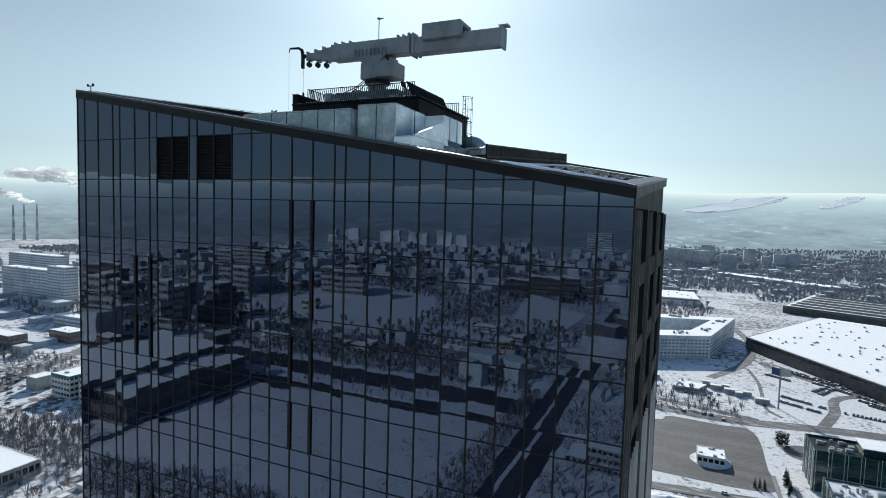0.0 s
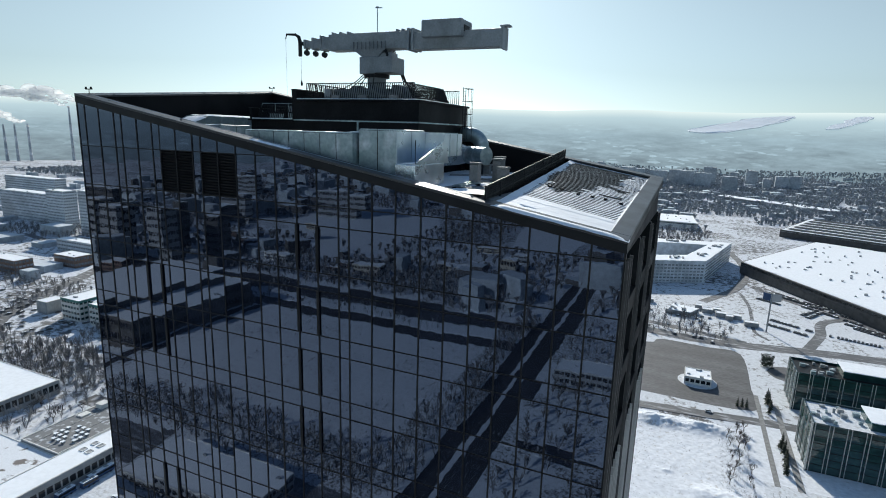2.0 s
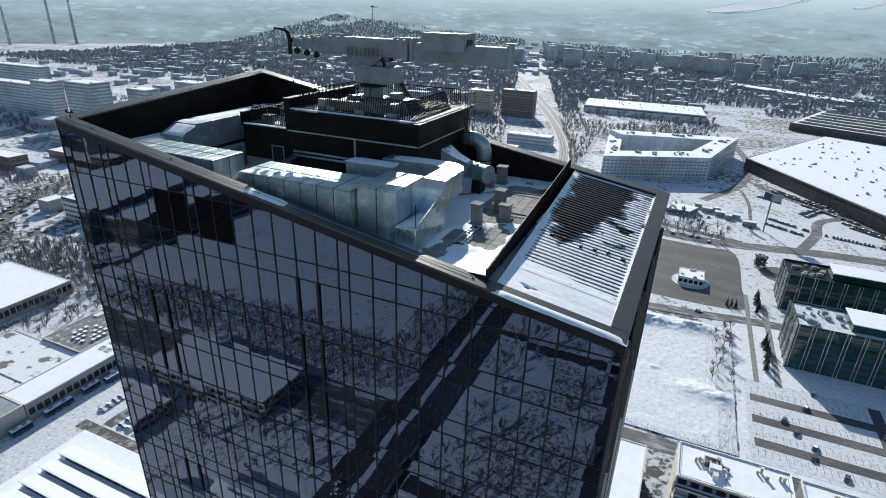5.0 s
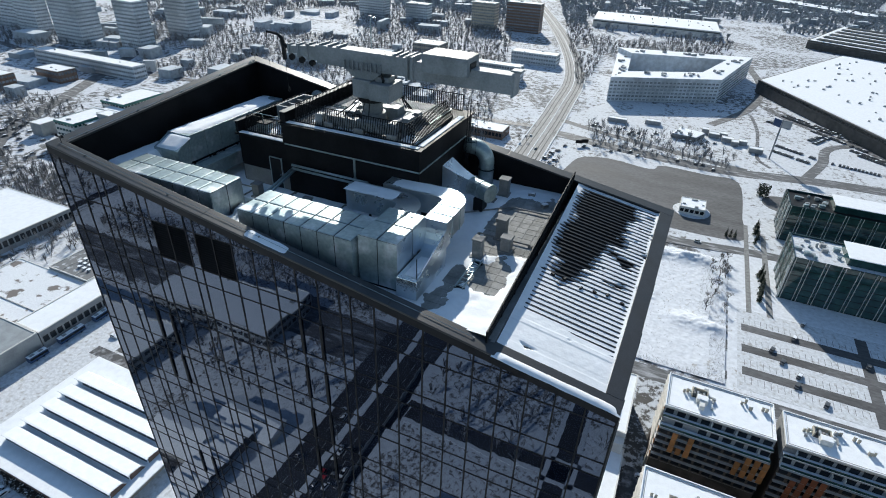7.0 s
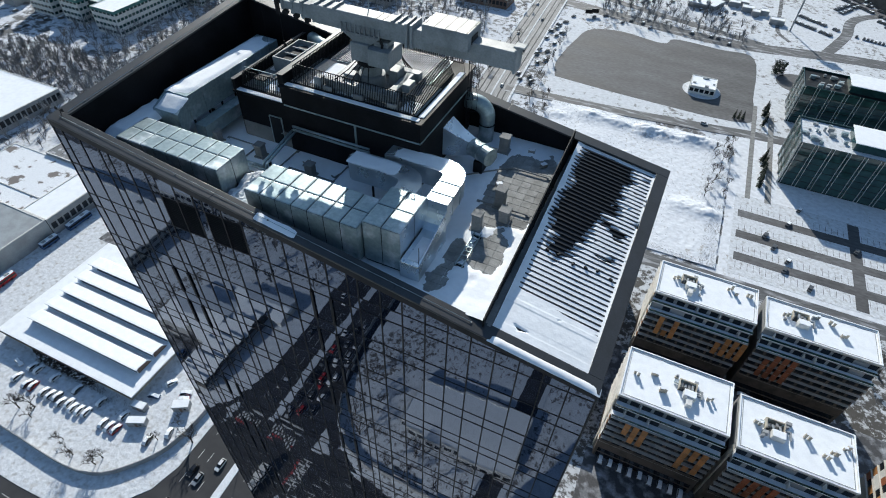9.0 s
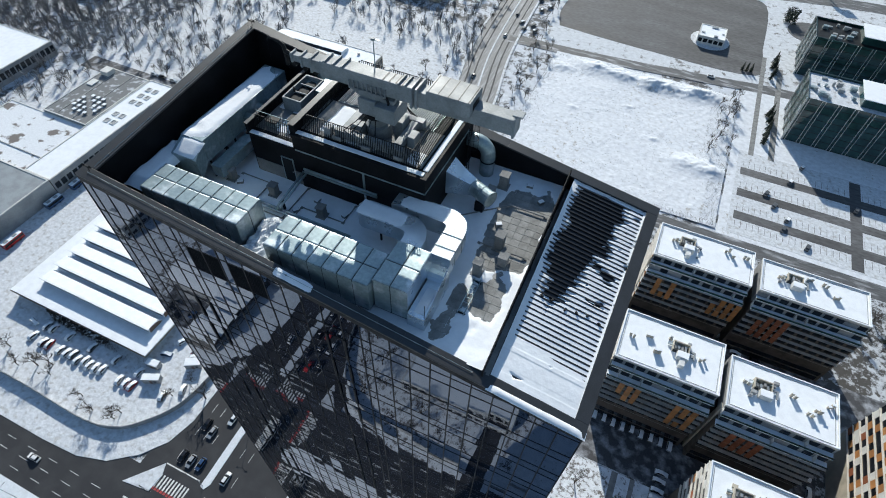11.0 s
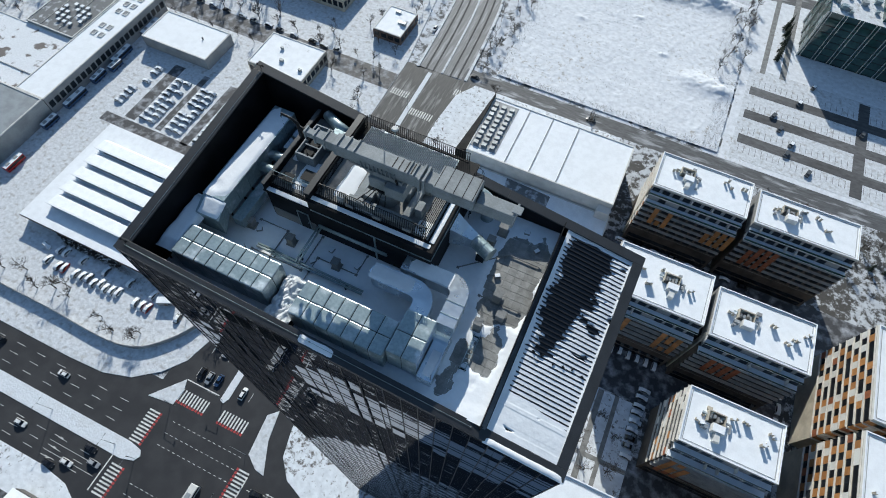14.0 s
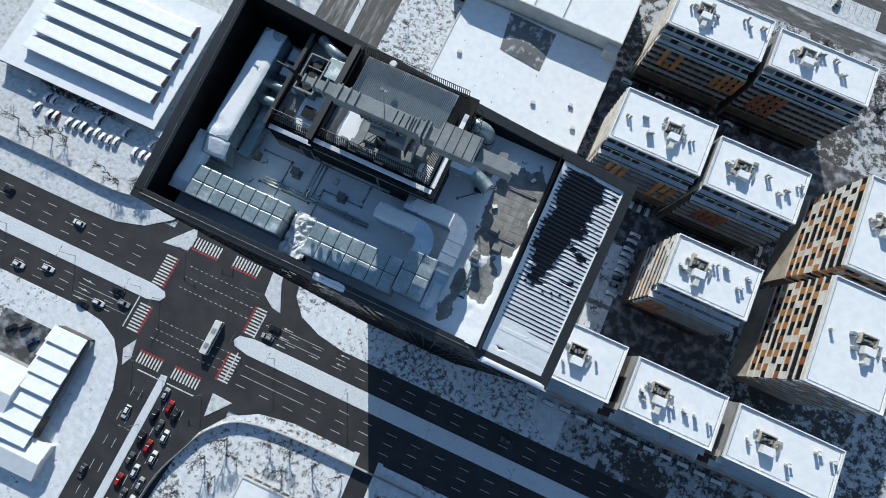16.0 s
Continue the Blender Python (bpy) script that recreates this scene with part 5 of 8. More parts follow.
# pavers of the open deck, laid loose with thin joints
pav = thing("paving", "grey concrete pavers on the roof deck", "paving", kind="structure")
paver = fix(Geo().loft([[(0, 0, 0), (.585, 0, 0), (.585, .585, 0), (0, .585, 0)], [(0, 0, .02), (.585, 0, .02), (.585, .585, .02), (0, .585, .02)],
                        [(.01, .01, .028), (.575, .01, .028), (.575, .575, .028), (.01, .575, .028)]]).mesh("paver", PAVER))
for i in range(5, 11):
    for j in range(26):
        ob = part("paver", paver, None, pav)
        ob.location = (19.3 + i * .6, 0.75 + j * .6, DECK + .004 + rng.uniform(0, .006))

# ---- buildings ----
win_wide = fix(Geo().box(-1.25, -0.06, 0, 1.25, 0.10, 2.0).mesh("window", WINDOW))


def hang(mesh, name, parent, x, y, z, face):
    """Sets a wall piece on a face: s, w, n or e."""
    ob = part(name, mesh, None, parent)
    ob.location, ob.rotation_euler = (x, y, z), (0, 0, {"s": 0, "e": math.pi / 2, "n": math.pi, "w": -math.pi / 2}[face])
    return ob


def roof_plant(x0, y0, x1, y1, z, seed, n=6):
    """Lift housing with a plant court, and paired chimney vents, on a flat snowy roof."""
    r = random.Random(seed)
    lx, ly = x0 + (x1 - x0) * (.30 if seed % 3 else .62), (y0 + y1) / 2 + 1.0
    lift = thing("roof_house", "beige lift housing with an open plant court", "roof house", group="roof houses", at=(lx, ly, z))
    part("case", Geo().box(-1.6, -3.6, 0, 1.9, -1.2, 2.1), WHITE, lift, bevel=0.05)
    part("snow", Geo().box(-1.55, -3.55, 2.1, 1.85, -1.25, 2.22), SNOW_ROOF, lift, bevel=0.05)
    ring = [(-3.2, -1.1), (-2.9, -1.1), (-2.9, 1.9), (1.6, 1.9), (1.6, -1.1), (1.9, -1.1), (1.9, 2.2), (-3.2, 2.2)]
    part("court_wall", Geo().prism(ring, 0, 1.7), BEIGE, lift)
    part("court_floor", Geo().box(-2.9, -1.1, 0, 1.6, 1.9, .1), DARKWALL, lift)
    for k in range(4):
        part("unit", Geo().box(-2.6 + k * 1.0, -.6 + r.uniform(0, 1.0), .1, -1.9 + k * 1.0, .7 + r.uniform(0, .8), 1.0 + r.uniform(0, .6)), SHEET if k % 2 else CONCRETE, lift, bevel=0.03)
    part("pipe", Geo().tube([(-2.4, 1.2, .2), (-2.4, 1.2, 2.6)], .14, 8), STEEL, lift)
    part("pipe", Geo().tube([(.9, .9, .2), (.9, .9, 2.2), (1.4, .9, 2.3)], .12, 8), STEEL, lift)
    for k in range(5):
        ux, uy, us = r.uniform(-5.5, 4.5), r.uniform(-4.8, 3.6), r.uniform(.35, .8)
        if abs(ux) > 2.4 or uy > 2.6:
            un = part("unit", Geo().box(ux - us, uy - us * .7, 0, ux + us, uy + us * .7, r.uniform(.6, 1.5)), r.choice((BEIGE, SHEET, GREYWALL)), lift, bevel=0.03)
    part("duct", Geo().duct([(1.9, .4, .7), (3.6, .4, .7), (3.6, -2.2, .7)], .5, .5), SHEET, lift)
    part("duct", Geo().duct([(-3.2, 1.0, .6), (-4.6, 1.0, .6)], .6, .5), STEEL, lift)
    if seed % 2:
        part("stair_head", Geo().box(-.6, -6.2, 0, 1.0, -3.6, 1.8), WHITE, lift, bevel=0.04)
    spots = [(lx + (4.6 + 3.4 * k + r.uniform(-1.4, 1.4)) * (1 if seed % 3 else -1), ly + r.uniform(-4.2, 3.4)) for k in range(n) if r.random() < .8] + [(lx - 5.5 * (1 if seed % 3 else -1), ly + r.uniform(-2, 2))]
    for vx, vy in spots:
        if not (x0 < vx < x1):
            continue
        for q in range(r.choice((1, 2, 2))):
            v = thing("roof_vent", "short beige chimney vent with a snow cap", "roof vent", group="vents on apartment roofs", at=(vx + q * 1.1, vy + q * r.uniform(-.9, .9), z), yaw=r.uniform(0, .2))
            h, s = r.uniform(1.0, 1.9), r.uniform(.30, .5)
            part("shaft", Geo().box(-s, -s * .7, 0, s, s * .7, h), BEIGE, v)
            part("cowl", Geo().box(-s * .6, -s * .4, h, s * .6, s * .4, h + .3), SHEET, v)
            part("cap", Geo().box(-s - .1, -s * .7 - .1, h + .3, s + .1, s * .7 + .1, h + .42), SNOW_ROOF, v)


def border(x0, y0, x1, y1, z0, z1, w):
    return Geo().box(x0, y0, z0, x1, y0 + w, z1).box(x0, y1 - w, z0, x1, y1, z1).box(x0, y0 + w, z0, x0 + w, y1 - w, z1).box(x1 - w, y0 + w, z0, x1, y1 - w, z1)


tall_panel = {m: fix(Geo().box(-.82, -.10, 0, .82, .1, 3.05).mesh("panel", m)) for m in (ORANGE, RUST)}


def flat_roof(b, x0, y0, x1, y1, h, seed):
    part("roof", Geo().grid(linspace(x0 + .3, x1 - .3, 26), linspace(y0 + .3, y1 - .3, 16), lambda x, y: h - .42 + .10 * noise.noise(Vector((x * .5, y * .5, seed)))), SNOW_ROOF, b, smooth=True)
    part("parapet", border(x0, y0, x1, y1, h - 1.2, h, .3), WHITE, b)
    part("parapet_snow", border(x0 - .02, y0 - .02, x1 + .02, y1 + .02, h, h + .07, .34), SNOW_ROOF, b)
    part("gutter", border(x0 + .9, y0 + .9, x1 - .9, y1 - .9, h - .45, h - .27, .12), GREYWALL, b)
    roof_plant(x0 + 2, y0 + 2, x1 - 2, y1 - 2, h - .4, seed, 6)


bay_mesh = {m: fix(Geo().box(-1.2, -.10, 0, 1.2, .1, 2.55).mesh("panel", m)) for m in (ORANGE, RUST, WHITE)}
deep_win = fix(Geo().box(-1.2, -.04, .1, 1.2, .10, 2.5).mesh("window", WINDOW))


def banded_face(b, face, a0, a1, wall_at, z_top, floors, fh, r, share):
    """Pale slab edges storey by storey; between them a shifting chequer of orange and white panels and deep windows."""
    n = max(2, round((a1 - a0) / 2.4))
    st = (a1 - a0) / n
    for f in range(floors + 1):
        z = z_top - f * fh
        part("slab_edge", Geo().box(a0, wall_at - .45, z - .2, a1, wall_at - .004, z + .02) if face == "s" else Geo().box(wall_at - .45, a0, z - .2, wall_at - .004, a1, z + .02), PALEBAND, b)
        if f == floors:
            break
        shift = r.randint(0, 3)
        for k in range(n):
            a = a0 + (k + .5) * st
            px, py = (a, wall_at) if face == "s" else (wall_at, a)
            q = (k + shift) % 4
            if q in (0, 2) and r.random() < share:
                hang(bay_mesh[ORANGE if r.random() < .8 else RUST], "panel", b, px, py, z - fh + .25, face)
            elif q == 1 or r.random() < .5:
                hang(deep_win, "window", b, px, py, z - fh + .25, face)
            else:
                hang(bay_mesh[WHITE], "panel", b, px, py, z - fh + .25, face)


def apartment(x0, y0, x1, y1, h, floors, label, seed, top_floors=5, west=True):
    """Stepped terraces under the roof, thin balcony slabs, and blocks of orange panels."""
    r = random.Random(seed)
    b = thing("apartment_building", label, "apartment building", group="apartment buildings")
    fh = 3.2
    ys = y0 - 3.2
    part("wall", Geo().box(x0, y0, h - 6.6, x1, y1, h - .9), GREYWALL, b)
    part("wall", Geo().box(x0, ys, 0, x1, y1, h - 6.62), UMBER, b)
    part("lower_glazing", Geo().box(x0 + 1, ys - .06, 3.6, x1 - 1, ys - .005, 5.6).box(x0 + 1, ys - .06, .6, x1 - 1, ys - .005, 2.8), WINDOW, b)
    part("middle_storey", Geo().box(x0 + .6, y0 - 1.6, h - 6.6, x1 - .4, y0 - .01, h - 3.5), GREYWALL, b)
    part("terrace", Geo().box(x0 + .2, y0 - 2.0, h - 3.5, x1, y0 - .01, h - 3.25), SNOW_ROOF, b, bevel=0.04)
    part("terrace", Geo().box(x0, ys - .5, h - 6.6, x1, y0 - 1.62, h - 6.38), SNOW_ROOF, b, bevel=0.04)
    for ya, za in ((y0 - 2.05, h - 3.2), (ys - .55, h - 6.4)):
        part("rail", Geo().box(x0, ya, za + .95, x1, ya + .05, za + 1.0), SLABEDGE, b)
        part("rail_glass", Geo().box(x0 + .1, ya + .01, za + .05, x1 - .1, ya + .04, za + .95), GREEN_GLASS, b)
    for za, ya in ((h - 3.1, y0 - .02), (h - 6.3, y0 - 1.62)):
        n = int((x1 - x0) / 3.4)
        for k in range(n):
            if r.random() < .85:
                hang(win_wide, "window", b, x0 + (k + .5) * (x1 - x0) / n, ya, za, "s")
            if r.random() < .15:
                part("terrace_divider", Geo().box(x0 + k * (x1 - x0) / n - .06, ya - 1.5, za - .1, x0 + k * (x1 - x0) / n + .06, ya - .1, za + 2.2), WHITE, b)
    base = h - 6.6
    blocks = []
    x = x0 + r.uniform(1.5, 6)
    while x < x1 - 6:
        cols = r.choice((3, 4))
        blocks.append((x, cols, 0, r.randint(3, top_floors)))
        x += cols * 2.5 + r.uniform(9, 14)
    for f in range(top_floors):
        z = base - (f + 1) * fh
        part("balcony_slab", Geo().box(x0 + .1, ys - 1.1, z + fh - .16, x1 - .1, ys - .01, z + fh - .02), SLABEDGE, b)
        part("balcony_rail", Geo().box(x0 + .1, ys - 1.1, z + .95, x1 - .1, ys - 1.05, z + 1.02), SLABEDGE, b)
        n = int((x1 - x0) / 3.3)
        for k in range(n):
            hang(win_wide, "window", b, x0 + (k + .5) * (x1 - x0) / n, ys, z + .5, "s")
        for bx, cols, f0, f1 in blocks:
            if f0 <= f < f1:
                for k in range(cols):
                    if r.random() < .95:
                        hang(tall_panel[ORANGE if (seed + f // 4) % 2 else RUST], "panel", b, bx + k * 2.5, ys - 1.06, z, "s")
    if west:
        part("west_wall", Geo().box(x0 - .02, ys, base - top_floors * fh, x0 - .005, y1, base), BEIGE, b)
        banded_face(b, "w", ys, y1, x0 - .02, base, top_floors, fh, r, .55)
        banded_face(b, "w", y0, y1, x0 - .02, h - .9, 2, 2.8, r, .1)
    if r.random() < .7:
        part("west_return", Geo().box(x0 - .5, y0 - .5, 0, x0 - .01, y0 + 1.5, h - 2), BEIGE, b)
    flat_roof(b, x0, y0, x1, y1, h, seed)
    return b


def checker_block(x0, y0, x1, y1, h, label, seed, shown=8):
    """Pale building whose storeys carry a chequer of orange and white panels."""
    r = random.Random(seed)
    b = thing("apartment_building", label, "apartment building", group="apartment buildings")
    part("wall", Geo().box(x0, y0, 0, x1, y1, h - .9), BEIGE, b)
    for face, a0, a1, at in (("s", x0, x1, y0), ("w", y0, y1, x0)):
        banded_face(b, face, a0, a1, at, h - 1.0, shown, 3.3, r, .68)
    flat_roof(b, x0, y0, x1, y1, h, seed)
    return b


L1 = "beige apartment building with white floor bands and orange panels"
L2 = "apartment building with pale floor bands and chequered orange panels"
apartment(50.3, 130.5, 83.4, 147, 33, 10, L1, 1)
apartment(86, 130.5, 120.5, 145.5, 33, 10, L1, 2, west=False)
apartment(47, 84.5, 78, 103.3, 33, 10, L1, 3)
apartment(80, 82.5, 110.5, 100.5, 33, 10, L1, 4, west=False)
apartment(78.5, 47.5, 106, 64.5, 33, 10, L1, 5)
six = apartment(43.6, 8.0, 76.5, 25.5, 33, 10, L1, 6)
# Unseen wing behind the tower, added to close the lit gap between two shadows.
part("shadow_wing", Geo().box(36.6, 4.6, 0, 43.4, 25.0, 25), UMBER, six)
part("shadow_wing_roof", Geo().box(36.5, 4.5, 25, 43.5, 25.1, 25.3), SNOW_ROOF, six)
apartment(80.3, 8.0, 108.4, 24.5, 33, 10, L1, 7, west=False)
apartment(112, 8.0, 144.4, 24.3, 33, 10, L1, 8, west=False)
checker_block(122.5, 36.5, 146, 69.5, 40, L2, 9)
checker_block(124, 73.5, 150, 104, 40, L2, 10)


def flat_block(name, x0, y0, x1, y1, h, wall, label, category, bands=0, glass_mat=WINDOW, group="", snow=SNOW_ROOF, yaw=0.0, lumps=0, faces=4):
    """A plain flat-roofed building: walls, window bands by storey, parapet and snow."""
    cx, cy = (x0 + x1) / 2, (y0 + y1) / 2
    w, d = abs(x1 - x0) / 2, abs(y1 - y0) / 2
    b = thing(name, label, category, group=group, at=(cx, cy, 0), yaw=yaw)
    part("wall", Geo().box(-w, -d, -.3, w, d, h), wall, b)
    e = min(.5, w / 8)
    part("roof", Geo().box(-w + e, -d + e, h, w - e, d - e, h + .12), snow, b)
    if bands or h < 30:
        part("coping", Geo().box(-w, -d, h, w, -d + e, h + .4).box(-w, d - e, h, w, d, h + .4).box(-w, -d + e, h, -w + e, d - e, h + .4).box(w - e, -d + e, h, w, d - e, h + .4), WHITE, b)
    n, m = max(2, int(w * 2 / 3.2)), max(2, int(d * 2 / 3.2))
    fh = h / max(1, bands)
    for f in range(bands):
        z = f * fh + fh * .32
        part("window_band", Geo().box(-w - .06, -d - .06, z, w + .06, d + .06, z + fh * .45), glass_mat, b)
    if bands:
        g = Geo()
        za, zb = fh * .28, h - fh * .15
        for k in range(1, n):
            x = -w + 2 * w * k / n
            g.box(x - .4, -d - .1, za, x + .4, d + .1, zb)
        for k in range(1, m):
            y = -d + 2 * d * k / m
            g.box(-w - .1, y - .4, za, w + .1, y + .4, zb)
        for x in (-w - .1, w - .6):
            for y in (-d - .1, d - .6):
                g.box(x, y, za, x + .7, y + .7, zb)
        part("facade_grid", g, wall, b, kind="stuff")
    r = random.Random(int(abs(x0) + abs(y0) * 3))
    for k in range(lumps):
        lx, ly, s = r.uniform(-w * .85, w * .85), r.uniform(-d * .85, d * .85), r.uniform(.6, 1.6)
        part("roof_unit", Geo().box(lx - s, ly - s * .6, h + .1, lx + s, ly + s * .6, h + .1 + r.uniform(.5, 1.4)), SHEET, b)
    return b


# hall and podium behind the tower
hall = flat_block("market_hall", -21, 130, 41.5, 162, 14, WHITE, "white flat-roofed hall with snow on its roof bays", "hall")
for x in (-4.5, 6.0, 17.5):
    part("roof_seam", Geo().box(x - 10.25 - .15, -15.5, 14.1, x - 10.25 + .15, 15.5, 14.45), GREYWALL, hall)
part("plant_deck", Geo().box(-31, -13, 14.12, -19.5, 14, 14.3), GREYWALL, hall)
for i in range(3):
    for j in range(9):
        part("cooler", Geo().box(-30 + i * 3.6, -12 + j * 2.8, 14.3, -28 + i * 3.6, -10.4 + j * 2.8, 15.3), SHEET, hall)
part("skew_wall", Geo().hexa([(-36, -16, 0), (-31.3, -16, 0), (-31.3, 16, 0), (-31.6, 16, 0)], [(-36, -16, 12), (-31.3, -16, 14), (-31.3, 16, 16), (-31.6, 16, 16)]), CLAD, hall)
part("annex", Geo().box(26, -19.5, 0, 31.2, -16.1, 12), WHITE, hall)
pod = flat_block("podium", -19.5, 87, 42.5, 129.5, 7, GREYWALL, "low snow-covered podium behind the tower", "podium")
PX, PY = 11.5, 108.25
quad = [(-1.6, 129.0), (17.7, 127.9), (17.7, 111.1), (0.7, 113.1)]


def on_quad(u, v):
    (ax, ay), (bx, by), (cx, cy), (dx, dy) = quad
    return ((ax * (1 - u) + bx * u) * (1 - v) + (dx * (1 - u) + cx * u) * v - PX, (ay * (1 - u) + by * u) * (1 - v) + (dy * (1 - u) + cy * u) * v - PY, 7.25 + 1.1 * math.sin(math.pi * u) * math.sin(math.pi * v) + .25 * abs(noise.noise(Vector((u * 9, v * 9, 3)))))


light_roof = part("roof_light", Geo().grid(linspace(0, 1, 9), linspace(0, 1, 9), lambda u, v: 0), TAR, pod, "faceted grey roof light dusted with snow")
for vert in light_roof.data.vertices:
    vert.co = on_quad(vert.co.x, vert.co.y)
part("roof_light_kerb", Geo().prism([(x - PX, y - PY) for x, y in quad], 7.0, 7.22), FRAME, pod)
for k in range(40):
    x, y = -27 + (k * 7.3) % 52, -18 + (k * 11.9) % 34
    if not (-14 < x < 8 and 1 < y):
        part("drain", Geo().tube([(x, y, 7.1), (x, y, 7.2)], .22, 8), FRAME, pod) if k % 3 == 0 else None
for x, y in ((-24, -3), (9, -10), (22, -5), (26, -13)):
    part("vent", Geo().box(x - .8, y - .6, 7.1, x + .8, y + .6, 8.2), WHITE, pod, bevel=0.05)

# saw-tooth shed in the yard
shed = thing("saw_tooth_shed", "low white shed with five snowy saw-tooth roofs", "shed")
part("wall", Geo().box(-166, 31, 0, -103, 81.5, 4.6), BEIGE, shed)
part("roof", Geo().box(-166.4, 30.4, 4.6, -100.4, 81.5, 5.0), SNOW_ROOF, shed, bevel=0.06)
part("gutter", Geo().box(-166.3, 30.1, 4.4, -100.7, 30.38, 4.8), BROWN, shed)
for k in range(18):
    part("window", Geo().box(-164 + k * 3.2, 30.9, 2.2, -161.8 + k * 3.2, 31.02, 4.0), WINDOW, shed)
for k in range(5):
    y = 38.5 + k * 7.3
    t = part("tooth", Geo().loft([[(-158 - k * .6, y, 4.9), (-158 - k * .6, y + 6.2, 4.9), (-158 - k * .6, y + 4.6, 7.0), (-158 - k * .6, y + .02, 7.6)],
                                  [(-105.3, y, 4.9), (-105.3, y + 6.2, 4.9), (-105.3, y + 4.6, 7.0), (-105.3, y + .02, 7.6)]]), SNOW_ROOF, shed)
    for j in range(12):
        part("pane", Geo().box(-157.5 + j * 4.32, y - .08, 5.2, -153.5 + j * 4.32, y - .01, 7.2), WINDOW, t)
    part("gable", Geo().loft([[(-105.29, y + .1, 5.0), (-105.29, y + 5.9, 5.0), (-105.29, y + 4.5, 6.7), (-105.29, y + .15, 7.3)], [(-105.2, y + .1, 5.0), (-105.2, y + 5.9, 5.0), (-105.2, y + 4.5, 6.7), (-105.2, y + .15, 7.3)]]), BROWN, t)
    part("eave", Geo().box(-158.4 - k * .6, y - .5, 7.4, -104.9, y + .3, 7.7), SNOW_ROOF, t)

# works halls in the west
works = flat_block("works_hall", -212, 77.4, -196.5, 155, 9, GREYWALL, "long grey works hall with a white roof strip and roof lights", "works hall", snow=SNOW_ROOF)
for j in range(24):
    part("window", Geo().box(7.74, -38 + j * 3.2, 3.4, 7.84, -35.6 + j * 3.2, 6.4), WINDOW, works)
for j in range(6):
    for i in range(2):
        if j not in (2,):
            lt = part("roof_light", border(-3.5 + i * 4.2, 2 + j * 5.6, -1.0 + i * 4.2, 5 + j * 5.6, 9.1, 9.5, .3), WHITE, works)
            part("pane", Geo().box(-3.2 + i * 4.2, 2.3 + j * 5.6, 9.2, -1.3 + i * 4.2, 4.7 + j * 5.6, 9.3), GREYWALL, lt)
tarred = flat_block("works_hall", -240, 112, -212.2, 154, 9.3, GREYWALL, "works hall with a tarred roof and rows of fans", "works hall", snow=TAR)
for j in range(5):
    for i in range(5):
        if (i + j) % 4:
            fan = part("roof_fan", Geo().box(-4 + i * 3.4, -15 + j * 3.0, 9.4, -2.6 + i * 3.4, -13.8 + j * 3.0, 10.3), SHEET, tarred)
            part("cap", Geo().box(-4.2 + i * 3.4, -15.2 + j * 3.0, 10.3, -2.4 + i * 3.4, -13.6 + j * 3.0, 10.45), SNOW_ROOF, fan)
for x in (-6, 4):
    part("roof_kerb", Geo().box(x, -20, 9.4, x + .3, 20, 9.65), SLABEDGE, tarred)
part("stair_house", Geo().box(-12, 14, 9.4, -7, 19, 11.8), WHITE, tarred, bevel=0.05)
part("roof_light", Geo().box(-12, 4, 9.4, -8, 9, 10.0), WHITE, tarred, bevel=0.05)
patchy = flat_block("works_hall", -262, 77.4, -212.2, 111.8, 8, GREYWALL, "low works hall under patchy melting snow", "works hall", snow=SOOT)
part("roof_kerb", Geo().box(-24, -8, 8.1, 24, -7.6, 8.5), SLABEDGE, patchy)
for j in range(5):
    pp = thing("pipe_stack", "bundle of long steel pipes under snow", "pipes", group="pipe stacks", at=(-250 + j * 2.2, 121, 0))
    for i in range(3):
        part("pipe", Geo().tube([(i * .6 - .6, -8, .75), (i * .6 - .6, 4, .75)], .28, 8), STEEL, pp)
    part("snow", Geo().box(-.8, -7.8, 1.0, .8, 3.8, 1.12), SNOW_ROOF, pp, bevel=0.04)
    for y in (-5, 1):
        part("bearer", Geo().box(-1, y, 0, 1, y + .4, .47), BARK, pp)
flat_block("works_hall", -262, 20, -196.5, 77, 9.4, SHEET, "grey sheet-metal works hall beside the coach yard", "works hall", snow=SHEET, lumps=0)
st = flat_block("store", -189.5, 130, -153, 150, 6, GREYWALL, "flat-roofed store with a snowy roof", "store")
part("roof_cowl", Geo().tube([(9, 1, 6.1), (9, 1, 7.2)], .35, 8), FRAME, st)
saw = flat_block("north_shed", -183, 195, -117, 235, 7, BEIGE, "beige shed with snowy ridge strips on its roof", "shed", bands=1)
for k in range(4):
    t = part("tooth", Geo().loft([[(-32, -18 + k * 9, 7.1), (-32, -10.5 + k * 9, 7.1), (-32, -12 + k * 9, 9.2), (-32, -18 + k * 9, 9.6)], [(13, -18 + k * 9, 7.1), (13, -10.5 + k * 9, 7.1), (13, -12 + k * 9, 9.2), (13, -18 + k * 9, 9.6)]]), SNOW_ROOF, saw)
    part("glazing", Geo().box(-31.5, -18.1 + k * 9, 7.4, 12.5, -18.01 + k * 9, 9.3), WINDOW, t)
for q in ((18, 5), (24, -6), (20, 14)):
    part("vent", Geo().box(q[0], q[1], 7.1, q[0] + 1.2, q[1] + 1.2, 8.3), SHEET, saw)
flat_block("store", -135, 138, -106, 160, 6.5, BEIGE, "flat-roofed store with a snowy roof", "store", bands=1, lumps=3)
flat_block("store", -131, 132, -122, 138, 4, WHITE, "small white store with a snowy roof", "store")
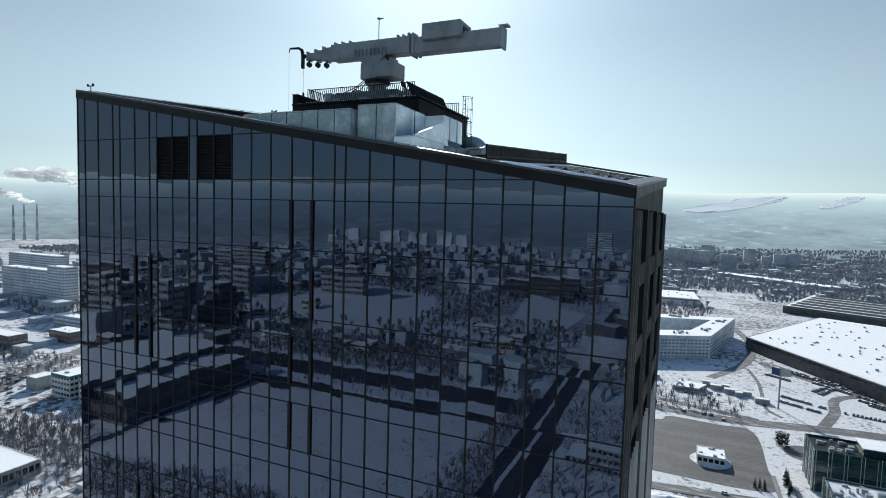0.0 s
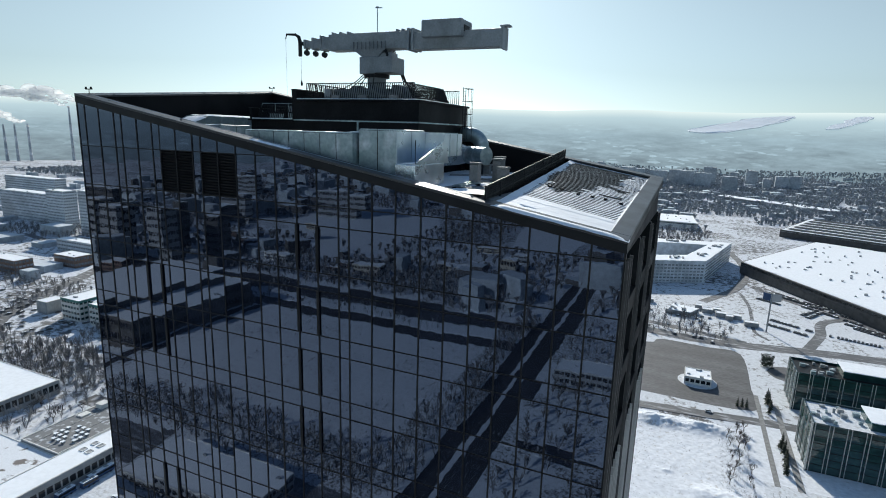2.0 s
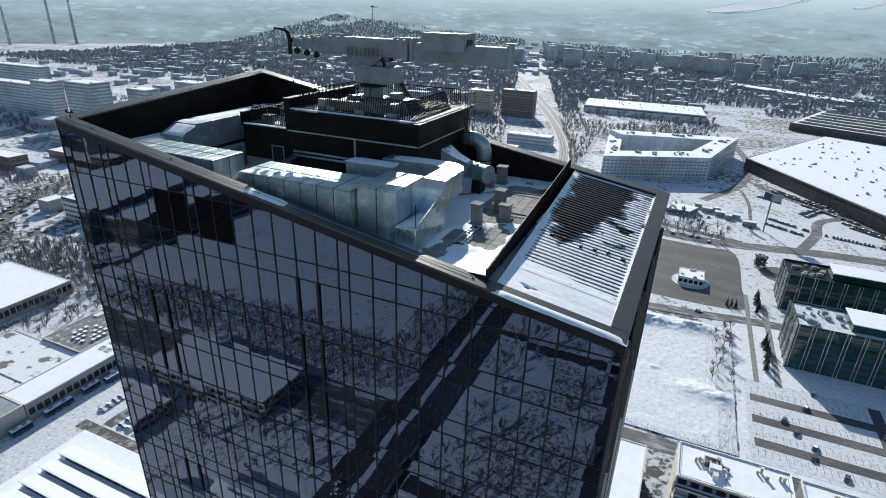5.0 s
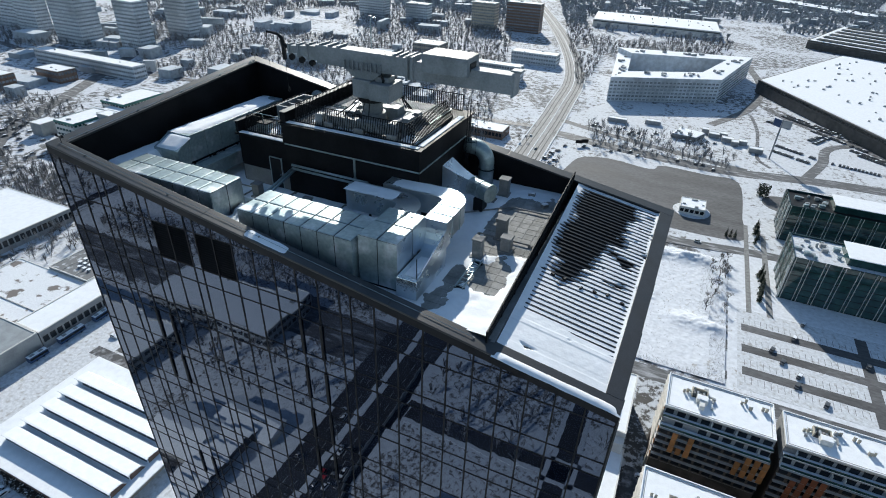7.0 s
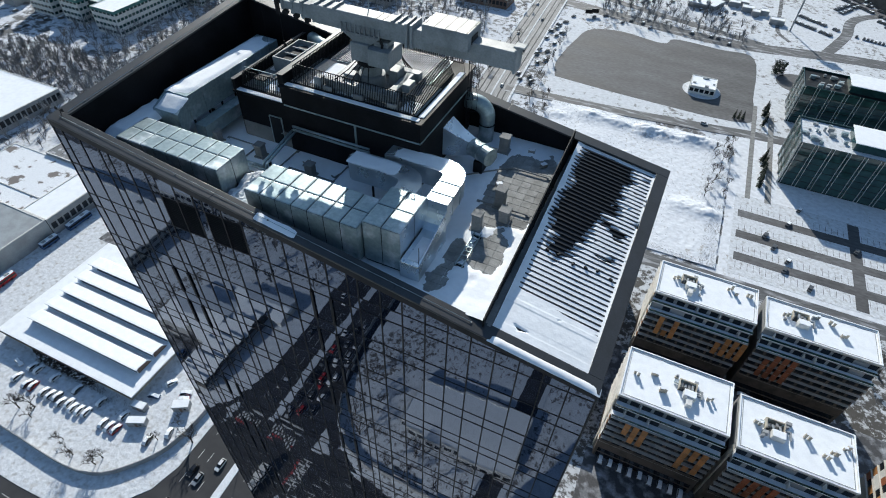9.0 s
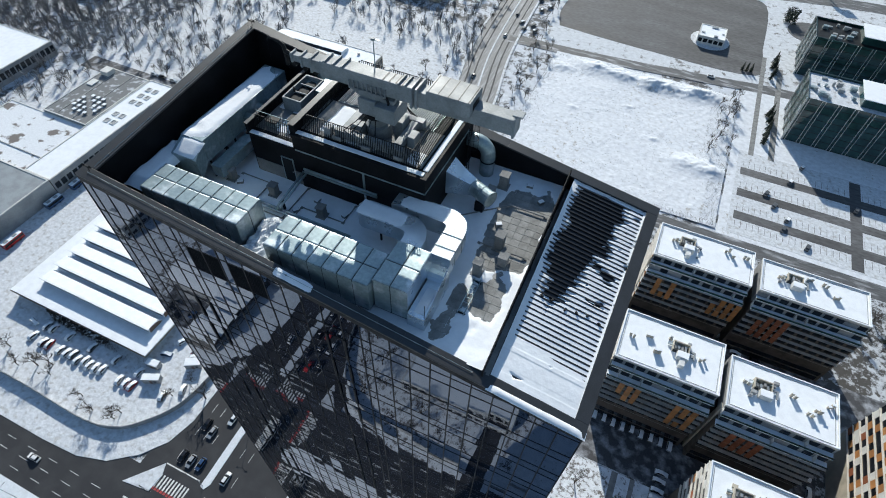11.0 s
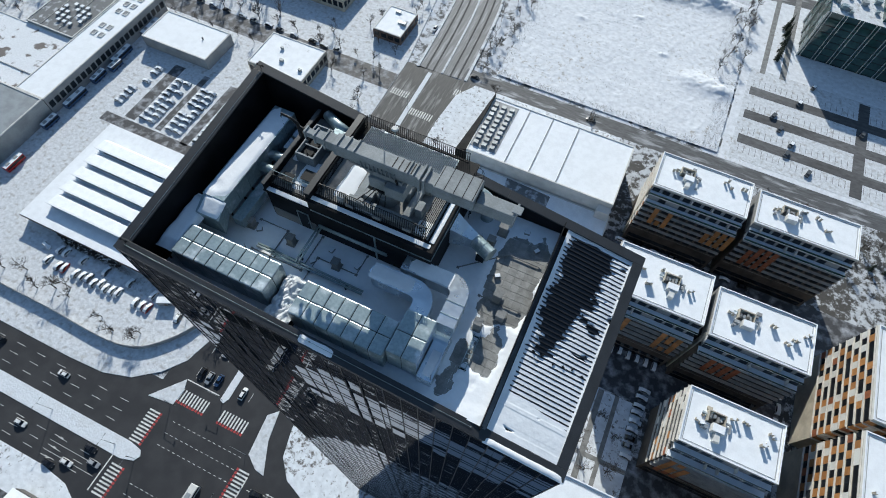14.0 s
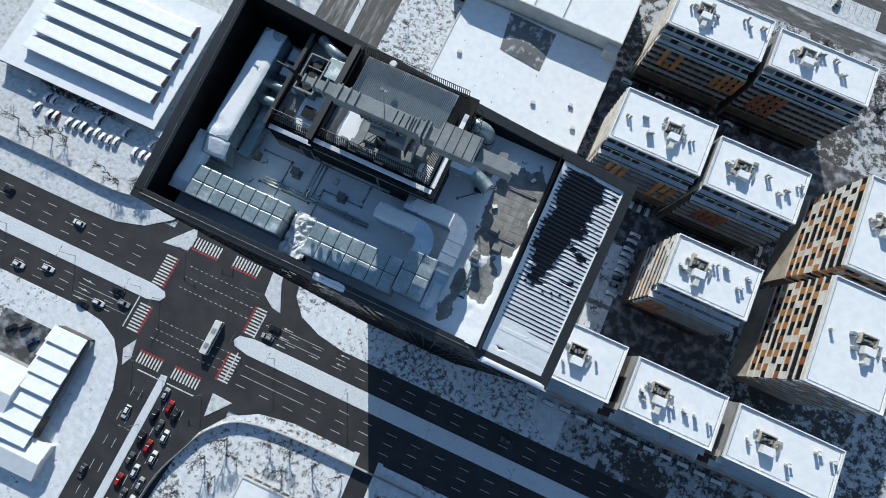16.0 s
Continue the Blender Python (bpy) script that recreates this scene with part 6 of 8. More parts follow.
flat_block("kiosk", -95, 186, -80, 205, 5, BROWN, "brown flat-roofed kiosk beside bare trees", "kiosk", bands=1, lumps=3)
rowsheds = thing("row_of_sheds", "row of low sheds with stepped snowy roofs", "sheds")
part("wall", Geo().box(-94, -82, 0, -82.5, -44, 4.2), DARKWALL, rowsheds)
for k in range(7):
    ya = -44.2 - k * 5.4
    lift = (0, .15, .1, .3, .1, .2, 0)[k]
    part("roof", Geo().loft([[(-94.6, ya, 4.6 + lift), (-82.4, ya, 4.3 + lift), (-82.4, ya, 4.5 + lift), (-94.6, ya, 4.85 + lift)], [(-94.6, ya - 5.2, 5.6 + lift), (-82.2, ya - 5.2, 5.3 + lift), (-82.2, ya - 5.2, 5.5 + lift), (-94.6, ya - 5.2, 5.85 + lift)]]), SNOW_ROOF, rowsheds)
    part("door", Geo().box(-82.52, ya - 4.2, .2, -82.4, ya - 1.4, 3.2), BROWN, rowsheds)
part("ledge", Geo().box(-82.5, -71, 2.6, -81.2, -44.5, 2.8), SHEET, rowsheds)
cross = thing("gabled_shed", "broad shed with a shallow gabled snowy roof", "shed", group="gabled sheds")
part("wall", Geo().box(-118, -78, 0, -94.2, -60.4, 5), GREYWALL, cross)
part("roof", Geo().loft([[(-118.4, -60, 5), (-118.4, -69, 7.2), (-118.4, -78.4, 5), (-118.4, -69, 4.9)], [(-93.8, -60, 5), (-93.8, -69, 7.2), (-93.8, -78.4, 5), (-93.8, -69, 4.9)]]), SNOW_ROOF, cross)
low = thing("gabled_shed", "long low shed with a snowy ridge roof", "shed", group="gabled sheds")
part("wall", Geo().box(-100, -90, 0, -76, -79, 3.5), WHITE, low)
part("roof", Geo().loft([[(-100.4, -78.6, 3.5), (-100.4, -84.5, 5), (-100.4, -90.4, 3.5)], [(-75.6, -78.6, 3.5), (-75.6, -84.5, 5), (-75.6, -90.4, 3.5)]]), SNOW_ROOF, low)
flat_block("store", -350, 112, -290, 160, 8, GREYWALL, "broad store hall with a clean snowy roof", "store", bands=1)
for x0, y0, x1, y1, h, wl in ((-320, 60, -285, 78, 5, BROWN), (-430, 120, -400, 140, 6, BROWN), (-480, 150, -452, 166, 7, GREYWALL), (-340, 20, -300, 40, 6, GREYWALL), (-420, 30, -380, 60, 7, SHEET), (-230, 300, -180, 318, 8, GREYWALL), (-160, 320, -120, 340, 6, BEIGE), (-240, 380, -190, 400, 9, GREYWALL), (-150, 420, -105, 440, 7, BROWN), (-280, 430, -230, 446, 8, GREYWALL)):
    flat_block("workshop", x0, y0, x1, y1, h, wl, "low workshop with a snowy flat roof", "workshop", group="workshops", bands=1, lumps=3)
flat_block("pavilion", -15, -82, 26, -61, 4, GREYWALL, "low pavilion with a snowy roof among bare trees", "pavilion", bands=1)

# green glass offices
def glass_office(x0, y0, x1, y1, h, seed):
    b = thing("glass_office", "dark green glass office block with plant on the roof", "office block", group="glass office blocks")
    part("body", Geo().box(x0, y0, 0, x1, y1, h), GREEN_GLASS, b)
    for k in range(int(h / 3.7) + 1):
        part("floor_band", Geo().box(x0 - .08, y0 - .08, k * 3.7 + .2, x1 + .08, y1 + .08, k * 3.7 + .5), FRAME, b)
    n = int((x1 - x0) / 7)
    for k in range(n + 1):
        x = x0 + (x1 - x0) * k / n
        for s in (-.8, .8):
            part("pilaster", Geo().box(x + s - .14, y0 - .6, 0, x + s + .14, y0 - .1, h + 1.2), FIN, b)
    for k in range(4):
        y = y0 + (y1 - y0) * k / 3
        part("pilaster", Geo().box(x0 - .6, y - .14, 0, x0 - .1, y + .14, h + 1.2), FIN, b)
    part("roof", Geo().box(x0 + .4, y0 + .4, h, x1 - .4, y1 - .4, h + .15), SNOW_DIRTY, b)
    part("parapet", Geo().box(x0, y0, h, x1, y0 + .3, h + 1.3).box(x0, y1 - .3, h, x1, y1, h + 1.3).box(x0, y0 + .3, h, x0 + .3, y1 - .3, h + 1.3), GREEN_GLASS, b)
    r = random.Random(seed)
    part("penthouse", Geo().box(x0 + 24, y0 + 6, h, x1 - 6, y1 - 4, h + 4.2), GREEN_GLASS, b)
    part("penthouse_roof", Geo().box(x0 + 23.6, y0 + 5.6, h + 4.2, x1 - 5.6, y1 - 3.6, h + 4.6), SNOW_ROOF, b)
    for k in range(16):
        x, y, s = r.uniform(x0 + 2, x0 + 22), r.uniform(y0 + 2, y1 - 2), r.uniform(.5, 1.5)
        part("roof_unit", Geo().box(x - s, y - s * .7, h + .1, x + s, y + s * .7, h + r.uniform(.9, 2.4)), r.choice((SHEET, STEEL, GREYWALL)), b)


glass_office(102, 272, 190, 300, 24.2, 5)
glass_office(105.5, 342, 196, 368, 22.5, 6)
flat_block("petrol_station", 46, 350, 62, 366, 5, WHITE, "white petrol station pavilion on the car park", "petrol station", bands=1, lumps=5)
solid("traffic_island", Geo().prism(arc(54, 357, 12, 0, 360, 24)[:-1], 0, .2), SNOW_DIRTY, "oval snowy island round the pavilion", "traffic island", kind="structure")

# angled office with a court
crt = thing("court_office", "pale angled office building round a court", "office building")
OUT = [(-45, 588), (62, 640), (95, 780), (-62, 745)]
INN = [(-33, 622), (42, 664), (66, 748), (-42, 720)]
for k in range(4):
    a, b, c, d = OUT[k], OUT[(k + 1) % 4], INN[(k + 1) % 4], INN[k]
    h = 25 if k != 3 else 19
    part("wing", Geo().prism([a, b, c, d], 0, h), PALEWALL, crt)
    part("roof_snow", Geo().prism([a, b, c, d], h + .02, h + .3), SNOW_ROOF, crt)
    L = math.hypot(b[0] - a[0], b[1] - a[1])
    ux, uy = (b[0] - a[0]) / L, (b[1] - a[1]) / L
    for f in range(int(h / 3.6)):
        strip = Geo()
        for j in range(int(L / 4.2)):
            px, py = a[0] + ux * (j * 4.2 + 2.4), a[1] + uy * (j * 4.2 + 2.4)
            if k < 2:
                strip.obox(px, py, f * 3.6 + 1.2, f * 3.6 + 2.9, 2.8, .3, math.atan2(uy, ux))
        if k < 2:
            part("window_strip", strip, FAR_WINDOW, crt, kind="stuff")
    rr = random.Random(k)
    for j in range(9):
        t, s = rr.uniform(.05, .95), rr.uniform(.3, .7)
        px, py = (a[0] * (1 - t) + b[0] * t) * (1 - s) + (d[0] * (1 - t) + c[0] * t) * s, (a[1] * (1 - t) + b[1] * t) * (1 - s) + (d[1] * (1 - t) + c[1] * t) * s
        part("roof_unit", Geo().obox(px, py, h + .2, h + rr.uniform(1.4, 3), rr.uniform(2, 6), rr.uniform(1.5, 3.5), rr.uniform(0, 3)), SHEET, crt)


def big_hall(name, pts, h, wall, label, category, seed, dots=40, strips=0):
    b = thing(name, label, category)
    part("wall", Geo().prism(pts, 0, h), wall, b)
    part("roof", Geo().prism([((x - sum(p[0] for p in pts) / len(pts)) * .985 + sum(p[0] for p in pts) / len(pts), (y - sum(p[1] for p in pts) / len(pts)) * .985 + sum(p[1] for p in pts) / len(pts)) for x, y in pts], h, h + .4), SNOW_ROOF, b)
    part("fascia", Geo().prism(pts, h - 3.2, h - 1.6).prism([(x * 1.0, y) for x, y in pts], h - 3.2, h - 1.6), GREYWALL, b)
    r = random.Random(seed)
    a, bb, c, d = pts[:4]

    def at(u, v):
        return ((a[0] * (1 - u) + bb[0] * u) * (1 - v) + (d[0] * (1 - u) + c[0] * u) * v, (a[1] * (1 - u) + bb[1] * u) * (1 - v) + (d[1] * (1 - u) + c[1] * u) * v)
    yaw = math.atan2(bb[1] - a[1], bb[0] - a[0])
    for k in range(dots):
        x, y = at(r.uniform(.06, .94), r.uniform(.06, .94))
        part("roof_unit", Geo().obox(x, y, h + .3, h + r.uniform(1.0, 2.4), r.uniform(1.5, 4), r.uniform(1, 2.5), yaw), SHEET, b)
    for k in range(strips):
        v = (k + .5) / strips
        p, q = at(v, .03), at(v, .97)
        part("roof_light", ribbon([p, q], 17, h + 1.6), FRAME, b)
    return b


big_hall("shopping_hall", [(103, 715), (215, 930), (430, 815), (265, 425)], 14, DARKWALL, "huge shopping hall with a white snowy roof", "shopping hall", 3, 120)
big_hall("saw_roof_hall", [(185, 1048), (259, 1238), (560, 1090), (450, 920)], 12, DARKWALL, "large hall with dark roof light strips", "hall", 4, 8, 6)
big_hall("long_hall", [(101, 1654), (130, 1690), (370, 1470), (335, 1440)], 9, GREYWALL, "long low hall with a snowy roof", "hall", 5, 4)
big_hall("supermarket", [(-150, 1035), (-160, 1130), (50, 1140), (58, 1035)], 12, WHITE, "supermarket hall with a snowy roof", "supermarket", 6, 24)
big_hall("depot", [(28, 503), (34, 524), (56, 518), (49, 501)], 4, GREYWALL, "row of low huts with snowy roofs", "huts", 7, 6)
for x0, y0, w in ((-32, 520, 18), (2, 530, 14), (53, 531, 6), (59, 521, 9), (68, 526, 7), (70, 514, 10), (78, 508, 6), (84, 513, 7), (92, 498, 11)):
    flat_block("hut", x0, y0, x0 + w, y0 + 7, 3.6, GREYWALL, "small hut with a snowy roof", "hut", group="huts")

# white and green office complex in the west
for x0, y0, x1, y1, h, wl in ((-350, 239, -328, 306, 17, WHITE), (-384, 241, -366, 274, 17, WHITE), (-418, 241, -396, 276, 17, WHITE), (-366, 250, -350.2, 274, 15, GREEN_GLASS), (-396, 250, -384.2, 274, 15, GREEN_GLASS),
                              (-420, 276.2, -350.2, 292, 14, GREYWALL), (-396, 262, -352, 273, 20, GREYWALL), (-432, 293, -404, 335, 17, WHITE), (-384, 300, -354, 345, 17, WHITE), (-346, 308, -318, 330, 15, WHITE), (-450, 240, -437, 256, 10, SHEET)):
    o = flat_block("office_wing", x0, y0, x1, y1, h, wl, "white office wing with green fascia and snowy roof", "office wing", bands=4 if wl is WHITE else 0, glass_mat=GREEN_GLASS, group="office complex wings", lumps=2 if h > 16 else 0)
    if wl is WHITE:
        part("fascia", border(-abs(x1 - x0) / 2 - .3, -abs(y1 - y0) / 2 - .3, abs(x1 - x0) / 2 + .3, abs(y1 - y0) / 2 + .3, h - 1.4, h + .5, .28), TEAL, o)
for x0, y0, x1, y1, h, w in ((-835, 480, -795, 500, 56, PALEWALL), (-745, 470, -695, 500, 62, PALEWALL), (-650, 490, -615, 512, 58, PALEWALL), (-660, 575, -620, 600, 58, PALEWALL), (-980, 495, -850, 515, 46, PALEWALL),
                             (-1240, 640, -1080, 662, 46, PALEWALL), (-530, 875, -480, 895, 42, PALEWALL), (-440, 880, -400, 900, 30, PALEWALL), (-325, 895, -285, 915, 40, BEIGE), (-268, 905, -212, 925, 44, BROWN), (-600, 345, -565, 365, 12, BROWN), (-640, 300, -590, 318, 14, BROWN), (-672, 392, -512, 408, 14, PALEWALL), (-330, 560, -240, 575, 14, BEIGE), (-240, 610, -150, 626, 16, PALEWALL), (-190, 700, -130, 720, 14, PALEWALL), (-330, 690, -290, 720, 10, BEIGE)):
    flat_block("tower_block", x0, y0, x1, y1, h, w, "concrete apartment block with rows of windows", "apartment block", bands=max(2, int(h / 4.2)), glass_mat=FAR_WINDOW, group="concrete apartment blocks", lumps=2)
# across the boulevard, seen in the mirror glass
for x0, y0, x1, y1, h, w in ((-436, -344, -345, -213, 26, DARKWALL), (-345, -340, -313, -225, 20, DARKWALL), (-30, -330, 40, -310, 9, GREYWALL), (-600, -430, -575, -405, 62, GREYWALL), (-555, -470, -530, -445, 58, DARKWALL), (-520, -430, -498, -408, 64, GREYWALL), (-500, -490, -475, -465, 55, DARKWALL), (-690, -470, -660, -440, 60, GREYWALL), (-330, -2215, -230, -2190, 88, PALEWALL), (90, -260, 170, -235, 26, GREYWALL), (40, -150, 110, -125, 14, DARKWALL),
                             (-700, -700, -640, -680, 50, GREYWALL), (-560, -800, -480, -780, 50, GREYWALL), (-900, -600, -820, -580, 52, DARKWALL), (-1000, -1000, -880, -980, 48, GREYWALL), (-260, -960, -140, -935, 45, DARKWALL), (-40, -1000, 60, -975, 52, GREYWALL), (150, -800, 230, -780, 40, DARKWALL), (-180, -150, -110, -120, 8, SHEET), (-230, -110, -150, -70, 7, SHEET)):
    flat_block("tower_block", x0, y0, x1, y1, h, w, "concrete apartment block with rows of windows", "apartment block", bands=max(2, int(h / 9)), group="concrete apartment blocks", lumps=2)
solid("snow_field", Geo().grid(linspace(-298, -92, 60), linspace(-340, -197, 50), lambda x, y: 0.2 + 0.5 * abs(noise.noise(Vector((x * .03, y * .03, 2))))), FIELD,
      "open snow field across the boulevard with dark shrubs", "snow field", kind="structure", smooth=True)

sr = random.Random(31)
for k in range(46):
    x, y = sr.uniform(-640, 420), sr.uniform(-680, -110)
    if -295 < x < -30 and y > -375 or abs(x + 53) < 40 or abs(x - 22) < 25 or abs(x + 446) < 30 or -470 < x < -290 and -430 < y < -250:
        continue
    a, b = sr.uniform(14, 42), sr.uniform(10, 18)
    flat_block("house", x, y, x + a, y + b, sr.choice((7, 9, 12, 16)), sr.choice((WHITE, BEIGE, GREYWALL, BROWN)), "southern town house with a snowy flat roof", "house", group="southern houses", bands=2)
tufts = Geo()
for k in range(1500):
    x, y, l, a = sr.uniform(-296, -94), sr.uniform(-338, -199), sr.uniform(.6, 2.6), sr.uniform(0, 6.28)
    if noise.noise(Vector((x * .03, y * .03, 44))) > .12 or k % 9 == 0:
        for q in range(3):
            a += 2
            tufts.poly([(x - .12, y, 0), (x + .12, y + .1, 0), (x + math.cos(a) * l * .6, y + math.sin(a) * l * .6, l)])
for pts in ([(-586, -694), (-604, -897), (-426, -974), (-292, -706), (-353, -537)], [(-219, -942), (-100, -828), (-106, -687), (-180, -720)]):
    solid("snow_field", Geo().prism(pts, -.2, .34), FIELD, "wide white field between the southern woods", "snow field", kind="structure")
for k in range(9):
    x = -1650 + k * 92 + sr.uniform(-20, 20)
    flat_block("tower_block", x, -2300 - 40 * (k % 2), x + sr.uniform(40, 70), -2282 - 40 * (k % 2), sr.uniform(50, 66), PALEWALL, "far pale apartment slab on the southern skyline", "apartment block", group="southern skyline slabs")
solid("shrubs", tufts, TWIG, "dark leafless shrubs on the southern snow field", "shrubs", kind="stuff")

# ---- far town: slabs, houses and woods ----
far_rng = np.random.RandomState(5)


def rise(x, y):
    """Height of the land: level round the tower, climbing gently far out."""
    return max(0.0, math.hypot(x, y) - 2700) * .176


def far_town(n, box, hmin, hmax, smin, smax, wall, label, keep):
    gw, gr = Geo(), Geo()
    k = 0
    while k < n:
        x, y = far_rng.uniform(box[0], box[1]), far_rng.uniform(box[2], box[3])
        if not keep(x, y):
            continue
        h, a, b, t = far_rng.uniform(hmin, hmax), far_rng.uniform(smin, smax), far_rng.uniform(smin * .5, smax * .6), far_rng.choice((0.1, 1.67, 0.5)) + far_rng.uniform(-.1, .1)
        u = rise(x, y)
        gw.obox(x, y, u - 5 * (u > 0) - .3, u + h, a, b, t)
        gr.obox(x, y, u + h, u + h + .5, a * .98, b * .97, t)
        k += 1
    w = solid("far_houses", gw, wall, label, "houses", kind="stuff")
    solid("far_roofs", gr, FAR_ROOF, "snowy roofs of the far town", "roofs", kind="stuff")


def outer(x, y):
    if y > 0:
        near = (-210 < x < 330 and y < 760) or (x < -190 and x > -560 and y < 420) or (abs(x + .28 * y - 30) < 90 and y < 1500) or (90 < x < 580 and y < 1300) or (-180 < x < 120 and y < 1180)
        return not near
    return (y < -430 or (x < -460) or x > 200) and not (-610 < x < -95 and -980 < y < -530)


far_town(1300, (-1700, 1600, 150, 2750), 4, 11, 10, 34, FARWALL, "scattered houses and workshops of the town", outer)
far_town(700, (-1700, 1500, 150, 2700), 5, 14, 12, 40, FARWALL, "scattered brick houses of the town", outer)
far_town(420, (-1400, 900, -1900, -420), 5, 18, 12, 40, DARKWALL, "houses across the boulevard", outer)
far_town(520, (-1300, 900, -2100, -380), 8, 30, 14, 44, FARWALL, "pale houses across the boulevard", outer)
slab_rng = random.Random(3)
for k in range(34):
    x, y = -1050 + k * 42 + slab_rng.uniform(-12, 12), 1950 + slab_rng.uniform(-90, 160) + (0 if k % 3 else 160)
    h = slab_rng.uniform(38, 66)
    flat_block("tower_block", x, y, x + slab_rng.uniform(22, 60), y + 16, h, FARWALL, "far grey apartment slab with haze in its colour", "apartment block", group="far apartment slabs", bands=0)


def woods(x0, x1, y0, y1, cell, keep, hmin, hmax, seed, label, mat, blades=11, thick=.16, bias=.02):
    """Crowds of bare trees: each a vase of thin rising blades."""
    r = np.random.RandomState(seed)
    g = Geo()
    y = y0
    while y < y1:
        x = x0
        while x < x1:
            px, py = x + r.uniform(0, cell), y + r.uniform(0, cell)
            if noise.noise(Vector((px * .006, py * .006, seed))) + .35 * noise.noise(Vector((px * .03, py * .03, seed))) > bias and keep(px, py):
                h, u = r.uniform(hmin, hmax), rise(px, py)
                for q in range(blades):
                    a, f = r.uniform(0, 6.28), r.uniform(.0, .55)
                    c, d = math.cos(a), math.sin(a)
                    l = h * r.uniform(.10, .42) * (1 if q else .1)
                    w = thick * r.uniform(.6, 1.5) * (1 if q else 1.6)
                    e = r.uniform(.55, 1.0) if q else .9
                    z0, z1 = u + h * f * .9 - .2, u + h * max(e, f + .12)
                    if q:   # a fan of twigs that opens outwards
                        g.poly([(px, py, z0), (px + c * l - d * w * 2, py + d * l + c * w * 2, z1), (px + c * l + d * w * 2, py + d * l - c * w * 2, z1)])
                    else:
                        g.poly([(px - d * w, py + c * w, u - .2), (px + d * w, py - c * w, u - .2), (px, py, z1)])
            x += cell
        y += cell
    return solid("bare_woods", g, mat, label, "woods", kind="stuff")


def wood_keep(x, y):
    if abs(x + .28 * y - 45) < 45 or (-45 < x < 90 and y < 440) or (80 < x < 480 and y < 1180) or (-80 < x < 100 and 500 < y < 800) or (-165 < x < 70 and 1020 < y < 1145) or (x < -370 and y < 420) or (-210 < x < -75 and y < 170):
        return False
    return True


# Far woods in pale blue-grey: the haze sits in their base colour.
HAZE_WOODS = material("hazed_woods", (0.24, 0.265, 0.29), 0.95, vary=0.4, scale=0.02, fine=0.3, bump=0.0, second=(0.34, 0.37, 0.40))
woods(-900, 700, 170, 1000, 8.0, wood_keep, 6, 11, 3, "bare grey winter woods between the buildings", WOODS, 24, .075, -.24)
woods(-1900, 1600, 1000, 2800, 13, wood_keep, 8, 14, 4, "far winter woods greyed for haze", HAZE_WOODS, 7, 1.3, -.34)
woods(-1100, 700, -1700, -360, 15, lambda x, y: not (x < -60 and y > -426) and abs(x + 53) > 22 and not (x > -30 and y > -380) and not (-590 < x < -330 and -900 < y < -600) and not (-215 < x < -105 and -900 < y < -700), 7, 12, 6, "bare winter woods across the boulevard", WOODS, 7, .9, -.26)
woods(-420, 200, -420, -80, 9, lambda x, y: not (-310 < x < -66 and -424 < y < -131) and abs(x + 53) > 20 and not (-440 < x < -310 and -345 < y < -212) and not (x > -40 and y > -110) and not (x < -75 and y > -95), 5, 9, 8, "bare trees along the southern plots", WOODS, 10, .2, -.06)

woods(-275, -90, -196, -160, 4.6, lambda x, y: not (x < -225 and y < -185), 5, 9, 21, "dense belt of bare trees beside the southern street", WOODS, 12, .12, -2)
woods(-86, -69, -425, -160, 5.0, lambda x, y: True, 6, 10, 22, "row of bare trees along the cross street", WOODS, 12, .12, -2)
woods(-480, -70, -540, -428, 7.0, lambda x, y: True, 7, 11, 23, "bare woods behind the avenue", WOODS, 10, .2, -.35)
woods(-420, -90, -385, -363, 8.0, lambda x, y: True, 5, 8, 24, "young bare trees on the avenue median", WOODS, 10, .1, .05)
woods(-720, -262, -60, 300, 7.0, lambda x, y: not (-460 < x < -310 and 204 < y < 350) and not (-352 < x < -288 and 110 < y < 162), 5, 9, 13, "bare trees between the western plots", WOODS, 24, .07, -.26)

woods(-440, -280, 164, 204, 6.0, lambda x, y: True, 6, 11, 17, "row of bare trees before the office complex", WOODS, 24, .07, -.4)

# the far plain and low hills: haze painted as glow, paler with distance
HAZE = bpy.data.materials.new("plain_haze_glow")
HAZE.use_nodes = True
hz, hl = HAZE.node_tree.nodes, HAZE.node_tree.links
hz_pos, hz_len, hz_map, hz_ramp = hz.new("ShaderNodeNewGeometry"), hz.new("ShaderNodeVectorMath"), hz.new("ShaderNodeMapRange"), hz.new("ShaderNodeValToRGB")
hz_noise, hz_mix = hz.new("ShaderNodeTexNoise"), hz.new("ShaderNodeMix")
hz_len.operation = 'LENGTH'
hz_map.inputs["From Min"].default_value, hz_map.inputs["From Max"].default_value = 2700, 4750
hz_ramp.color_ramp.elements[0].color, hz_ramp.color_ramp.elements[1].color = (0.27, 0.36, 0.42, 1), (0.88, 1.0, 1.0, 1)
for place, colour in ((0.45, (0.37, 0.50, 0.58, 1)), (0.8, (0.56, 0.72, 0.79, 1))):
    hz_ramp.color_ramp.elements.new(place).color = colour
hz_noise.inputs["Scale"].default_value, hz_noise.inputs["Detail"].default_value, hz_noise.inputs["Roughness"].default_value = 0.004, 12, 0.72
hz_mix.data_type, hz_mix.blend_type = 'RGBA', 'MULTIPLY'
hz_mix.inputs["Factor"].default_value = 1.0
hl.new(hz_pos.outputs["Position"], hz_len.inputs[0])
hl.new(hz_len.outputs["Value"], hz_map.inputs["Value"])
hl.new(hz_map.outputs["Result"], hz_ramp.inputs["Fac"])
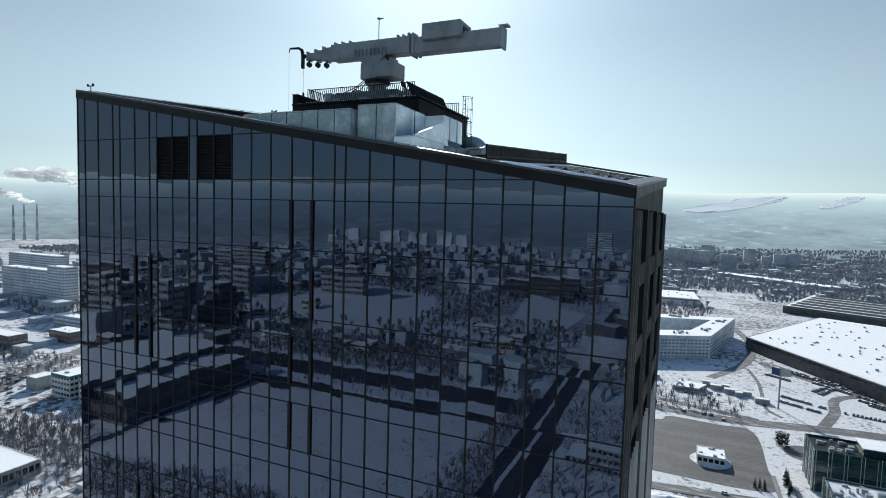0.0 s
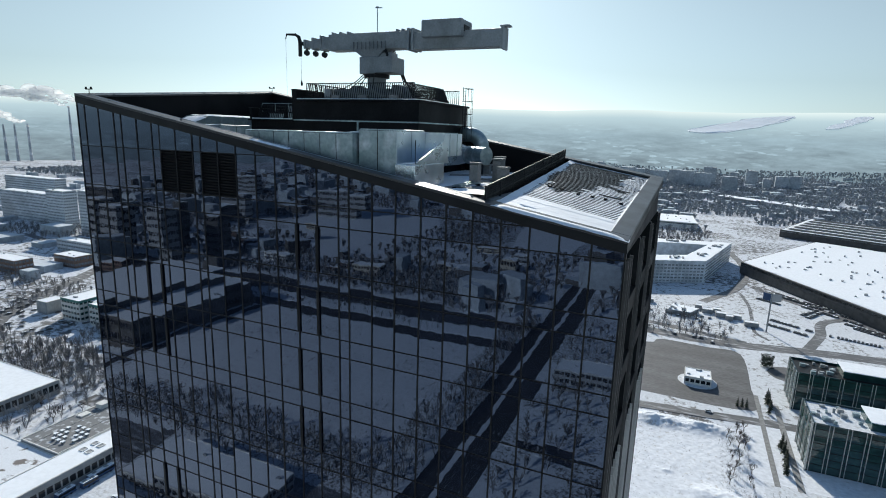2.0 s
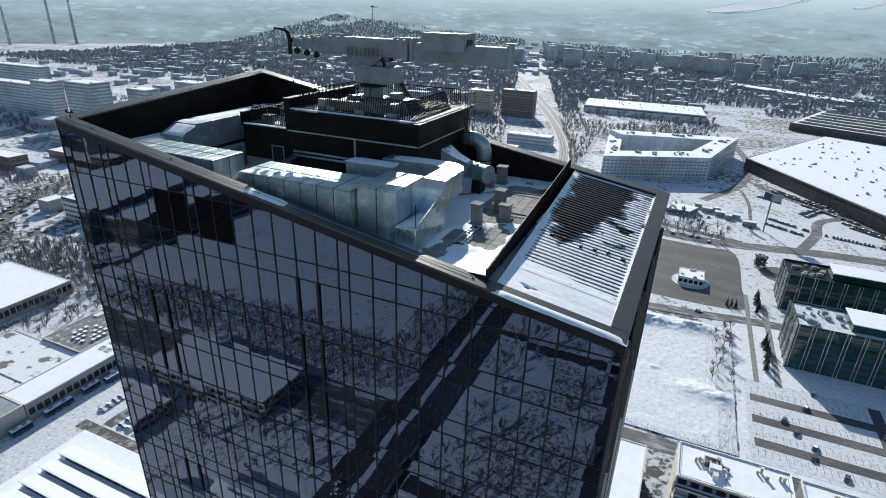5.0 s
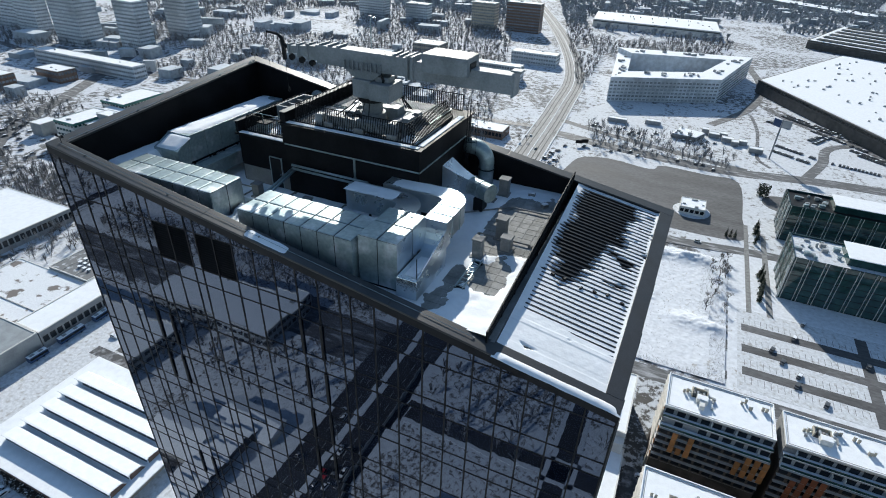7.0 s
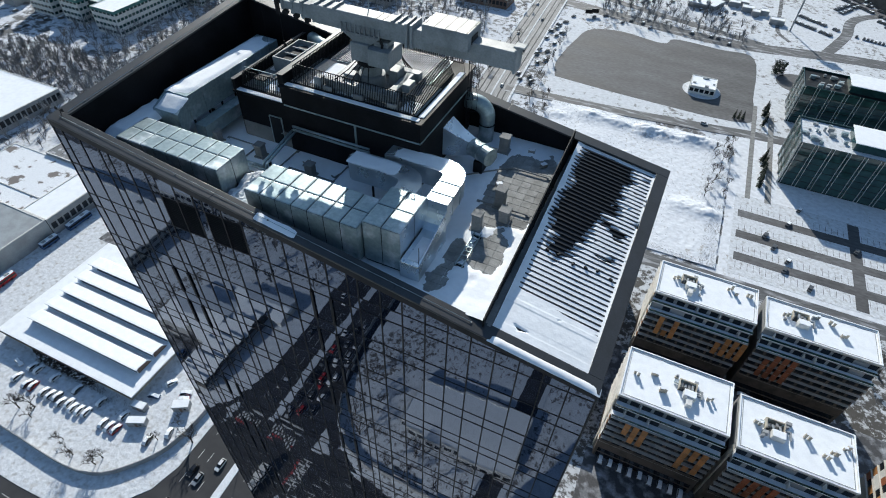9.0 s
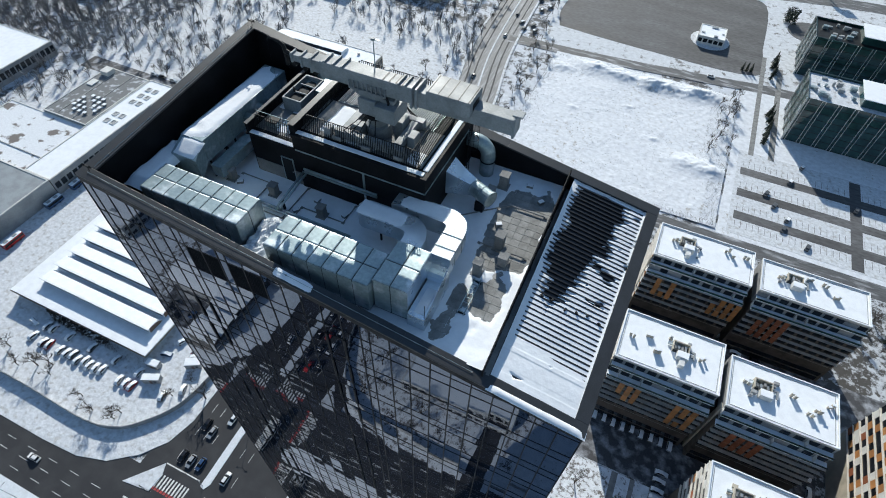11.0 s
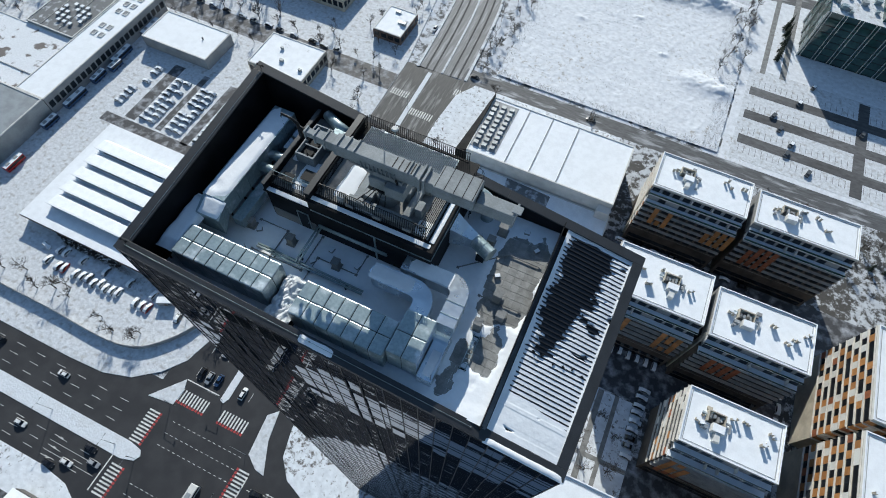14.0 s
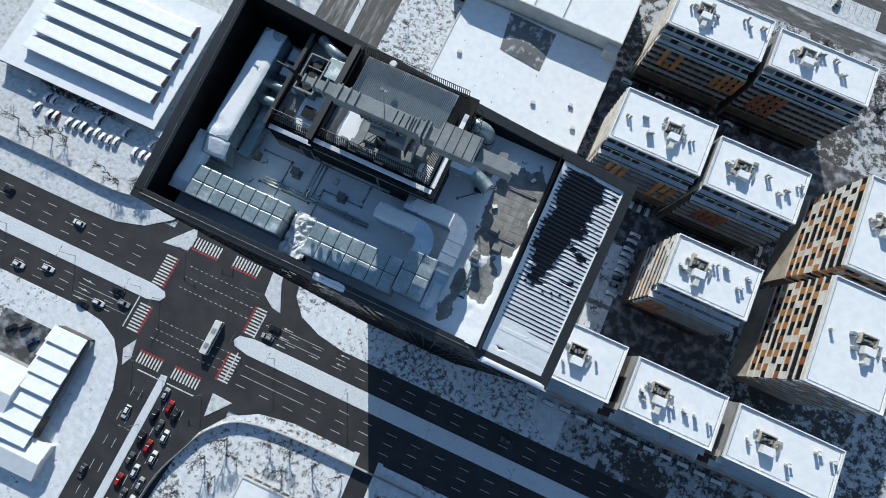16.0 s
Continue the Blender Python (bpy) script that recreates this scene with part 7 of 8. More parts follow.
hz_flat = hz.new("ShaderNodeVectorMath")
hz_flat.operation = 'MULTIPLY'
hz_flat.inputs[1].default_value = (1.0, 1.0, 1.0)
hl.new(hz_pos.outputs["Position"], hz_flat.inputs[0])
hl.new(hz_flat.outputs["Vector"], hz_noise.inputs["Vector"])
hl.new(hz_ramp.outputs["Color"], hz_mix.inputs["A"])
hz_spread = hz.new("ShaderNodeMapRange")
hz_spread.inputs["From Min"].default_value, hz_spread.inputs["From Max"].default_value = 0.36, 0.66
hz_spread.inputs["To Min"].default_value, hz_spread.inputs["To Max"].default_value = 0.52, 1.25
hl.new(hz_noise.outputs["Fac"], hz_spread.inputs["Value"])
hz_cells = hz.new("ShaderNodeTexVoronoi")   # roofs of the farthest quarters
hz_cells.inputs["Scale"].default_value = 0.022
hl.new(hz_flat.outputs["Vector"], hz_cells.inputs["Vector"])
hz_split = hz.new("ShaderNodeSeparateColor")
hl.new(hz_cells.outputs["Color"], hz_split.inputs["Color"])
hz_roof = hz.new("ShaderNodeMapRange")
hz_roof.inputs["From Min"].default_value, hz_roof.inputs["From Max"].default_value = 0.80, 0.95
hz_roof.inputs["To Min"].default_value, hz_roof.inputs["To Max"].default_value = 0.0, 0.65
hl.new(hz_split.outputs["Red"], hz_roof.inputs["Value"])
hz_town = hz.new("ShaderNodeTexNoise")
hz_town.inputs["Scale"].default_value, hz_town.inputs["Detail"].default_value = 0.0022, 4
hl.new(hz_flat.outputs["Vector"], hz_town.inputs["Vector"])
hz_where = hz.new("ShaderNodeMapRange")
hz_where.inputs["From Min"].default_value, hz_where.inputs["From Max"].default_value = 0.44, 0.56
hl.new(hz_town.outputs["Fac"], hz_where.inputs["Value"])
hz_lit = hz.new("ShaderNodeMath")
hz_lit.operation = 'MULTIPLY_ADD'
hl.new(hz_roof.outputs["Result"], hz_lit.inputs[0])
hl.new(hz_where.outputs["Result"], hz_lit.inputs[1])
hl.new(hz_spread.outputs["Result"], hz_lit.inputs[2])
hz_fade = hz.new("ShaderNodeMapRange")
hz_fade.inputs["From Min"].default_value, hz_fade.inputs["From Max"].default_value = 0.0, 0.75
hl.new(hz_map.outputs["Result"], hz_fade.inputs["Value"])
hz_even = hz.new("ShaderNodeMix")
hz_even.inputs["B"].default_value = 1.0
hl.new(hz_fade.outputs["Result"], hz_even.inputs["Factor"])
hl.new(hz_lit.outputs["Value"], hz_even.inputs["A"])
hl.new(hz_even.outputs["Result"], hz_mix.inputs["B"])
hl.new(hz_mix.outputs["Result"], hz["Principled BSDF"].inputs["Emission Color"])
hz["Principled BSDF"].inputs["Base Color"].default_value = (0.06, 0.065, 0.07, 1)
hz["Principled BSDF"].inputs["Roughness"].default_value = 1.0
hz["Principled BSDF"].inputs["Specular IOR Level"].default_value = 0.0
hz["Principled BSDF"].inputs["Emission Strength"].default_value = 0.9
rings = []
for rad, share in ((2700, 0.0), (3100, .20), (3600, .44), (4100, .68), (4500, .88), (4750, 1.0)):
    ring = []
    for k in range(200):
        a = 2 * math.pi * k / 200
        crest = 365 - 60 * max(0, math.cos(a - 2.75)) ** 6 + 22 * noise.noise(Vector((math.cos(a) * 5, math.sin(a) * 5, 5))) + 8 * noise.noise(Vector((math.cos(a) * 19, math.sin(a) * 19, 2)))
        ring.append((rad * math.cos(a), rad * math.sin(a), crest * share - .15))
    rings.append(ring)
solid("backdrop", Geo().loft(rings, caps=False), HAZE, "far plain and low hills with haze painted as glow", "distance", kind="structure", smooth=True)

# far power-station chimneys
for x, y, h in ((-2248, 1421, 215), (-2209, 1481, 226), (-2319, 1302, 142), (-2345, 1270, 140), (-2360, 1240, 138)):
    c = thing("power_chimney", "tall banded power-station chimney", "chimney", group="power-station chimneys", at=(x, y, 0))
    for k in range(6):
        part("band", Geo().tube([(0, 0, h * k / 6), (0, 0, h * (k + 1) / 6)], [6 - .5 * k, 5.5 - .5 * k], 12), PALEWALL if k % 2 else FARWALL, c)
ICE = material("lake_ice", (0.90, 0.91, 0.92), 0.35, vary=0.1, scale=0.002, fine=0.02, bump=0.0)
for pts in ([(-11, 3836, 212), (169, 3777, 202), (455, 4078, 259), (648, 4409, 322), (601, 4472, 331), (420, 4409, 317), (284, 4237, 284), (108, 4009, 243)],
            [(745, 3944, 243), (861, 4014, 259), (1063, 4330, 322), (1006, 4400, 331), (864, 4212, 293)]):
    rim = []
    for i in range(len(pts)):
        p, q, u, v = (Vector(pts[(i + k) % len(pts)]) for k in (-1, 0, 1, 2))
        for k in range(5):
            t = k / 5
            e = 0.5 * (2 * q + (u - p) * t + (2 * p - 5 * q + 4 * u - v) * t * t + (3 * q - p - 3 * u + v) * t ** 3)
            rim.append(e + Vector((noise.noise(e * .01) * 40, noise.noise(e * .013 + Vector((5, 0, 0))) * 30, 0)))
    solid("frozen_lake", Geo().loft([[p - Vector((0, 0, 6)) for p in rim], rim]), ICE, "pale frozen lake on the far plain", "lake", group="frozen lakes", kind="structure")

# ---- vehicles ----
CAR_PAINT = {c: material("car_paint_" + c, v, 0.3, vary=0.05, scale=2, fine=30, bump=0.0, rough_vary=0.05) for c, v in
             (("white", (0.75, 0.75, 0.75)), ("silver", (0.35, 0.36, 0.38)), ("black", (0.015, 0.015, 0.018)), ("red", (0.40, 0.02, 0.02)), ("blue", (0.03, 0.07, 0.16)), ("grey", (0.10, 0.105, 0.11)))}


def make_car(colour, snowy, at, yaw, group):
    """A hatchback: lower body, glazed cabin, roof, bumpers, lamps and wheels; a parked one wears snow."""
    label = (colour + " parked car under a thick coat of snow") if snowy else (colour + " hatchback car on the dark asphalt road")
    c = thing("car", label, "car", group=group, at=at, yaw=yaw)
    prof = [(-2.15, .32, .55, .78), (-2.1, .28, .72, .84), (-1.2, .25, .88, .88), (0.9, .25, .90, .88), (1.6, .26, .80, .86), (2.1, .30, .66, .80), (2.2, .36, .52, .70)]
    part("body", Geo().loft([[(x, -w, z0), (x, w, z0), (x, w, (z0 + z1) / 2 + .1), (x, w * .93, z1), (x, -w * .93, z1), (x, -w, (z0 + z1) / 2 + .1)] for x, z0, z1, w in prof]), CAR_PAINT[colour], c)
    cab = [(-1.85, .86, .70, .88), (-1.45, .86, .62, 1.36), (-.9, .88, .60, 1.44), (.2, .88, .60, 1.42), (.5, .89, .63, 1.33), (1.15, .88, .74, .92)]
    part("cabin_glass", Geo().loft([[(x, -.78, z0), (x, .78, z0), (x, w, z1), (x, -w, z1)] for x, z0, w, z1 in cab]), CAR_GLASS, c)
    part("roof", Geo().loft([[(-1.4, -.57, 1.38), (.35, -.57, 1.38), (.35, .57, 1.38), (-1.4, .57, 1.38)], [(-1.3, -.5, 1.48), (.25, -.5, 1.47), (.25, .5, 1.47), (-1.3, .5, 1.48)]]), SNOW_ROOF if snowy else CAR_PAINT[colour], c)
    for x in (-1.35, 1.35):
        for y in (-.80, .80):
            part("wheel", Geo().tube([(x, y - .09, .31), (x, y + .09, .31)], .31, 10), RUBBER, c)
    if snowy:
        part("snow", Geo().loft([[(x, -w * .95, z), (x, w * .95, z), (x, w * .8, z + .16), (x, -w * .8, z + .16)] for x, w, z in ((-2.0, .78, .72), (-1.4, .74, 1.25), (-1.2, .66, 1.42), (.2, .66, 1.42), (.9, .76, .98), (2.05, .78, .66))]), SNOW_ROOF, c)
    else:
        part("headlight", Geo().box(2.08, .42, .55, 2.2, .66, .66), WHITE, c)
        part("headlight", Geo().box(2.08, -.66, .55, 2.2, -.42, .66), WHITE, c)
    return c


cr = random.Random(12)
proto = {}


def put_car(colour, x, y, yaw, snowy=False, group="cars on the road", z=0.0):
    key = (colour, snowy, group)
    if key not in proto:
        proto[key] = make_car(colour, snowy, (x, y, z), yaw, group)
        return proto[key]
    return copy_thing(proto[key], Matrix.LocRotScale((x, y, z), Euler((0, 0, yaw)), None))


UP, DOWN, EAST, WEST = math.pi / 2, -math.pi / 2, 0.0, math.pi
queue = ["silver", "red", "black", "black", "grey", "white", "black", "red", "white", "grey", "white", "silver", "red", "grey", "white", "white", "black", "silver"]
for k, col in enumerate(queue):
    put_car(col, (-51.6, -48.3, -45.0)[k % 3] + cr.uniform(-.2, .2), -50 - (k // 3) * 7.6 - (k % 3) * 2.2 + cr.uniform(-.8, .8), UP)
for x, y, col in ((-60.6, -60, "white"), (-64.0, -82, "grey"), (-60.8, -104, "white")):
    put_car(col, x, y, DOWN)
for x, y, col in ((-67.0, 9.5, "black"), (-63.6, 9.2, "silver"), (-60.2, 9.8, "blue"), (-66.9, 21, "black"), (-63.7, 19.5, "silver"), (-60.3, 26, "white"), (-66.8, 40, "white"), (-63.5, 38, "black")):
    put_car(col, x, y, DOWN)
put_car("white", -50.2, 9.5, UP)
for x, y, col in ((-80, -29.0, "silver"), (-84, -25.9, "black"), (-88, -32.4, "white"), (-93, -35.0, "black"), (-110, -29.2, "white"), (-120, -32.2, "white")):
    put_car(col, x, y, EAST)
for x, y, col in ((-109, -10.8, "white"), (-28.5, -15.0, "black"), (-29.5, -18.6, "silver"), (60, -16, "grey"), (-150, -14, "silver"), (-138, -10.5, "black")):
    put_car(col, x, y, WEST)
for x, y, col, a in ((-70, 205, "white", DOWN), (-66, 250, "grey", DOWN), (-38.5, 182.5, "black", EAST), (20, 182, "grey", WEST), (60, 314, "white", EAST)):
    put_car(col, x, y, a)
PK = "parked cars in the yards"
for k in range(19):
    for row in range(2):
        if cr.random() < (.16 if row == 0 else .6):
            continue
        put_car(cr.choice(("white", "silver", "white", "grey", "red") if row == 0 else ("white", "grey", "silver")), -146 + k * 2.75 + cr.uniform(-.2, .2) + row * 1.2, 20.6 + row * 5.2 + cr.uniform(-.5, .5), UP + cr.uniform(-.12, .12), True, PK, .14)
for x, y, a, col in ((-95.6, 42.0, 1.1, "white"), (-97.3, 35.5, .25, "blue"), (-88.3, 41, .6, "white"), (-87.4, 38.9, .6, "red"), (-82.6, 27.2, 1.9, "silver"), (-87.2, 22.4, 1.7, "grey"), (-150.8, 25, -.2, "white")):
    put_car(col, x, y, a, True, PK, .14)
for x, y, a in ((-106, -50, .9), (-110, -52, .9), (-101, -53, 1.0)):
    put_car("black" if x < -105 else "blue", x, y, a, False, "cars in the yards", .16)
for x, y0, n in ((-177, 96, 4), (-174, 111, 4), (-160.5, 93, 9), (-156.3, 93, 9), (-146.5, 93, 9), (-142.2, 93, 9), (-131, 92, 6)):
    for k in range(n):
        if cr.random() < .1:
            continue
        put_car(cr.choice(("white", "silver", "grey")), x + cr.uniform(-.3, .3), y0 + k * 3.1 + cr.uniform(-.3, .3), cr.choice((0, math.pi)) + cr.uniform(-.06, .06), True, PK, .14)
for x, y0, n, a in ((74.5, 46, 9, 0.0), (79.5, 66.5, 0, 0), (110, 50, 8, UP)):
    for k in range(n):
        put_car(cr.choice(("white", "grey", "silver", "black")), x + cr.uniform(-.4, .4), y0 + k * (3.0 if not a else 5.4) + cr.uniform(-.3, .3), a, cr.random() < .5, PK, .17)
for k in range(8):
    put_car(cr.choice(("grey", "silver", "white")), 118.5 + cr.uniform(-.3, .3), 50 + k * 5.6, UP, True, PK, .17)
    put_car(cr.choice(("grey", "black", "white")), 50 + k * 7, 126 + cr.uniform(-.3, .3), EAST, k % 2 == 0, PK, .17)
for k in range(9):
    put_car(cr.choice(("grey", "silver", "white")), 50 + k * 3.2, 80.5 + cr.uniform(-.4, .4), UP, True, PK, .17)
for k in range(12):
    put_car(cr.choice(("grey", "silver", "black")), 62 + k * 6.2, 1.5 + cr.uniform(-.6, .3), EAST, True, PK, .14)
for k in range(16):
    put_car(cr.choice(("grey", "silver", "white", "black")), -228 + k * 8.2 + cr.uniform(-1.5, 1.5), 168.6 + cr.uniform(-.3, .3), EAST, k % 2 == 0, PK, .14)
for k in range(6):
    put_car(cr.choice(("grey", "white", "black", "silver")), -70 - k * 2 + cr.choice((-5.5, -2.5, 5)), 300 + k * 28 + cr.uniform(-4, 4), UP + .08)
far_cars, far_snow = Geo(), Geo()
for (ax, ay), (bx, by) in (((127, 627), (206, 548)), ((131, 631), (210, 552)), ((150, 590), (190, 548)), ((143, 556), (158, 580)), ((148, 552), (163, 578)), ((116, 528), (146, 508)), ((172, 544), (225, 500)), ((176, 548), (229, 504)), ((156, 504), (214, 488)), ((112, 512), (140, 494)), ((112, 600), (132, 584))):
    d, a = math.hypot(bx - ax, by - ay), math.atan2(by - ay, bx - ax) + 1.57
    for k in range(int(d / 2.7)):
        if cr.random() < .2:
            continue
        x, y = ax + (bx - ax) * k * 2.7 / d, ay + (by - ay) * k * 2.7 / d
        far_cars.obox(x, y, .05, .95, 4.3, 1.75, a).obox(x, y, .95, 1.45, 2.3, 1.5, a)
        if cr.random() < .3:
            far_snow.obox(x, y, 1.45, 1.6, 2.2, 1.5, a)
for x0, x1, y0, y1, n in ((-44, 70, 492, 508, 20), (85, 290, 195, 250, 26), (-560, -430, 205, 260, 60), (-62, -50, 300, 440, 22), (-40, 80, 440, 447, 10), (-30, 25, 258, 262, 0), (-470, -380, 150, 240, 40)):
    for k in range(n):
        x, y, a = cr.uniform(x0, x1), y0 + round(cr.uniform(0, (y1 - y0) / 7)) * 7, cr.choice((1.2, 1.25))
        far_cars.obox(x, y, .25, .95, 4.3, 1.75, a).obox(x, y, .95, 1.45, 2.3, 1.5, a)
        if k % 2:
            far_snow.obox(x, y, 1.45, 1.6, 2.2, 1.5, a)
solid("far_cars", far_cars, CAR_PAINT["grey"], "rows of dark cars on far car parks", "cars", kind="stuff")
solid("far_car_snow", far_snow, SNOW_ROOF, "snow on the roofs of far cars", "snow", kind="stuff")


def coach(x, y, yaw, l, paint, label, group):
    b = thing("bus", label, "bus", group=group, at=(x, y, 0.14 if group != "buses on the road" else 0), yaw=yaw)
    h = l / 2
    part("body", Geo().box(-h, -1.25, .35, h, 1.25, 2.95), paint, b, bevel=0.12)
    part("window_band", Geo().box(-h + .3, -1.27, 1.5, h - .2, 1.27, 2.45), CAR_GLASS, b)
    part("windscreen", Geo().box(h - .05, -1.1, 1.1, h + .02, 1.1, 2.5), CAR_GLASS, b)
    part("roof", Geo().box(-h + .1, -1.2, 2.95, h - .1, 1.2, 3.06), SNOW_ROOF if group != "buses on the road" else WHITE, b, bevel=0.03)
    for q in (-.25, .2):
        part("roof_unit", Geo().box(q * l - .9, -.7, 3.06, q * l + .9, .7, 3.25), SHEET, b, bevel=0.05)
    for wx in (-h + 2.6, h - 2.4):
        for wy in (-1.1, 1.1):
            part("wheel", Geo().tube([(wx, wy - .15, .48), (wx, wy + .15, .48)], .48, 12), RUBBER, b)


coach(-46.4, -26.5, UP, 12, CAR_PAINT["white"], "white city bus turning over the crossing", "buses on the road")
for x, y, l in ((-193.6, 72.5, 8), (-193.8, 88, 12), (-194, 103, 8), (-194.2, 119, 12), (-194.4, 140, 12), (-192, 112, 7)):
    coach(x, y, UP + cr.uniform(-.04, .04), l, CAR_PAINT["blue"], "blue coach parked beside the works hall", "parked coaches")
coach(-190.5, 49, UP, 9, CAR_PAINT["red"], "red lorry parked beside the works hall", "parked coaches")

# ---- trees ----
def bare_tree(seed, h):
    r = random.Random(seed)
    wood, twig = Geo(), Geo()

    def grow(p, d, l, rad, level):
        q = p + d * l
        m = p.lerp(q, .5) + Vector((r.uniform(-1, 1), r.uniform(-1, 1), 0)) * l * .06
        wood.tube([p, m, q], [rad, rad * .8, rad * .55], 5 if level < 2 else 3)
        if level == 3:
            for k in range(7):
                e = (d + Vector((r.uniform(-1, 1), r.uniform(-1, 1), r.uniform(-.2, .8))) * .7).normalized() * l * r.uniform(.6, 1.1)
                s = p.lerp(q, r.uniform(.2, 1))
                w = Vector((r.uniform(-1, 1), r.uniform(-1, 1), 0)).normalized() * .022
                twig.poly([s - w, s + w, s + e])
            return
        for k in range(4 if level else 5):
            a = r.uniform(0, 6.28)
            e = (d * (.9 if level else .7) + Vector((math.cos(a), math.sin(a), r.uniform(.0, .5))) * r.uniform(.5, .85)).normalized()
            grow(p.lerp(q, r.uniform(.55, 1)), e, l * r.uniform(.55, .75), rad * .5, level + 1)
    grow(Vector((0, 0, -.2)), Vector((r.uniform(-.08, .08), r.uniform(-.08, .08), 1)).normalized(), h * .38, h * .022, 0)
    return wood, twig


TREE = "bare winter tree with fine grey twigs"
tree_protos = []
for k in range(3):
    t = thing("tree", TREE, "tree", group="bare trees", at=((-128, 12, .1), (-112, 11, .1), (-96, 9.5, .1))[k])
    wood, twig = bare_tree(40 + k, (8.0, 7.0, 9.0)[k])
    part("trunk", wood, BARK, t)
    part("crown", twig, TWIG, t)
    tree_protos.append(t)
spots = [(-105, 8.6), (-95.5, 12), (-134.7, 12.7), (-130.6, 15.2), (-84.5, 24), (-73.6, 28), (-141, 10), (-82, 31), (-150, 14), (-158, 11), (-166, 16),
         (-26, -54), (-20, -58), (-12, -50), (-5, -55), (4, -50), (14, -49), (-30, -62), (-24, -66), (28, -50), (-33, -75), (-6, -47.5),
         (55, 33), (58, 45), (63, 36), (69, 50), (70, 38), (73, 30), (64, 55), (50, 55), (-21, 64), (-30, 40), (-36, 80), (-36, 110), (-37, 135), (20, 181), (-25, 176)]
for k in range(34):
    spots.append((-78 - cr.uniform(0, 9), 105 + k * 7.5 + cr.uniform(-3, 3)))
for k in range(14):
    spots.append((-36 + cr.uniform(-2, 4), 196 + k * 8 + cr.uniform(-3, 3)))
for k in range(26):
    spots.append((cr.uniform(-130, -88), cr.uniform(165, 300)))
for k in range(16):
    spots.append((cr.uniform(66, 78), cr.uniform(235, 300)))
for k in range(20):
    spots.append((cr.uniform(-170, -78), cr.uniform(300, 430)))
for k in range(26):
    spots.append((-235 + k * 5.6 + cr.uniform(-2, 2), (155.5, 170.5)[k % 2] + cr.uniform(-1, 1)))
for k in range(40):
    spots.append((cr.uniform(-310, -246), cr.uniform(90, 300)))
for k in range(30):
    spots.append((cr.uniform(-240, -190), cr.uniform(172, 300)))
for k in range(24):
    spots.append((-36 - cr.uniform(0, 6) - k * .5, 190 + k * 9 + cr.uniform(-3, 3)))
for k in range(22):
    spots.append((cr.uniform(84, 150), cr.uniform(148, 176)))
for k, (x, y) in enumerate(spots):
    s = cr.uniform(1.0, 1.4) if k < 30 else cr.uniform(.75, 1.2)
    ob = copy_thing(tree_protos[k % 3], Matrix.LocRotScale((x, y, .08), Euler((0, 0, cr.uniform(0, 6.28))), None))
    ob.scale = (s, s, s * cr.uniform(.9, 1.15))
scrub = Geo()
for x0, x1, y0, y1, n in ((64, 78, 225, 300, 900), (-31, -26, 190, 290, 400), (-147, -114, 28.0, 30.2, 900), (-112, -100, 24, 30, 120), (-10, 60, 452, 462, 300), (-36, 40, 496, 500, 200), (-29, 76, 189.6, 193, 700), (70, 77, 190, 235, 500), (-29, 60, 295, 299, 300)):
    for k in range(n):
        x, y, a, l = cr.uniform(x0, x1), cr.uniform(y0, y1), cr.uniform(0, 6.28), cr.uniform(.7, 2.2)
        scrub.poly([(x - .04, y, 0), (x + .04, y + .03, 0), (x + math.cos(a) * l * .5, y + math.sin(a) * l * .5, l)])
for k in range(2600):
    x, y, a, l = cr.uniform(-29, 76), cr.uniform(191, 298), cr.uniform(0, 6.28), cr.uniform(.25, .8)
    if noise.noise(Vector((x * .06, y * .06, 12))) > -.05:
        z = field_height(x, y) - .05
        scrub.poly([(x - .05, y, z), (x + .05, y + .03, z), (x + math.cos(a) * l * .5, y + math.sin(a) * l * .5, z + l)])
solid("scrub", scrub, TWIG, "low leafless scrub poking out of the snow", "scrub", kind="stuff")


def fir(x, y, h, seed):
    r = random.Random(seed)
    t = thing("fir_tree", "dark green fir tree dusted with snow", "tree", group="fir trees", at=(x, y, .05))
    part("trunk", Geo().tube([(0, 0, 0), (0, 0, h * .95)], [h * .025, .02], 6), BARK, t)
    g = Geo()
    for k in range(int(h * 34)):
        f = r.random() ** .8
        z, a = h * (.08 + .9 * f), r.uniform(0, 6.28)
        l = h * .24 * (1 - f) * r.uniform(.6, 1.15) + .12
        c, s = math.cos(a), math.sin(a)
        w = l * .22
        g.poly([(0, 0, z), (c * l * .6 - s * w, s * l * .6 + c * w, z - l * .18), (c * l, s * l, z - l * .42), (c * l * .6 + s * w, s * l * .6 - c * w, z - l * .18)])
    part("crown", g, FIR, t)


for k in range(9):
    fir(93.5 + cr.uniform(-1.2, 1.2), (264, 270, 276, 282, 288, 328, 334, 340, 346)[k] + cr.uniform(-1, 1), cr.uniform(7, 11), k)
for k in range(12):
    fir(92 + k * 5.2 + cr.uniform(-1, 1), 158 + cr.uniform(-3, 3), cr.uniform(4, 7), 20 + k)
for k in range(3):
    fir(76 + k * 2.4, 331 + cr.uniform(-1, 1), 6.5, 40 + k)
hedge = thing("hedge_block", "dark clipped block of evergreens", "hedge")
g = Geo()
for k in range(700):
    x, y, z, a = cr.uniform(96, 103), cr.uniform(404, 411), cr.uniform(0, 8), cr.uniform(0, 6.28)
    g.poly([(x, y, z), (x + math.cos(a), y + math.sin(a), z + .2), (x + math.cos(a + .7), y + math.sin(a + .7), z + .9)])
part("foliage", g, FIR, hedge)

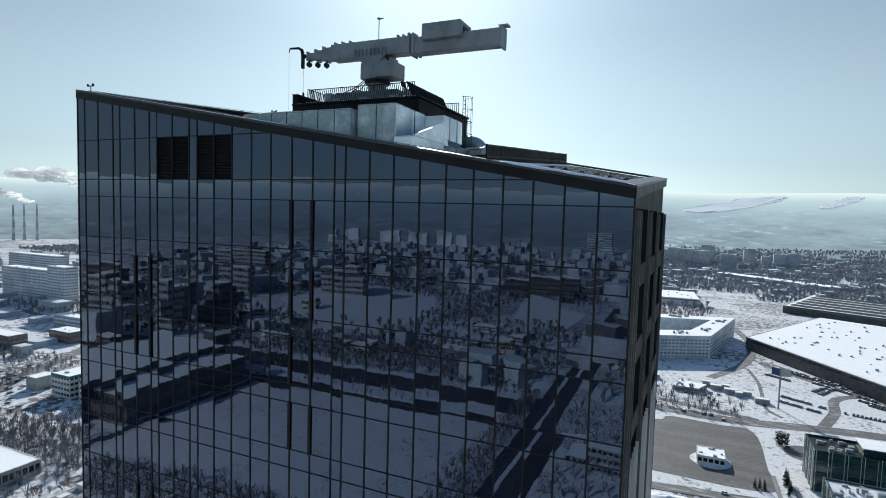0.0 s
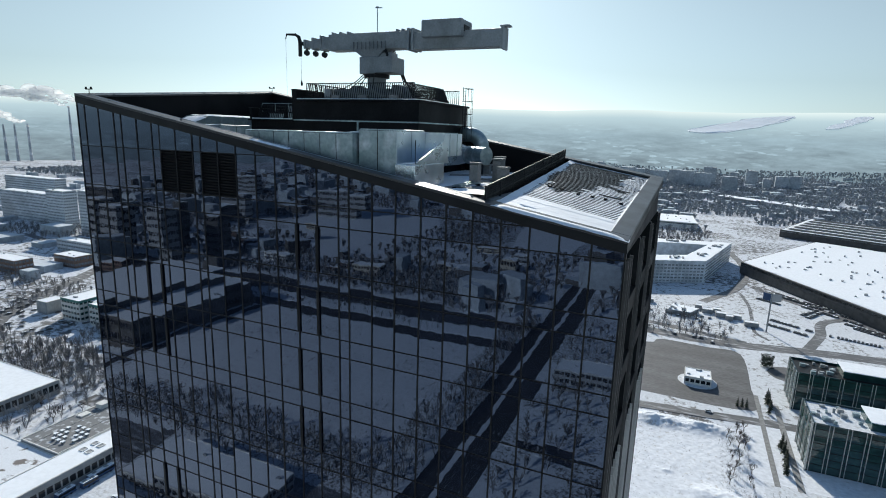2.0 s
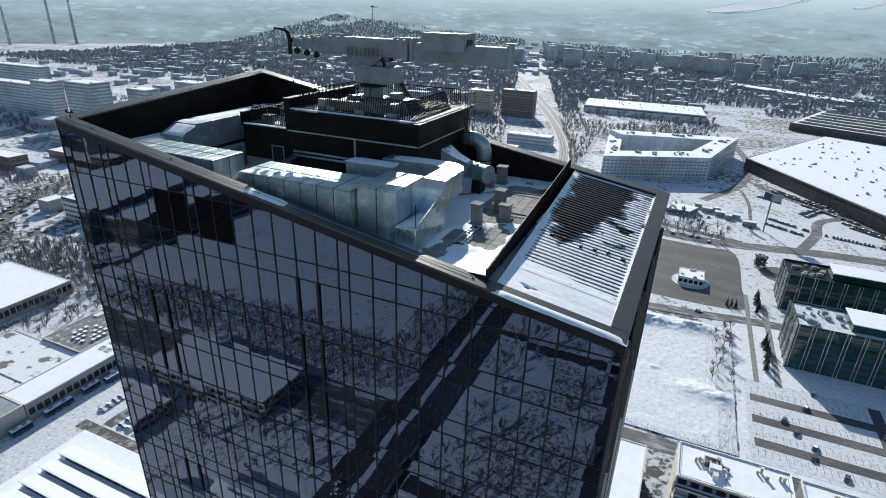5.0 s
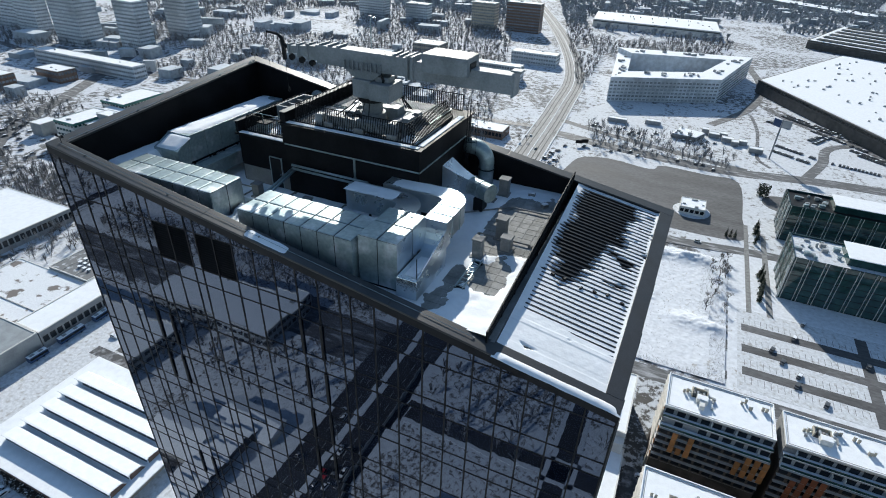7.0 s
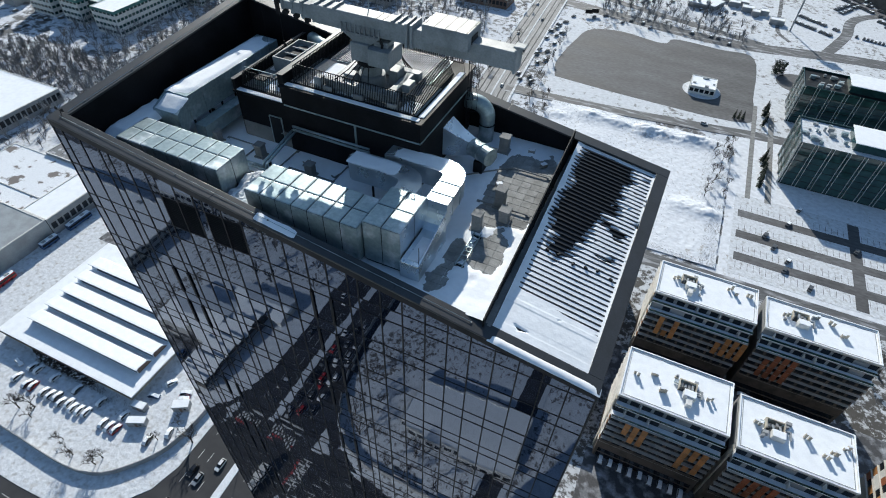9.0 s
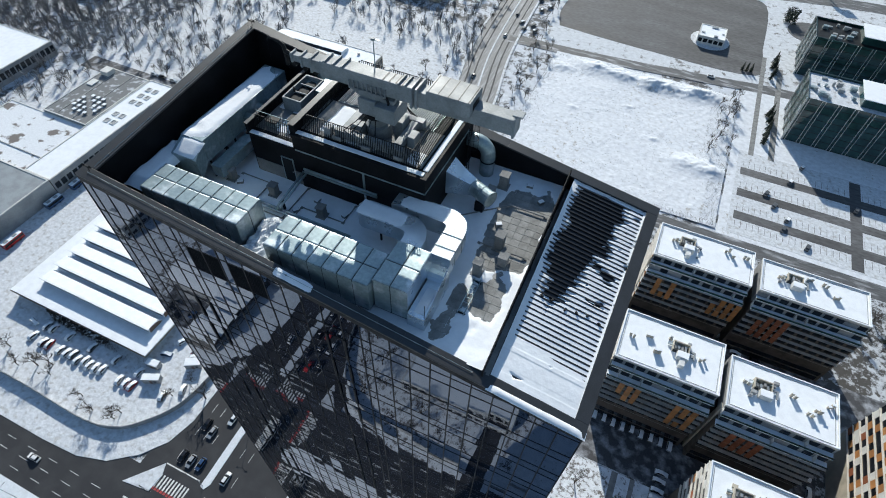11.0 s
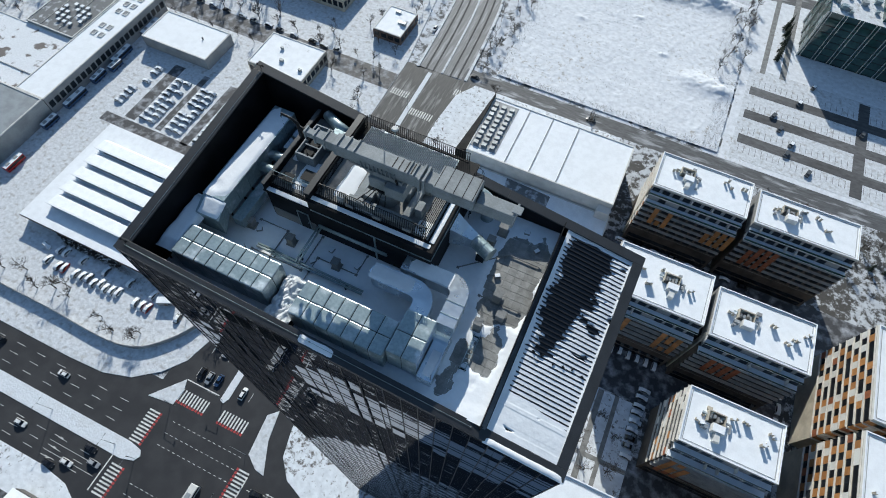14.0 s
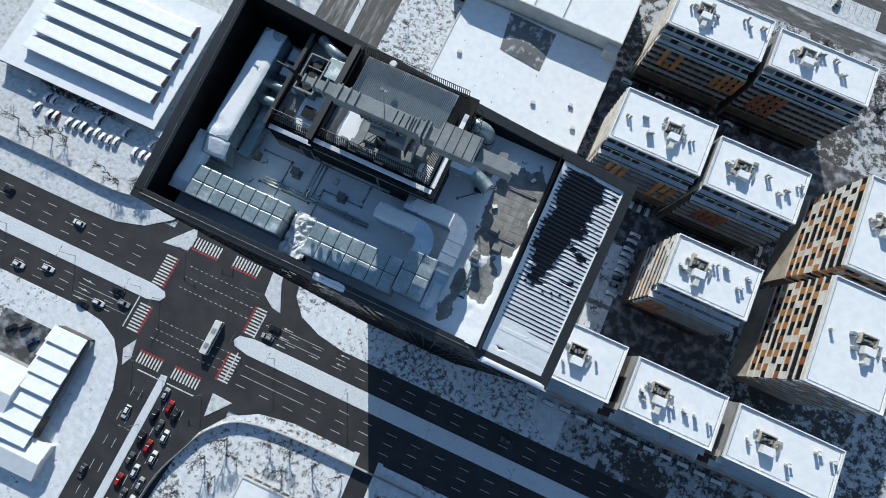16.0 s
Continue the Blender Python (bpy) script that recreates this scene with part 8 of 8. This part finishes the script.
# yard huts, wood pile and stacked crates beside the shed
for x, y, w, d, h, a in ((-97.9, 30.2, 4.6, 2.4, 2.5, .12), (-94.4, 25.6, 6.0, 2.4, 2.6, .42), (-85.4, 36.4, 5.4, 3.0, 2.7, .5)):
    k = thing("yard_hut", "small grey yard hut with snow on its roof", "hut", group="yard huts", at=(x, y, .14), yaw=a)
    part("wall", Geo().box(-w / 2, -d / 2, 0, w / 2, d / 2, h), GREYWALL, k, bevel=0.04)
    part("roof", Geo().box(-w / 2 - .15, -d / 2 - .15, h, w / 2 + .15, d / 2 + .15, h + .12), SHEET, k)
    part("roof_snow", Geo().box(-w / 2 - .05, -d / 2 - .05, h + .12, w / 2 + .05, d / 2 + .05, h + .28), SNOW_ROOF, k, bevel=0.05)
    part("door", Geo().box(-.45, -d / 2 - .04, .05, .45, -d / 2, 2.05), BROWN, k)
    part("window", Geo().box(.9, -d / 2 - .03, 1.0, 1.8, -d / 2, 1.8), WINDOW, k)
pile_rng = random.Random(8)
heap, heap_snow = Geo(), Geo()
for k in range(420):
    t = pile_rng.random()
    x, y = -152 + 32 * t, 31.4 - 2.6 * pile_rng.random() + 2.2 * max(0, .25 - t) * 4
    z, a, l = .2 + pile_rng.random() * 1.5 * (1 - abs(2 * t - 1) ** 3), pile_rng.uniform(0, 3.1), pile_rng.uniform(.25, .7)
    heap.obox(x, y, z, z + .3, l * 1.6, l, a)
    if k % 3 == 0:
        heap_snow.obox(x, y, z + .3, z + .36, l * 1.3, l * .8, a)
solid("scrap_heap", heap, BARK, "dark heap of scrap timber beside the shed", "heap", kind="stuff")
solid("scrap_snow", heap_snow, SNOW_ROOF, "snow caught on the scrap heap", "snow", kind="stuff")

# ---- street furniture ----
def street_lamp(x, y, yaw, h=9):
    l = thing("street_lamp", "tall grey street lamp with twin arms", "street lamp", group="street lamps", at=(x, y, .1), yaw=yaw)
    part("pole", Geo().tube([(0, 0, 0), (0, 0, h)], [.11, .06], 8), CRANE, l)
    for s in (-1, 1):
        part("arm", Geo().tube([(0, 0, h - .1), (0, s * .8, h + .15), (0, s * 1.8, h + .2)], .04, 6), CRANE, l)
        part("head", Geo().box(-.14, s * 1.6 - .35, h + .14, .14, s * 1.6 + .45, h + .26), CRANE, l, bevel=0.03)


for x in (-78, -104, -132, -162, -195):
    street_lamp(x, -21.6, 0)
for x in (-24, 4, 34, 64, 96):
    street_lamp(x, -24.1, 0)
for y in (-62, -92, -125, 30, 70, 110, 150):
    street_lamp(-55.0 - max(0, y) * .02, y, UP)


def signal(x, y, yaw):
    s = thing("traffic_light", "grey traffic light mast with signal heads", "traffic light", group="traffic lights", at=(x, y, .12), yaw=yaw)
    part("pole", Geo().tube([(0, 0, 0), (0, 0, 5.8)], [.09, .07], 8), CRANE, s)
    part("arm", Geo().tube([(0, 0, 5.7), (4.6, 0, 5.9)], .05, 6), CRANE, s)
    for q in (0.1, 4.2):
        hd = part("signal_head", Geo().box(q - .15, -.14, 4.6 if q < 1 else 5.2, q + .15, .14, 5.5 if q < 1 else 6.1), FRAME, s, bevel=0.02)


for x, y, a in ((-69.6, -22.5, -1.57), (-70.2, -3.6, 0.0), (-38.6, -24.5, 1.57), (-38.3, -6.5, 3.14), (-40.6, -45.0, 3.14), (-68, -43.5, 0.0), (-55.4, -45.2, 0), (-55.4, 4.8, 3.14)):
    signal(x, y, a)
sign = thing("pylon_sign", "tall slim advertising pylon on the car park", "pylon sign", at=(108, 491, 0))
part("pole", Geo().tube([(0, 0, 0), (0, 0, 33.5)], .6, 8), CRANE, sign)
part("board", Geo().obox(3.3, .3, 27, 33, 8, .5, .15), CAR_PAINT["silver"], sign)
part("board", Geo().obox(-3.0, 2.2, 27, 33, 7, .5, -.75), CAR_PAINT["blue"], sign)
for x, y, a in ((-62, 470, .4), (-58, 474, .4)):
    bb = thing("billboard", "dark billboard on two posts", "billboard", group="billboards", at=(x + 20, y - 30, 0), yaw=a)
    part("board", Geo().box(-3, -.15, 2.2, 3, .15, 5.2), CLAD, bb)
    for q in (-2, 2):
        part("post", Geo().box(q - .1, -.1, 0, q + .1, .1, 2.2), CRANE, bb)

# ---- far smoke ----
SMOKE = bpy.data.materials.new("steam")
SMOKE.use_nodes = True
sn = SMOKE.node_tree.nodes
st_mix, st_tr, st_air = sn.new("ShaderNodeMixShader"), sn.new("ShaderNodeBsdfTranslucent"), sn.new("ShaderNodeBsdfTransparent")
st_tr.inputs["Color"].default_value = (0.97, 0.97, 0.97, 1)
st_mix.inputs["Fac"].default_value = 0.45
SMOKE.node_tree.links.new(st_air.outputs["BSDF"], st_mix.inputs[1])
SMOKE.node_tree.links.new(st_tr.outputs["BSDF"], st_mix.inputs[2])
SMOKE.node_tree.links.new(st_mix.outputs["Shader"], sn["Material Output"].inputs["Surface"])
for x, y, z, n in ((-2248, 1421, 215, 26), (-2209, 1481, 226, 20), (-2319, 1302, 140, 14)):
    g = Geo()
    r = random.Random(int(-x))
    for k in range(n):
        t = k / n
        cx, cy, cz, s = x - 190 * t * (n / 20), y - 120 * t, z + 55 * t ** .7 + r.uniform(-8, 8), 6 + 26 * t ** .8
        rings = []
        for i in range(7):
            f = math.pi * i / 6
            rings.append([(cx + s * math.sin(f) * math.cos(a) * r.uniform(.85, 1.2), cy + s * math.sin(f) * math.sin(a) * r.uniform(.85, 1.2), cz + s * .6 * math.cos(f)) for a in linspace(0, 5.5, 8)])
        g.loft(rings, caps=False)
    solid("steam_plume", g, SMOKE, "white steam drifting from a power-station chimney", "steam", kind="stuff", smooth=True)
